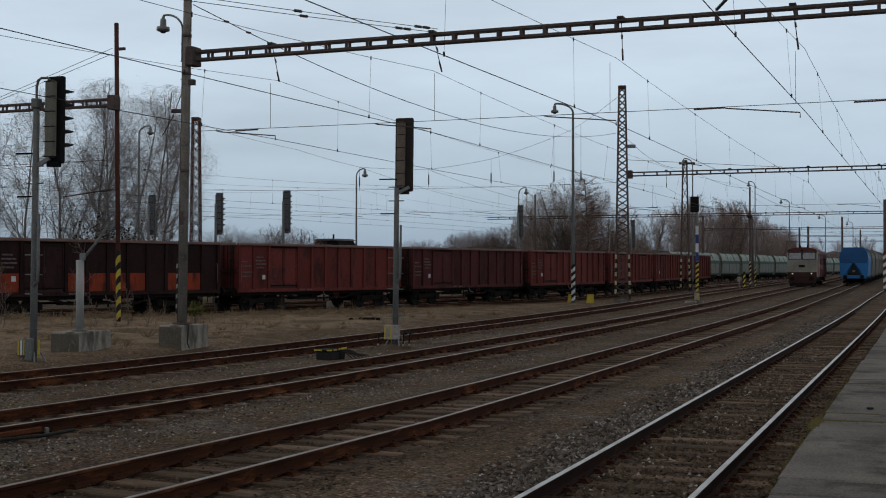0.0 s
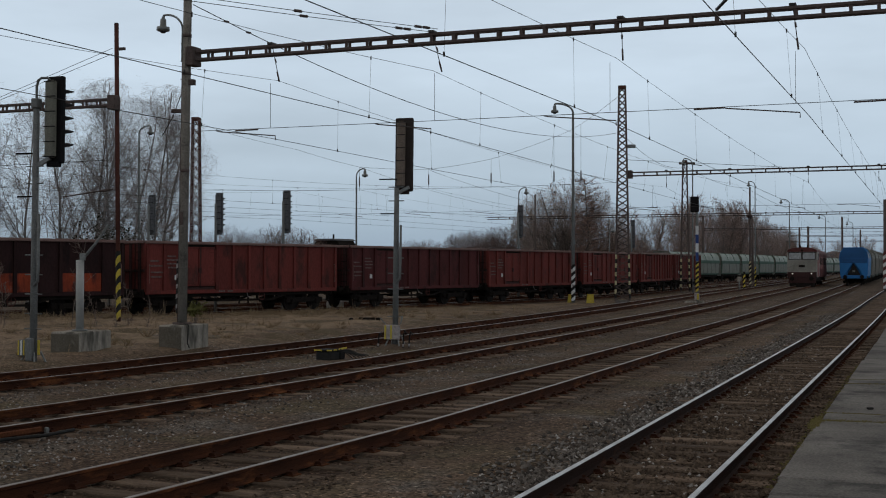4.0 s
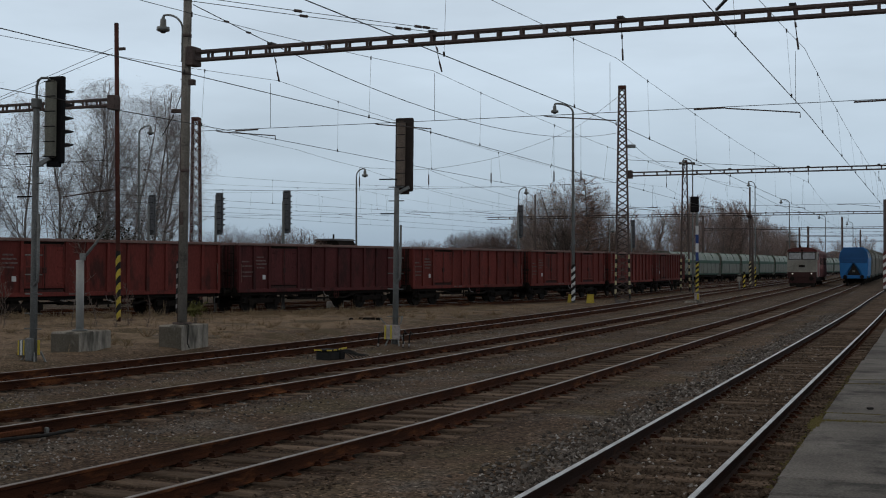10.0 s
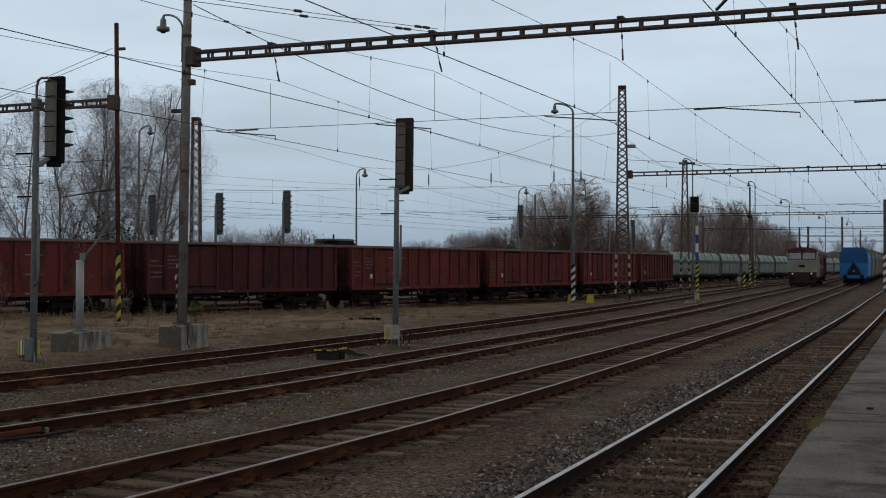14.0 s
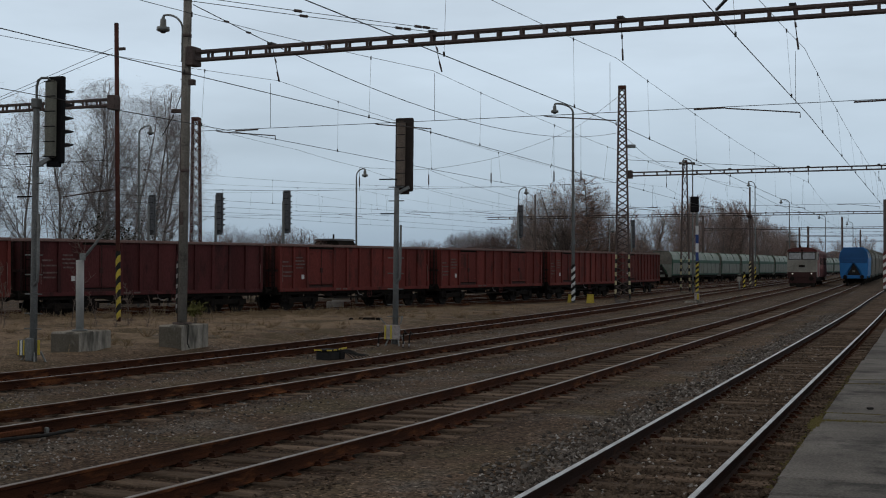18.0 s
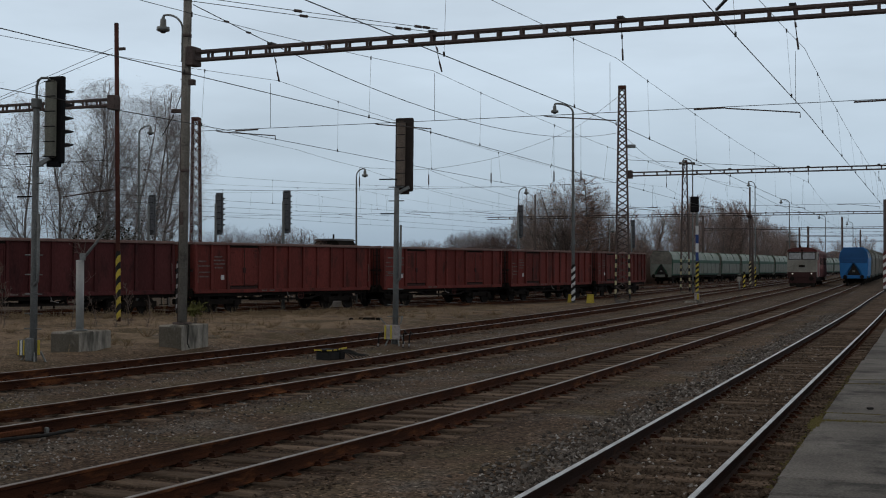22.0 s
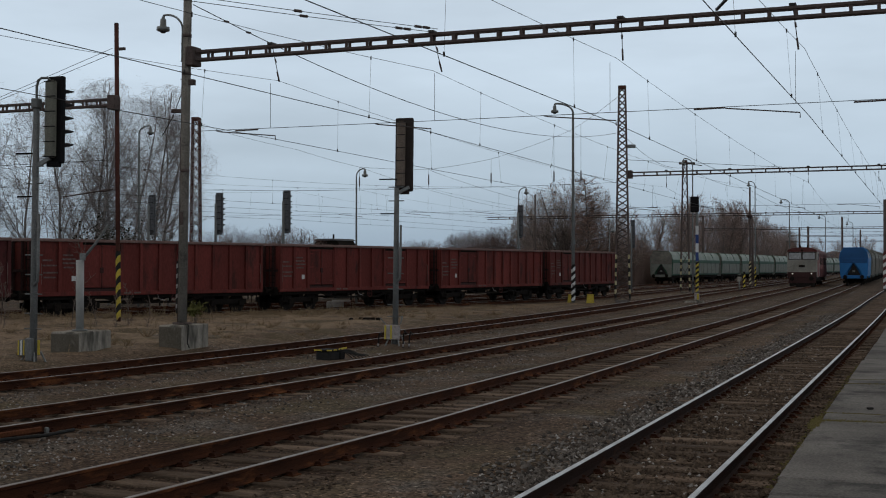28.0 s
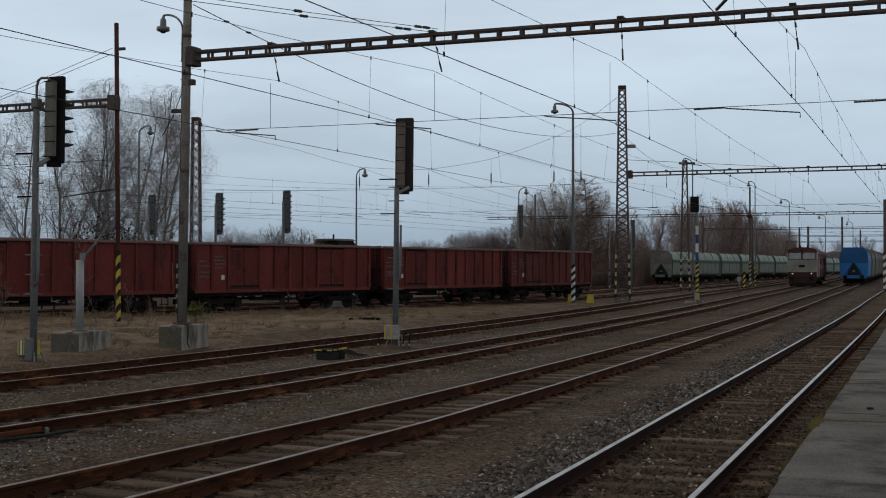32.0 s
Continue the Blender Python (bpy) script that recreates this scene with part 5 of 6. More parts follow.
def beyond(x_of, s):
    """The far posts of a line over a track, the wire's side changing from post to post."""
    return [(131.5, x_of(131.5) - s, x_of(131.5), 7.2, 0.5), (185.0, x_of(185.0) + s, x_of(185.0), 7.2, 0.5), (236.0, x_of(236.0) - s, x_of(236.0), 7.2, 0.5)]


catenary([(-20.5, -3.20, -3.05, 7.2, 0.85), (29.5, -2.51, -2.62, 7.19, 0.28), (79.3, -2.30, -2.55, 7.30, 0.5)] + beyond(at_a, 0.2), "contact and messenger wires over the main track")
catenary([(-20.5, -8.60, -8.20, 7.2, 0.55), (29.5, -6.97, -7.02, 7.24, 0.25), (79.3, -6.75, -6.80, 7.40, 0.5)] + beyond(at_b, -0.2), "contact and messenger wires over a siding")
catenary([(-20.5, -13.9, -13.2, 7.2, 0.85), (29.5, -11.80, -11.80, 7.21, 0.45), (79.3, -11.65, -11.2, 7.40, 0.5)] + beyond(at_c, 0.2), "contact and messenger wires over a siding")
catenary([(-20.5, -17.6, -17.0, 7.2, 0.95), (29.5, -16.33, -16.28, 7.20, 0.50), (79.3, -15.30, -15.7, 7.35, 0.5)] + beyond(at_d, -0.2), "contact and messenger wires over a siding")
for off, s in ((HALF, 0.2), (HALF + 5.0, -0.2), (HALF + 10.0, 0.2), (HALF + 15.0, -0.2)):
    catenary([(y, rear_x(y, off) + s * (-1) ** k, rear_x(y, off), z, 0.6) for k, (y, z) in enumerate(((-13.0, 7.2), (37.0, 7.2), (78.5, 7.6), (131.5, 7.5), (185.0, 7.4)))], "contact and messenger wires over a rear track", contact=5.6, thick=0.66)


def registration(y, z, x0, x1, tracks, label):
    """A cross rope with insulators and the steady arms that hold the contact wires sideways."""
    t = thing("cross_span", Matrix.Identity(4), label, "overhead wire", "cross spans")
    part("rope", span(Mesh(), (x0, y, z), (x1, y, z + 0.08), 0.05, 0.008), "wire", t)
    for x in (x0 + 1.5, -4.8, -1.2, 5.0):
        if x0 < x < x1:
            part("insulator", Mesh().tube([(x - 0.35, y, z - 0.04), (x + 0.35, y, z - 0.03)], 0.020, 8), "lattice", t)
    for x, s in tracks:
        arm = part("steady_arm", Mesh().tube([(x - 1.68, y, z - 0.02), (x - 1.55, y, z - 0.05), (x + s, y, z - 0.22), (x + s, y, z - 0.34)], 0.015, 6), "lattice", t)
        part("drop_wire", Mesh().tube([(x, y, z), (x, y, z + 1.2)], 0.006, 4), "wire", t)


registration(29.5, 5.94, -18.75, 12, ((at_a(29.5), 0.1), (at_b(29.5), 0.15), (at_c(29.5), -0.1), (at_d(29.5), 0.15)), "cross rope with steady arms below the near portal")
registration(79.3, 6.12, -18.0, 12, ((at_a(79.3), 0.1), (at_b(79.3), 0.15), (at_c(79.3), -0.1), (at_d(79.3), 0.15)), "cross rope with steady arms below the second portal")
registration(131.5, 5.9, -42.0, 10, ((at_a(131), 0.1), (at_b(131), 0.15), (at_c(131), -0.1), (at_d(131), 0.15)), "cross rope with steady arms below the far portal")
registration(78.5, 6.0, -50.0, -18.6, ((rear_x(78.5, HALF), 0.1), (rear_x(78.5, HALF + 5), 0.15), (rear_x(78.5, HALF + 10), 0.15)), "cross rope with steady arms over the rear tracks")
registration(37.0, 5.95, -47.0, -27.2, ((rear_x(37, HALF), 0.1), (rear_x(37, HALF + 5), 0.15)), "cross rope with steady arms over the rear tracks")


def feeder(a, b, sag, r, label, beads=()):
    t = thing("feeder_cable", Matrix.Identity(4), label, "overhead wire", "feeder cables")
    part("cable", span(Mesh(), a, b, sag, r, 20), "wire", t)
    a, b = Vector(a), Vector(b)
    for k in beads:
        p, d = a.lerp(b, k), (b - a).normalized()
        p = p - Vector((0, 0, sag * 4 * k * (1 - k)))
        part("insulator", Mesh().tube([p - d * 0.10, p + d * 0.10], 0.034, 8), "lattice", t)


feeder((-18.95, 29.5, 9.46), (-18.6, 78.8, 10.95), 1.5, 0.013, "sagging cable from mast to mast", (0.035, 0.06))
# head span between the two lattice masts, with hangers down to the rear tracks' wires
head = thing("head_span", Matrix.Identity(4), "sagging head rope between two lattice masts, with insulated hangers", "overhead wire")
HEAD_ROPE = [(-50.0, 78.0, 13.1), (-47.6, 78.1, 12.1), (-41.8, 78.3, 10.65), (-36.9, 78.5, 9.25), (-31.7, 78.5, 8.94), (-27.2, 78.5, 9.5), (-22.9, 78.7, 10.8), (-21.1, 78.8, 11.6), (-18.5, 79.0, 13.45)]
for p, q in zip(HEAD_ROPE[:-1], HEAD_ROPE[1:]):
    part("rope", span(Mesh(), p, q, 0.06, 0.010, 6), "wire", head)
for x, y, z in HEAD_ROPE[3:8]:
    h = part("hanger", Mesh().tube([(x, y, z), (x, y, 7.6)], 0.009, 5), "wire", head)
    part("insulator", Mesh().tube([(x, y, 8.6), (x, y, 8.5), (x, y, 7.95), (x, y, 7.85)], [0.02, 0.045, 0.045, 0.02], 8), "lattice", h)
part("lower_rope", span(Mesh(), (-49.4, 78.0, 7.9), (-18.6, 79.0, 7.75), 0.2, 0.009, 16), "wire", head)
feeder((-36.9, 78.5, 9.25), (-37.6, 131.5, 8.2), 0.7, 0.010, "slack feeder over a rear track")
feeder((-31.7, 78.5, 8.9), (-31.0, 131.5, 8.0), 0.7, 0.010, "slack feeder over a rear track")
feeder((-18.4, 79.0, 10.9), (-20.0, 110.5, 11.2), 0.8, 0.014, "sagging cable from mast to mast")
feeder((-20.0, 110.5, 11.3), (-17.5, 131.8, 10.6), 0.5, 0.014, "sagging cable from mast to mast")
feeder((-27.2, 37.1, 10.05), (-33.2, 37.1, 8.25), 0.0, 0.010, "stay wire from mast to beam")
feeder((-27.2, 37.1, 9.85), (-33.0, 37.1, 8.22), 0.0, 0.010, "stay wire from mast to beam")
feeder((-11.62, 29.4, 8.25), (-18.0, 18.5, 8.15), 0.05, 0.0085, "feeder wire from the portal beam", (0.03, 0.05, 0.33, 0.62))
feeder((-11.70, 29.4, 8.17), (-18.1, 18.5, 8.05), 0.05, 0.0085, "feeder wire from the portal beam", (0.07, 0.09, 0.31, 0.60))
feeder((-4.6, 29.45, 8.22), (-2.2, 24.0, 8.6), 0.0, 0.04, "feeder bracket rising from the portal beam")
feeder((-2.5, 79.3, 8.45), (3.0, 79.0, 9.9), 0.0, 0.016, "stay wire at the second portal")
feeder((-17.6, 131.8, 10.6), (-12.9, 185.0, 9.9), 0.9, 0.016, "sagging cable along the sidings")
feeder((-18.1, 79.1, 9.2), (-8.4, 79.2, 8.45), 0.0, 0.014, "stay wire of the second portal")


# ---- parked hopper wagons and locomotives ----
def hopper(name, label, end_hi, end_lo, side_hi, side_mid, mid, detail=True):
    """A covered hopper wagon: y along it from 0, front end at y = 0."""
    t = thing(name, Matrix.Identity(4), label, "railway wagon")
    L, w = 12.4, 1.50
    prof = [(-1.42, 1.25), (1.42, 1.25), (1.5, 2.9), (1.28, 3.75), (0.55, 4.25), (-0.55, 4.25), (-1.28, 3.75), (-1.5, 2.9)]
    part("lower_body", Mesh().prism([(-1.40, 1.10), (1.40, 1.10), (1.46, 2.75), (-1.46, 2.75)], 0.32, L - 0.32), mid, t)
    part("belt", Mesh().prism([(-1.52, 2.75), (1.52, 2.75), (1.52, 3.15), (-1.52, 3.15)], 0.0, L), mid, t)
    for k in range(3):
        y0, y1 = L * k / 3 + 0.05, L * (k + 1) / 3 - 0.05
        part("roof_flap", Mesh().prism([(-1.5, 3.152), (1.5, 3.152), (1.36, 3.72), (1.0, 4.22), (-1.0, 4.22), (-1.36, 3.72)], y0, y1), side_hi, t)
    for k in range(5):
        y0, y1 = 0.40 + (L - 0.8) * k / 5 + 0.09, 0.40 + (L - 0.8) * (k + 1) / 5 - 0.09
        for sg in (-1, 1):
            part("side_panel", Mesh().prism([(sg * 1.38, 1.28), (sg * 1.455, 1.28), (sg * 1.515, 2.70), (sg * 1.44, 2.70)], y0, y1), side_mid, t)
    for k in range(4):
        y = L * k / 3
        y = min(max(y, 0.06), L - 0.06)
        part("roof_rib", Mesh().prism([(-1.54, 3.155), (1.54, 3.155), (1.40, 3.75), (1.03, 4.27), (-1.03, 4.27), (-1.40, 3.75)], y - 0.05, y + 0.05), mid, t)
    for y, sg in ((0.0, -1), (L, 1)):
        hi = Mesh().prism([(-1.5, 3.10), (1.5, 3.10), (1.36, 3.72), (1.0, 4.23), (-1.0, 4.23), (-1.36, 3.72)], min(y, y + sg * 0.06), max(y, y + sg * 0.06))
        e = part("end_hood", hi, end_hi, t)
        part("end_panel", Mesh().cbox(-1.42, 1.42, min(y + sg * 0.002, y + sg * 0.10), max(y + sg * 0.002, y + sg * 0.10), 2.55, 3.08, 0.01), end_hi, e)
        for s2 in (-1, 1):
            part("end_gusset", Mesh().prism([(s2 * 1.42, 1.15), (s2 * 1.42, 2.54), (s2 * 0.10, 2.54), (s2 * 0.75, 1.62), (s2 * 0.95, 1.15)], min(y, y + sg * 0.08), max(y, y + sg * 0.08)), end_lo, e)
        # black triangle painted in for the shade inside the open hopper end
        part("chute", Mesh().prism([(-0.72, 1.2), (0.72, 1.2), (0.02, 2.50), (-0.02, 2.50)], min(y - sg * 0.10, y - sg * 0.06), max(y - sg * 0.10, y - sg * 0.06)), "black", e)
        part("end_lamp", Mesh().cbox(-0.14, 0.14, min(y + sg * 0.02, y + sg * 0.06), max(y + sg * 0.02, y + sg * 0.06), 1.55, 1.78, 0.01), "galv", e)
        part("buffer_beam", Mesh().cbox(-1.35, 1.35, min(y, y + sg * 0.22), max(y, y + sg * 0.22), 0.85, 1.18, 0.02), end_lo, t)
        for x in (-0.875, 0.875):
            part("buffer", Mesh().tube([(x, y + sg * 0.2, 1.03), (x, y + sg * 0.6, 1.03)], 0.10, 10).tube([(x, y + sg * 0.58, 1.03), (x, y + sg * 0.64, 1.03)], 0.22, 12, smooth=False), "under", t)
    part("underframe", Mesh().cbox(-1.15, 1.15, 0.1, L - 0.1, 0.75, 1.1, 0.03), "under", t)
    for y in (2.0, L - 2.0):
        bogie(t, y)
    return t


M["hopper_end"] = material("sooty_grey_end", (0.19, 0.18, 0.155), (0.12, 0.11, 0.098), 0.8, scale=2, fine=25, bump=0.1)
blue = hopper("hopper_wagon", "bright blue covered hopper wagon parked at the head of its row", "hopper_navy", "hopper_blue", "green_pale", "hopper_blue", "hopper_blue")
blue.matrix_basis = pose(at_b(147) + 0.28, 143.6, rise(146) * 0.55, 0, 0, 0.9)
grey_hop = hopper("hopper_wagon", "grey covered hopper wagon parked in a row", "green_pale", "green_pale", "green_pale", "hopper_end", "hopper_end")
grey_hop.matrix_basis = pose(at_b(160) + 0.40, 157.6, rise(160) * 0.6, 0, 0, 0.7)
tagged(grey_hop, group="parked hopper row")
tagged(blue, group="parked hopper row")
for k in range(1, 6):
    y = 157.6 + 13.7 * k
    copy_thing(grey_hop, pose(at_b(160) + 0.40 - 0.006 * (y - 157.6), y, rise(y) * 0.7, 0, 0, 0.4))
green = hopper("hopper_wagon", "green and pale grey covered hopper wagon, parked", "hopper_end", "green_pale", "hopper_roof", "green_pale", "green")
tagged(green, group="parked green hopper train")
G0, GA = Vector((-32.6, 162.0)), radians(4.6)


def green_pose(s):
    p = G0 + Vector((math.sin(GA), math.cos(GA))) * s
    return pose(p.x, p.y, 0.24 + 0.0018 * s, 0, 0, -math.degrees(GA))


green.matrix_basis = green_pose(0)
for k in range(1, 14):
    copy_thing(green, green_pose(13.7 * k))
track(8, [(*(G0 + Vector((math.sin(GA), math.cos(GA))) * s), 0.24 + 0.0018 * s, GA) for s in range(-40, 260, 12)], "rear track under the parked green hopper train", shiny=False)


def cab_loco(m):
    """A cream and red diesel locomotive with two front windows, its lamps lit."""
    t = thing("diesel_locomotive", m, "cream and faded red diesel locomotive with lit lamps, parked", "locomotive")
    W = 1.50
    prof = [(-W, 1.15), (W, 1.15), (W, 3.60), (1.36, 3.9), (0.85, 4.14), (0.3, 4.22), (-0.3, 4.22), (-0.85, 4.14), (-1.36, 3.9), (-W, 3.60)]
    part("body", Mesh().prism(prof, 2.6, 16.0), "loco_red", t)
    for sg in (-1, 1):
        part("side_band", Mesh().box(min(sg * W, sg * (W + 0.012)), max(sg * W, sg * (W + 0.012)), 2.65, 15.9, 1.2, 2.0), "loco_red", t)
        part("cab_side", Mesh().box(min(sg * W, sg * (W + 0.012)), max(sg * W, sg * (W + 0.012)), 0.42, 2.54, 1.2, 2.9), "loco_pink", t, "faded red cab side")
        part("side_panel", Mesh().box(min(sg * W, sg * (W + 0.016)), max(sg * W, sg * (W + 0.016)), 2.65, 9.0, 2.02, 3.25), "loco_pink", t)
        for k in range(5):
            y = 4.6 + 2.1 * k
            part("grille", Mesh().cbox(min(sg * W, sg * (W + 0.03)), max(sg * W, sg * (W + 0.03)), y, y + 1.2, 2.45, 3.2, 0.01), "under", t)
        part("cab_window", Mesh().cbox(min(sg * W, sg * (W + 0.02)), max(sg * W, sg * (W + 0.02)), 1.35, 2.3, 2.95, 3.6, 0.01), "glass", t)
        part("cab_door", Mesh().cbox(min(sg * (W - 0.01), sg * (W + 0.015)), max(sg * (W - 0.01), sg * (W + 0.015)), 2.55, 3.15, 1.25, 3.25, 0.01), "loco_pink", t)
        part("hand_rail", Mesh().tube([(sg * (W + 0.06), 2.45, 1.3), (sg * (W + 0.06), 2.45, 2.6)], 0.02, 6), "white_mark", t)
    cab = part("cab", Mesh().prism([(-W, 1.15), (W, 1.15), (W, 3.78), (-W, 3.78)], 0.35, 2.598), "cream", t)
    part("nose", Mesh().add([(-1.44, 0.0, 1.15), (1.44, 0.0, 1.15), (1.5, 0.348, 1.15), (-1.5, 0.348, 1.15), (-1.44, -0.06, 2.85), (1.44, -0.06, 2.85), (1.46, 0.20, 3.78), (-1.46, 0.20, 3.78), (-1.5, 0.348, 3.78), (1.5, 0.348, 3.78)], [(0, 1, 5, 4), (4, 5, 6, 7), (0, 4, 7, 8, 3), (1, 2, 9, 6, 5), (7, 6, 9, 8), (0, 3, 2, 1), (3, 8, 9, 2)]), "cream", cab)
    part("lower_front", Mesh().cbox(-1.46, 1.46, -0.05, -0.004, 1.15, 1.68, 0.02), "wagon_dark", cab, "dark red lower front band")
    part("cab_roof", Mesh().prism([(-1.52, 3.782), (1.52, 3.782), (1.38, 4.0), (0.9, 4.18), (0.3, 4.25), (-0.3, 4.25), (-0.9, 4.18), (-1.38, 4.0)], 0.02, 2.596), "loco_red", t)
    for x0, x1 in ((-1.32, -0.05), (0.05, 1.32)):
        wv = [(x0, -0.04, 3.0), (x1, -0.04, 3.0), (x1, 0.13, 3.70), (x0, 0.13, 3.70)]
        w = part("front_window", Mesh().add(wv + [(p[0], p[1] + 0.03, p[2]) for p in wv], [(0, 1, 2, 3), (7, 6, 5, 4), (0, 4, 5, 1), (1, 5, 6, 2), (2, 6, 7, 3), (3, 7, 4, 0)]), "cab_glass", cab)
        part("window_bar", Mesh().bar((x0, -0.045, 2.98), (x1, -0.045, 2.98), 0.05).bar((x0, 0.12, 3.72), (x1, 0.12, 3.72), 0.05).bar((x0, -0.045, 2.98), (x0, 0.12, 3.72), 0.05).bar((x1, -0.045, 2.98), (x1, 0.12, 3.72), 0.05), "under", w)
    part("badge", Mesh().cbox(-0.3, 0.3, -0.10, -0.055, 2.2, 2.42, 0.02), "under", cab, "dark emblem bar on the nose")
    part("roof_lamp", Mesh().tube([(0, -0.04, 3.96), (0, 0.3, 3.96)], 0.10, 14), "under", t)
    for x in (-0.95, 0.95):
        part("headlight", Mesh().tube([(x, -0.10, 1.52), (x, -0.02, 1.52)], 0.065, 14), "headlight", cab, "lit round lamp")
        part("buffer", Mesh().tube([(x, 0.0, 1.03), (x, -0.45, 1.03)], 0.11, 10).tube([(x, -0.43, 1.03), (x, -0.50, 1.03)], 0.23, 14, smooth=False), "under", t)
    part("horn", Mesh().tube([(0.5, 0.8, 4.15), (0.5, 0.8, 4.5)], 0.07, 8).tube([(-0.3, 1.2, 4.25), (-0.3, 1.2, 4.55)], 0.1, 8), "under", t)
    part("buffer_beam", Mesh().cbox(-1.35, 1.35, -0.02, 0.35, 0.55, 1.14, 0.03), "wagon_dark", t)
    part("plough", Mesh().cbox(-1.25, 1.25, 0.0, 0.2, 0.12, 0.54, 0.03), "under", t)
    part("frame", Mesh().cbox(-1.30, 1.30, 0.3, 15.9, 0.72, 1.148, 0.03), "under", t)
    for y in (3.0, 13.2):
        bogie(t, y)
    return t


cab_loco(pose(at_c(137) - 0.05, 133.0, rise(137) * 0.35, 0, 0, 0.9))
# dark diesel behind the train, of which the roof shows
dl = thing("shunting_locomotive", pose(-43.0, 87.0, -0.02, 0, 0, -14), "dark shunting locomotive standing behind the train", "locomotive")
part("cab", Mesh().prism([(-1.35, 1.1), (1.35, 1.1), (1.35, 3.95), (1.05, 4.35), (-1.05, 4.35), (-1.35, 3.95)], -1.0, 1.0), "under", dl)
part("roof_plate", Mesh().prism([(-1.15, 4.352), (1.15, 4.352), (0.8, 4.50), (-0.8, 4.50)], -1.2, 1.2), "signal_far", dl)
part("exhaust", Mesh().tube([(0.2, -0.4, 4.45), (0.2, -0.4, 4.85)], 0.07, 8), "under", dl)
for y in (-1.004, 1.004):
    part("cab_window", Mesh().cbox(-0.95, 0.95, y - 0.02, y + 0.02, 3.1, 3.8, 0.01), "glass", dl)
part("hood", Mesh().prism([(-0.8, 1.1), (0.8, 1.1), (0.8, 2.6), (0.6, 2.85), (-0.6, 2.85), (-0.8, 2.6)], 1.002, 4.5), "under", dl)
part("frame", Mesh().cbox(-1.3, 1.3, -2.5, 4.8, 0.7, 1.098, 0.03), "under", dl)
for y in (-0.6, 2.9):
    bogie(dl, y)


# ---- bare winter trees ----
def sticks(name, segs, sides=3):
    """One mesh of many thin tapered sticks: rows of two ends and two radii."""
    a = np.array(segs, dtype=float)
    p, q, r0, r1 = a[:, :3], a[:, 3:6], a[:, 6], a[:, 7]
    d = q - p
    d /= np.linalg.norm(d, axis=1, keepdims=True) + 1e-9
    ref = np.where(np.abs(d[:, 2:3]) > 0.8, np.array([[1.0, 0, 0]]), np.array([[0, 0, 1.0]]))
    u = np.cross(d, ref)
    u /= np.linalg.norm(u, axis=1, keepdims=True) + 1e-9
    w = np.cross(d, u)
    n = len(a)
    v = np.zeros((n, 2, sides, 3))
    for k in range(sides):
        c, s = math.cos(2 * math.pi * k / sides), math.sin(2 * math.pi * k / sides)
        o = u * c + w * s
        v[:, 0, k], v[:, 1, k] = p + o * r0[:, None], q + o * r1[:, None]
    base = (np.arange(n) * 2 * sides)[:, None, None]
    f = np.array([[k, (k + 1) % sides, (k + 1) % sides + sides, k + sides] for k in range(sides)])[None] + base
    return fast_mesh(name, v.reshape(-1, 3), f.reshape(-1, 4), True)


def fast_mesh(name, verts, faces, smooth=False):
    me = bpy.data.meshes.new(name)
    n, k = faces.shape
    me.vertices.add(len(verts))
    me.vertices.foreach_set("co", np.asarray(verts, dtype=np.float32).ravel())
    me.loops.add(n * k)
    me.loops.foreach_set("vertex_index", faces.astype(np.int32).ravel())
    me.polygons.add(n)
    me.polygons.foreach_set("loop_start", np.arange(0, n * k, k, dtype=np.int32))
    me.polygons.foreach_set("use_smooth", np.full(n, smooth))
    me.update(calc_edges=True)
    me.validate()
    return me


def grow(stem, wood, twig, p, d, length, r, level, rng, K):
    """A limb of a few bent pieces with side limbs; the last level are twigs."""
    n = K["pieces"][level]
    line = [(tuple(p), r)]
    out = wood if level < K["woody"] else twig
    for i in range(n):
        k = (i + 1) / n
        jit = Vector((rng.gauss(0, 1), rng.gauss(0, 1), rng.gauss(0, 1))) * K["bend"][level]
        d = (d + jit + Vector((0, 0, K["lift"][level]))).normalized()
        q = p + d * (length / n)
        ra, rb = r * (1 - 0.75 * i / n), r * (1 - 0.75 * k)
        if level:
            out.append((*p, *q, ra, max(rb, 0.004)))
        line.append((tuple(q), max(rb, 0.006)))
        if level + 1 < len(K["pieces"]) and k > K["bare"][level]:
            for _ in range(K["kids"][level]):
                a, el = rng.uniform(0, 2 * math.pi), radians(rng.uniform(*K["angle"][level]))
                s = d.orthogonal().normalized()
                s = Matrix.Rotation(a, 3, d) @ s
                nd = (d * math.cos(el) + s * math.sin(el)).normalized()
                f = K["share"][level] * rng.uniform(0.6, 1.15) * (1.15 - 0.6 * k if level == 0 and K is not LOW and K is not DOME else 1.0)
                grow(stem, wood, twig, p.lerp(q, rng.random()), nd, length * f, max(ra * 0.45, K.get("thin", 0.0065)), level + 1, rng, K)
        p = q
    if level == 0:
        stem.append(line)


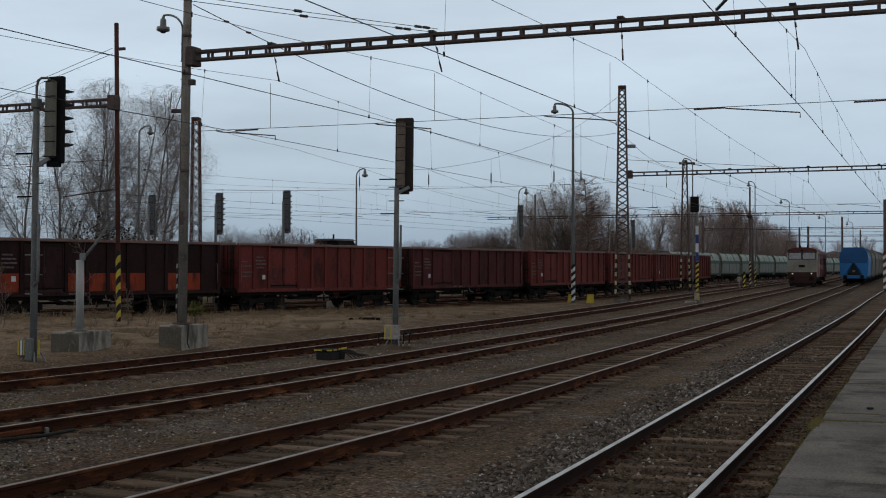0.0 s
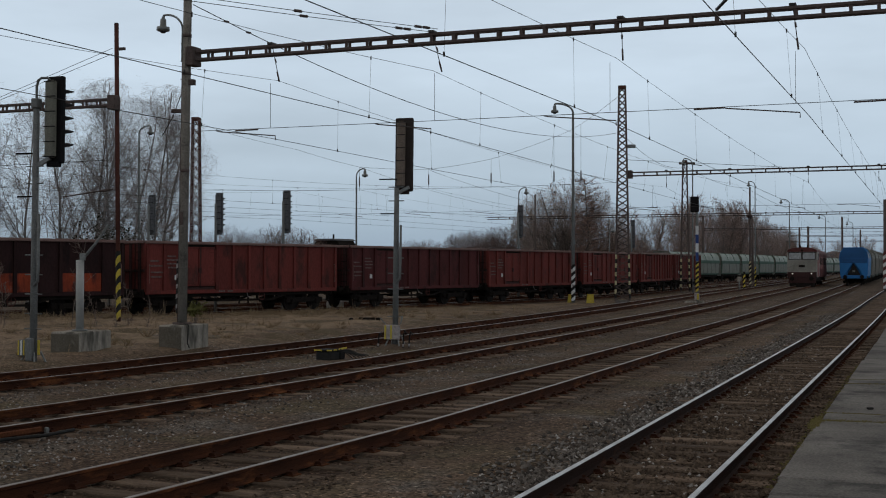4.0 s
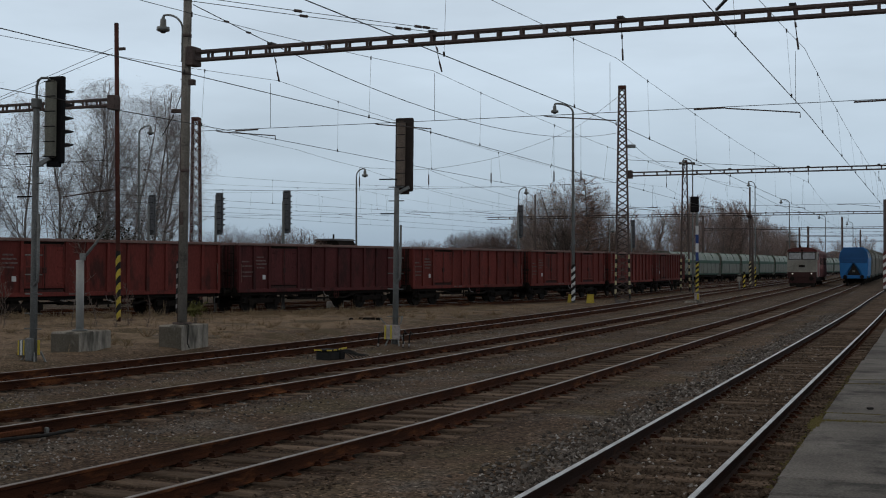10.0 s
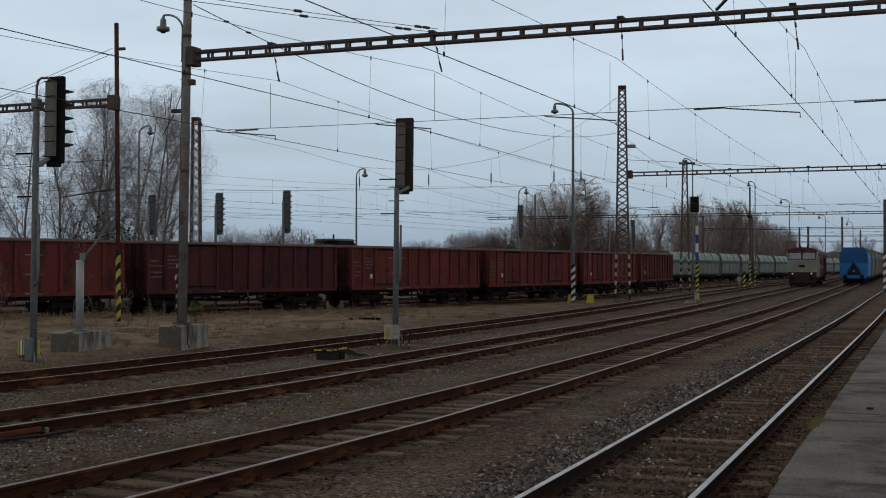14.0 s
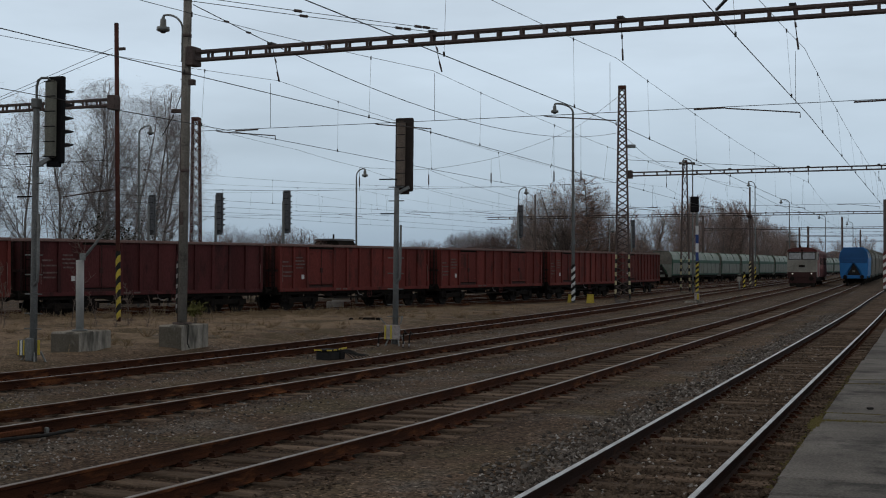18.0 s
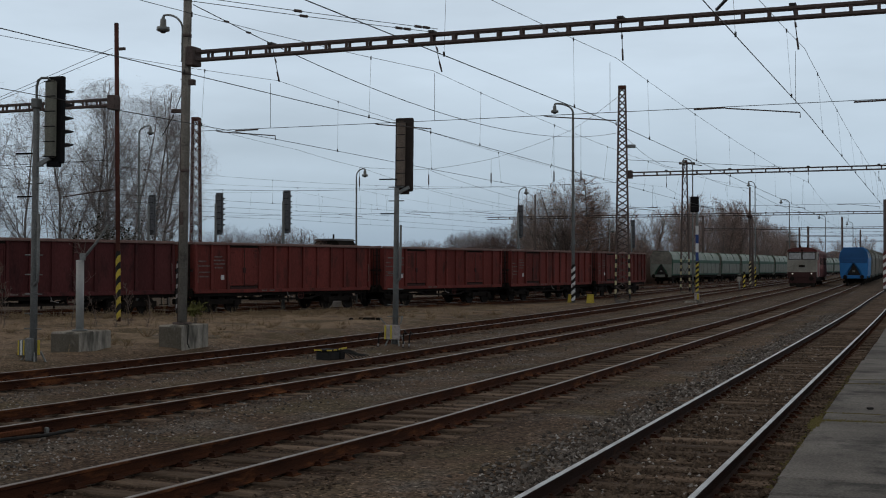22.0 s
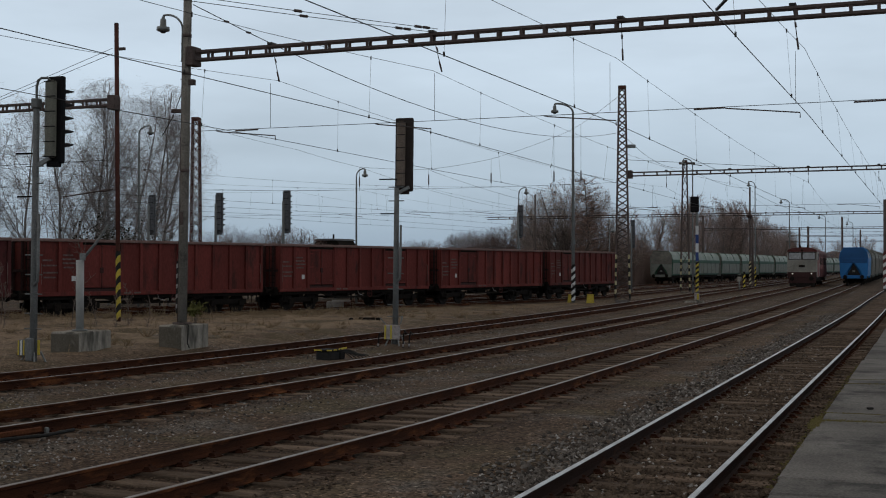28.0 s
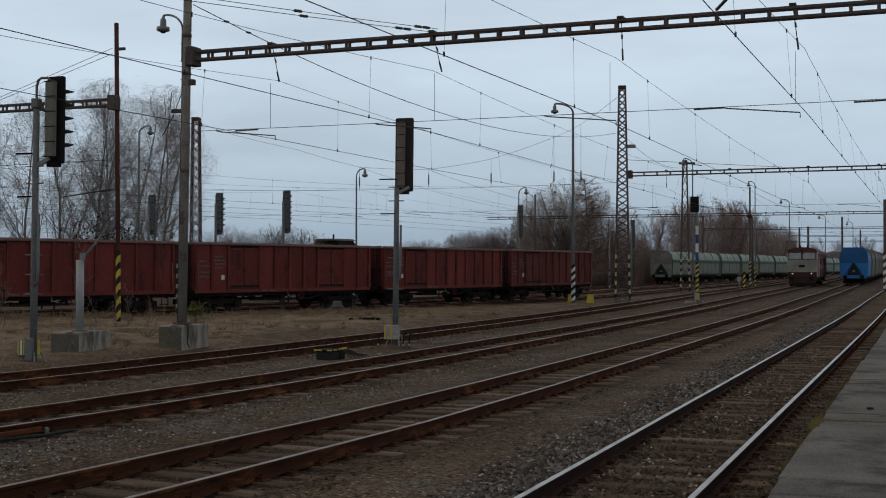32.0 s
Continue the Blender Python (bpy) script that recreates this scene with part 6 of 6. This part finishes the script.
BIRCH = dict(trunk=0.82, thin=0.006, pieces=(9, 6, 4, 3), woody=2, bend=(0.08, 0.11, 0.14, 0.18), lift=(0.04, 0.07, 0.02, -0.20), bare=(0.22, 0.15, 0.15, 1), kids=(3, 2, 3, 0), angle=((22, 50), (24, 56), (25, 65), (0, 0)), share=(0.44, 0.46, 0.50, 0))
LOW = dict(trunk=0.35, thin=0.013, pieces=(3, 5, 4), woody=2, bend=(0.08, 0.12, 0.18), lift=(0.05, 0.05, 0.02), bare=(0.1, 0.1, 1), kids=(7, 7, 0), angle=((15, 72), (25, 65), (0, 0)), share=(1.6, 0.45, 0))
WOOD = dict(trunk=0.70, thin=0.019, pieces=(7, 4, 3), woody=2, bend=(0.05, 0.08, 0.14), lift=(0.05, 0.14, 0.06), bare=(0.25, 0.15, 1), kids=(5, 5, 0), angle=((25, 62), (20, 62), (0, 0)), share=(0.50, 0.36, 0))
DOME = dict(trunk=0.26, thin=0.013, pieces=(4, 6, 4, 2), woody=3, bend=(0.05, 0.08, 0.11, 0.15), lift=(0.03, 0.08, 0.04, 0.0), bare=(0.2, 0.2, 0.2, 1), kids=(5, 4, 4, 0), angle=((14, 74), (22, 50), (25, 60), (0, 0)), share=(2.4, 0.38, 0.40, 0))
CONE = dict(trunk=1.0, pieces=(12, 3, 3), woody=2, bend=(0.02, 0.08, 0.2), lift=(0.05, -0.02, -0.05), bare=(0.1, 0.1, 1), kids=(7, 5, 0), angle=((60, 85), (30, 60), (0, 0)), share=(0.24, 0.4, 0))
TREES = {}


def tree_meshes(kind, seed, height, r, K, stems=1, crown=None):
    """crown: the middle height, half width and half height of the rounded outline, as shares of the grown height."""
    rng = random.Random(seed)
    stem, wood, twig = [], [], []
    for s in range(stems):
        d = Vector((rng.uniform(-0.18, 0.18) * (stems > 1), rng.uniform(-0.18, 0.18) * (stems > 1), 1)).normalized()
        grow(stem, wood, twig, Vector((rng.uniform(-0.4, 0.4) * (stems > 1), rng.uniform(-0.4, 0.4) * (stems > 1), -0.3)), d, height * K["trunk"], r, 0, rng, K)
    if crown:
        zs = sorted(t[5] for t in twig)
        g = zs[int(len(zs) * 0.9)]
        zc, rx, rz = (c * g for c in crown)

        def inside(x, y, z):
            return (x * x + y * y) / rx ** 2 + ((z - zc) / rz) ** 2 < 1 + 0.35 * noise.noise(Vector((x * 0.6, y * 0.6, z * 0.6 + seed)))
        stem = [line[:next((i for i, (q, _) in enumerate(line) if q[2] > zc and not inside(*q)), len(line))] for line in stem]
        wood, twig = ([t for t in rows if inside(*t[:3]) and inside(*t[3:6])] for rows in (wood, twig))
    top = sorted(t[5] for t in twig)[int(len(twig) * 0.985)]
    f = height / top
    scale = lambda rows: [tuple(c * f for c in t[:6]) + t[6:] for t in rows]
    trunk = Mesh()
    for line in stem:
        trunk.tube([tuple(c * f for c in q) for q, _ in line], [w for _, w in line], 8)
    return trunk.data("trunk"), sticks("branchwork", scale(wood), 5), sticks("crown", scale(twig), 3)


def plant(name, x, y, z, kind, label, bark, twig, size=1.0, turn=0.0, group="", category="tree"):
    t = thing(name, pose(x, y, z, 0, 0, turn), label, category, group)
    t.scale = (size, size, size)
    for nm, me, mt in zip(("trunk", "branchwork", "crown"), TREES[kind], (bark, bark, twig)):
        if me.materials and me.materials[0] != M[mt]:
            me = me.copy()
            me.materials.clear()
        o = part(nm, me, mt, t)
        if nm != "trunk":
            tagged(o, kind="stuff")
    return t


for k in range(3):
    TREES["birch", k] = tree_meshes("birch", 20 + k, 13.5, 0.10, BIRCH, 2 if k != 1 else 1, crown=(0.60, 0.32, 0.44))
for k in range(3):
    TREES["wood", k] = tree_meshes("wood", 70 + k, 13.5, 0.15, WOOD, 1 + (k == 2), crown=(0.52, 0.38, 0.50))
    TREES["dome", k] = tree_meshes("dome", 90 + k, 11.0, 0.26, DOME, crown=(0.58, 0.50, 0.46))
for k in range(3):
    TREES["low", k] = tree_meshes("low", 110 + k, 6.0, 0.10, LOW, 2, crown=(0.52, 0.55, 0.50))
TREES["cone", 0] = tree_meshes("cone", 60, 12.5, 0.17, dict(CONE, thin=0.011, kids=(13, 9, 0)))
rng = random.Random(9)
for i, (x, y, h) in enumerate(((-57.1, 66.0, 13.0), (-53.6, 64.4, 12.8), (-55.7, 70.0, 13.2), (-51.0, 66.2, 13.4), (-49.4, 67.0, 13.2), (-49.5, 70.6, 12.8), (-45.6, 64.8, 12.6), (-45.0, 67.2, 12.2))):
    plant("birch", x, y, -0.2, ("birch", i % 3), "tall bare birch with drooping twigs beyond the tracks", "birch", "twig", h / 12.8, rng.uniform(0, 360), "birches beyond the tracks")
for i, (x, y, h) in enumerate(((-37.4, 133.6, 11.4), (-39.2, 136.0, 10.6), (-40.4, 138.0, 9.8), (-33.8, 138.0, 9.4), (-44.4, 134.1, 6.6), (-46.4, 132.8, 6.0), (-43.4, 140.6, 8.3), (-51.0, 136.8, 6.2), (-49.6, 135.0, 6.4), (-48.6, 137.6, 6.6), (-46.4, 139.2, 7.0), (-34.9, 147.4, 6.8), (-49.5, 83.0, 5.2), (-48.3, 82.4, 4.8), (-45.6, 83.0, 5.3), (-44.2, 83.2, 5.0), (-84.7, 200.0, 7.0), (-80.9, 200.0, 7.0))):
    plant("bare_tree", x, y, -0.1, ("dome" if h > 8.1 else "low", i % 3), "bare winter tree with a rounded brown crown" if h > 9 else "low bare tree with a rounded brown crown", "bark", "twig_brown" if h > 8.1 else "brush", h / (11.0 if h > 8.1 else 6.0), rng.uniform(0, 360), "bare trees behind the yard")
plant("larch", -34.3, 132.0, -0.1, ("cone", 0), "bare reddish larch with a pointed crown", "bark", "twig_red", 0.97, 0)
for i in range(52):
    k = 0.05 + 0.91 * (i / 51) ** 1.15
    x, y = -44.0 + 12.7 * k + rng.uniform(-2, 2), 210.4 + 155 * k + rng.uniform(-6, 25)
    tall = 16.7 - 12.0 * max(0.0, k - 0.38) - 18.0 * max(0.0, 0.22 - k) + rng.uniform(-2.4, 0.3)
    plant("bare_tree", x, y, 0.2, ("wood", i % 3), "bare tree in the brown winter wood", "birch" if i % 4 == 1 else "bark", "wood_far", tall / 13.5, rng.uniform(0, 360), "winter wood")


for i, (x, y, h) in enumerate(((-45.6, 200.0, 9.8), (-43.8, 196.0, 10.6), (-41.4, 198.0, 11.6))):
    plant("bare_tree", x, y, 0.1, ("wood", i), "bare tree at the edge of the brown wood", "bark", "wood_far", h / 13.5, 70.0 * i, "winter wood")
for i in range(13):
    plant("bare_tree", -36.0 + 3.1 * i + rng.uniform(-1, 1), 440 + rng.uniform(-8, 20), 1.6, ("wood", i % 3), "bare tree beyond the yard's far end", "bark", "wood_far", rng.uniform(8.5, 12.0) / 13.5, rng.uniform(0, 360), "trees beyond the yard's far end")


def thicket(x0, y0, x1, y1, width, height, n, seed):
    r = np.random.RandomState(seed)
    k, w = r.rand(n), (r.rand(n) - 0.5) * width
    dx, dy = x1 - x0, y1 - y0
    ln = math.hypot(dx, dy)
    clump = 0.65 + 0.35 * np.sin(k * ln * 0.55 + 1.7 * np.sin(k * ln * 0.21))
    h = height * clump * (0.45 + 0.6 * r.rand(n))
    px, py = x0 + dx * k + dy / ln * w, y0 + dy * k - dx / ln * w
    p = np.stack([px, py, np.full(n, -0.2) + h * 0.25 * r.rand(n)], 1)
    q = p + np.stack([r.normal(0, 0.14, n) * h, r.normal(0, 0.14, n) * h, h * 0.8], 1)
    return np.concatenate([p, q, np.full((n, 1), 0.022), np.full((n, 1), 0.006)], 1)


und = np.concatenate([thicket(-55, 145, -33, 150, 9, 5.0, 2600, 1), thicket(-37.2, 150, -41.8, 205, 7, 8.0, 6500, 2), thicket(-38.5, 130, -38.0, 180, 5, 5.0, 4500, 9), thicket(-42, 195, -34, 330, 14, 7.0, 9000, 3), thicket(-62, 104, -57, 112, 5, 4.0, 1200, 4), thicket(-58, 60, -50, 80, 6, 2.4, 150, 6)])
tagged(part("undergrowth", sticks("undergrowth", und), "brush", fix=False), "brown bare undergrowth along the far side of the yard", "undergrowth", kind="stuff")


# far wooded ridge
def ridge(name, cx, cy, r, a0, a1, h, n, seed, mat, label):
    g, v, f = random.Random(seed), [], []
    for i in range(n + 1):
        a = a0 + (a1 - a0) * i / n
        hh = h * (0.75 + 0.3 * noise.noise(Vector((i * 0.11, seed, 0))) + 0.16 * noise.noise(Vector((i * 0.9, seed, 5))))
        for dr, z in ((0, -2.0), (4, hh * 0.8), (14, hh), (60, hh * 0.9)):
            v.append((cx + (r + dr) * math.sin(a), cy + (r + dr) * math.cos(a), z))
    for i in range(n):
        for k in range(3):
            f.append((i * 4 + k, i * 4 + k + 1, i * 4 + k + 5, i * 4 + k + 4))
    m = Mesh()
    m.add(v, f, True)
    tagged(part(name, m, mat, fix=False), label, "far woods", kind="stuff")


# the ridge's haze is put into its dull bluish colour
M["ridge"] = material("far_hazy_wood", (0.11, 0.10, 0.11), (0.085, 0.08, 0.09), 1.0, scale=0.05, fine=0.6, bump=0)
ridge("far_woods", 0, 0, 620, radians(-75), radians(35), 12.0, 260, 4, "ridge", "low hazy wooded ridge on the horizon")

# dark evergreen shrub and other growth by the rear tracks
lv = np.random.RandomState(8)
n = 3200
c = lv.normal(0, 1, (n, 3)) * np.array([1.5, 1.5, 0.75]) + np.array([-46.8, 65.0, 3.4])
s = 0.04 + 0.05 * lv.rand(n)
t1, t2 = lv.normal(0, 1, (n, 3)), lv.normal(0, 1, (n, 3))
quad = np.stack([c - t1 * s[:, None] * 0.6, c + t2 * s[:, None] * 0.6, c + t1 * s[:, None] * 0.6, c - t2 * s[:, None] * 0.6], 1)
M["leaf_dark"] = material("dark_evergreen_leaf", (0.03, 0.034, 0.024), (0.045, 0.042, 0.03), 0.7, scale=2, fine=20, bump=0)
M["leaf_yellow"] = material("yellow_green_leaf", (0.10, 0.095, 0.03), (0.07, 0.07, 0.025), 0.7, scale=2, fine=20, bump=0)
shrub = thing("shrub", pose(0, 0, 0), "dark evergreen shrub behind the train", "shrub")
part("foliage", fast_mesh("foliage", quad.reshape(-1, 3), np.arange(n * 4).reshape(-1, 4)), "leaf_dark", shrub, fix=False)
stems = [(-46.8 + g.uniform(-0.5, 0.5), 66 + g.uniform(-0.5, 0.5), -0.2, -46.8 + g.uniform(-2, 2), 66 + g.uniform(-2, 2), 3.4, 0.05, 0.015) for g in [random.Random(2)] for _ in range(14)]
part("stem_cluster", sticks("stem_cluster", stems, 4), "bark", shrub, fix=False)
ev = thing("seedling", pose(-23.1, 36.1, ground_z(-23.1, 36.1)), "small yellow-green seedling in dry grass", "seedling")
n = 170
c = lv.normal(0, 1, (n, 3)) * np.array([0.15, 0.15, 0.10]) + np.array([0, 0, 0.70])
t1, t2 = lv.normal(0, 0.045, (n, 3)), lv.normal(0, 0.045, (n, 3))
part("foliage", fast_mesh("foliage", np.stack([c - t1, c + t2, c + t1, c - t2], 1).reshape(-1, 3), np.arange(n * 4).reshape(-1, 4)), "leaf_yellow", ev, fix=False)
part("stem_cluster", sticks("stem_cluster", [(0, 0, 0, lv.normal(0, 0.12), lv.normal(0, 0.12), 0.75, 0.012, 0.005) for _ in range(9)], 4), "bark", ev, fix=False)
SAP = dict(trunk=0.9, pieces=(7, 3, 2), woody=2, bend=(0.07, 0.15, 0.2), lift=(0.06, 0.1, 0.0), bare=(0.2, 0.2, 1), kids=(2, 2, 0), angle=((25, 50), (25, 55), (0, 0)), share=(0.3, 0.45, 0))
for i, (x, y, h) in enumerate(((-27.6, 35.4, 3.6), (-25.7, 36.0, 1.5), (-25.9, 35.6, 1.2), (-25.2, 36.3, 1.1), (-29.9, 34.5, 2.2), (-26.9, 35.9, 1.3), (-29.0, 33.6, 1.6), (-24.2, 36.9, 0.9))):
    TREES["sap", i] = tree_meshes("sap", 80 + i, h, 0.014, SAP)
    plant("sapling", x, y, ground_z(x, y), ("sap", i), "thin bare sapling on the dry bank", "bark", "brush", 1.0, 0, "saplings on the bank", "sapling")

# ---- dry grass on the bank ----
gr = np.random.RandomState(12)
rows = []
count = 0
while count < 13000:
    y = gr.uniform(12, 30) if gr.rand() < 0.25 else gr.uniform(24, 70)
    k = 0.30 + 0.70 * gr.rand() ** 0.45
    x = -18.5 + (rear_x(y, -1.6) + 18.5) * k
    if noise.noise(Vector((x * 0.55, y * 0.55, 20.0))) < gr.uniform(-0.2, 0.3):
        continue
    z = ground_z(x, y)
    h = gr.uniform(0.03, 0.15) * (0.45 + 0.75 * k)
    a, ln = gr.uniform(0, 6.28), gr.uniform(0.2, 1.3) * h
    rows.append((x, y, z - 0.02, x + math.cos(a) * ln, y + math.sin(a) * ln, z + h, 0.0045, 0.0015))
    count += 1
tagged(part("dry_grass", sticks("dry_grass", rows), "dry_grass", fix=False), "straw-coloured dry grass on the bank", "grass", kind="stuff")


tr = np.random.RandomState(45)
tufts = []
for _ in range(330):
    y = tr.uniform(20, 58)
    x = rear_x(y, -2.0) + abs(tr.normal(0, 2.2)) if tr.rand() < 0.75 else tr.uniform(-26, -19)
    if x > -18.9:
        continue
    z, size = ground_z(x, y), tr.uniform(0.10, 0.34)
    for _ in range(tr.randint(18, 40)):
        a, ln, b = tr.uniform(0, 6.28), tr.uniform(0.3, 1.0) * size, tr.uniform(0, 0.12)
        tufts.append((x + b * math.cos(a), y + b * math.sin(a), z - 0.02, x + math.cos(a) * (b + ln), y + math.sin(a) * (b + ln), z + size * tr.uniform(0.35, 0.9), 0.008, 0.003))
tagged(part("grass_tufts", sticks("grass_tufts", tufts), "dry_grass", fix=False), "bleached tufts of dead grass on the bank", "grass", kind="stuff")
wr = np.random.RandomState(44)
weeds = []
for _ in range(260):
    y = wr.uniform(22, 60)
    x = rear_x(y, -2.2) + abs(wr.normal(0, 1.3)) if wr.rand() < 0.8 else wr.uniform(-27, -19)
    z, h = ground_z(x, y), wr.uniform(0.15, 0.6) * (1.3 if wr.rand() < 0.15 else 0.8)
    for _ in range(wr.randint(2, 6)):
        a, ln = wr.uniform(0, 6.28), wr.uniform(0.05, 0.4) * h
        weeds.append((x, y, z - 0.02, x + math.cos(a) * ln, y + math.sin(a) * ln, z + h * wr.uniform(0.6, 1.1), 0.010, 0.004))
tagged(part("dry_weeds", sticks("dry_weeds", weeds), "dry_grass", fix=False), "dry weed stalks along the bank's crest", "weeds", kind="stuff")


# ---- ballast stones ----
def stones(name, n, area, size, mat, label, seed, bias=None):
    """Many small broken stones over an area (x0, x1, y0, y1) lying on the ground."""
    r = np.random.RandomState(seed)
    x = r.uniform(area[0], area[1], n) if bias is None else area[0] + (area[1] - area[0]) * r.beta(*bias, n)
    y = area[2] + (area[3] - area[2]) * r.rand(n) ** 1.7
    z = np.array([ground_z(a, b) for a, b in zip(x, y)])
    s = r.uniform(size[0], size[1], (n, 1, 1))
    o = np.array([(1, 0, 0), (0, 1, 0), (-1, 0, 0), (0, -1, 0), (0, 0, 1), (0, 0, -1.0)])[None]
    v = o * s * r.uniform(0.6, 1.3, (n, 6, 1)) + r.normal(0, 0.22, (n, 6, 3)) * s
    v[:, :, 2] *= 0.75
    v += np.stack([x, y, z + s[:, 0, 0] * 0.25], 1)[:, None]
    f = np.array([(0, 1, 4), (1, 2, 4), (2, 3, 4), (3, 0, 4), (1, 0, 5), (2, 1, 5), (3, 2, 5), (0, 3, 5)])[None] + (np.arange(n) * 6)[:, None, None]
    tagged(part(name, fast_mesh(name, v.reshape(-1, 3), f.reshape(-1, 3)), mat, fix=False), label, "ballast", kind="stuff")


stones("ballast_shoulder", 8500, (-5.05, -3.72, 9, 66), (0.018, 0.046), "stone", "grey broken ballast along the main track", 1, (3.0, 1.2))
stones("ballast_bright", 2300, (-5.0, -3.72, 9, 64), (0.015, 0.036), "stone_light", "pale broken ballast along the main track", 2, (3.0, 1.2))
stones("ballast_main", 9500, (-3.45, -2.2, 9, 50), (0.015, 0.042), "stone_brown", "brown ballast between the main rails", 3)
stones("ballast_main_pale", 650, (-3.45, -2.2, 9, 40), (0.015, 0.035), "stone_light", "pale stones between the main rails", 13)
stones("ballast_edge", 4500, (-2.0, -1.3, 9, 45), (0.015, 0.042), "stone_brown", "brown ballast below the platform edge", 4)
stones("ballast_b", 3200, (-8.6, -5.7, 8, 50), (0.012, 0.036), "stone_brown", "brown ballast in the siding", 5)
stones("ballast_c", 3200, (-13.6, -9.6, 11, 50), (0.012, 0.036), "stone", "grey ballast in the siding", 6)
stones("ballast_c_pale", 420, (-11.0, -9.4, 11, 32), (0.012, 0.030), "stone_light", "pale gravel beside the siding", 7)
stones("ballast_d", 2500, (-18.2, -14.6, 15, 60), (0.012, 0.036), "stone", "grey ballast in the siding", 8)
stones("ballast_d_pale", 300, (-15.6, -13.6, 15, 45), (0.012, 0.030), "stone_light", "pale gravel between the sidings", 9)
stones("gravel", 6000, (-18.2, -3.8, 9, 60), (0.007, 0.018), "stone_brown", "scattered gravel on trodden earth", 10)
# moss in the platform's joints
mr = np.random.RandomState(30)
mv = []
for k in range(3800):
    j = mr.randint(0, 9)
    if k % 3 == 0:
        mv.append((mr.normal(-1.30, 0.03), mr.normal(12.2, 0.9) if k % 4 == 0 else mr.normal(15.9, 0.28)))
        if k % 12 == 0:
            mv[-1] = (mr.normal(-1.30, 0.02), mr.uniform(11, 26))
    else:
        mv.append((-1.27 + abs(mr.normal(0, 0.75)), (16.2, 17.0, 21.6, 22.4, 16.2, 27.0, 16.2, 17.0, 16.2)[j] + mr.normal(0, 0.06 if j in (4, 6, 8) else 0.025)))
        mv[-1] = (mv[-1][0], mv[-1][1] + 0.07 * math.sin(3.1 * mv[-1][0] + mv[-1][1]))
o = np.array([(1, 0, 0), (0, 1, 0), (-1, 0, 0), (0, -1, 0), (0, 0, 0.6), (0, 0, -0.3)])
mm = np.array([o * (mr.uniform(0.006, 0.022) if abs(y - 16.2) > 0.1 else mr.uniform(0.008, 0.025)) + np.array([x, y, 0.236]) for x, y in mv])
ff = np.array([(0, 1, 4), (1, 2, 4), (2, 3, 4), (3, 0, 4), (1, 0, 5), (2, 1, 5), (3, 2, 5), (0, 3, 5)])[None] + (np.arange(len(mv)) * 6)[:, None, None]
tagged(part("moss", fast_mesh("moss", mm.reshape(-1, 3), ff.reshape(-1, 3), True), "moss", fix=False), "green moss in the platform joints", "moss", kind="stuff")
clod = tagged(part("clod", Mesh().cbox(-0.045, 0.045, -0.03, 0.03, 0, 0.03, 0.012), "black", m=pose(-0.74, 17.65, 0.24, 0, 0, 30)), "small dark clod lying on the platform", "clod")


def motions():
    """The ore train rolls away to the left at a walking pace; its wheels turn."""
    t0, v = 31.0, SPEED
    for k, w in enumerate(WAGONS):
        walk(w, [(i, wagon_pose((t0 - i) * v + PHASE + (k - 4) * PITCH)) for i in range(33)])
        for b in w.children:
            for o in b.children:
                if o.name.startswith("wheelset"):
                    at = o.matrix_basis.translation.copy()
                    walk(o, [(i * 0.4, pose(*at, math.degrees(i * 0.4 * v / 0.46))) for i in range(81)])


motions()
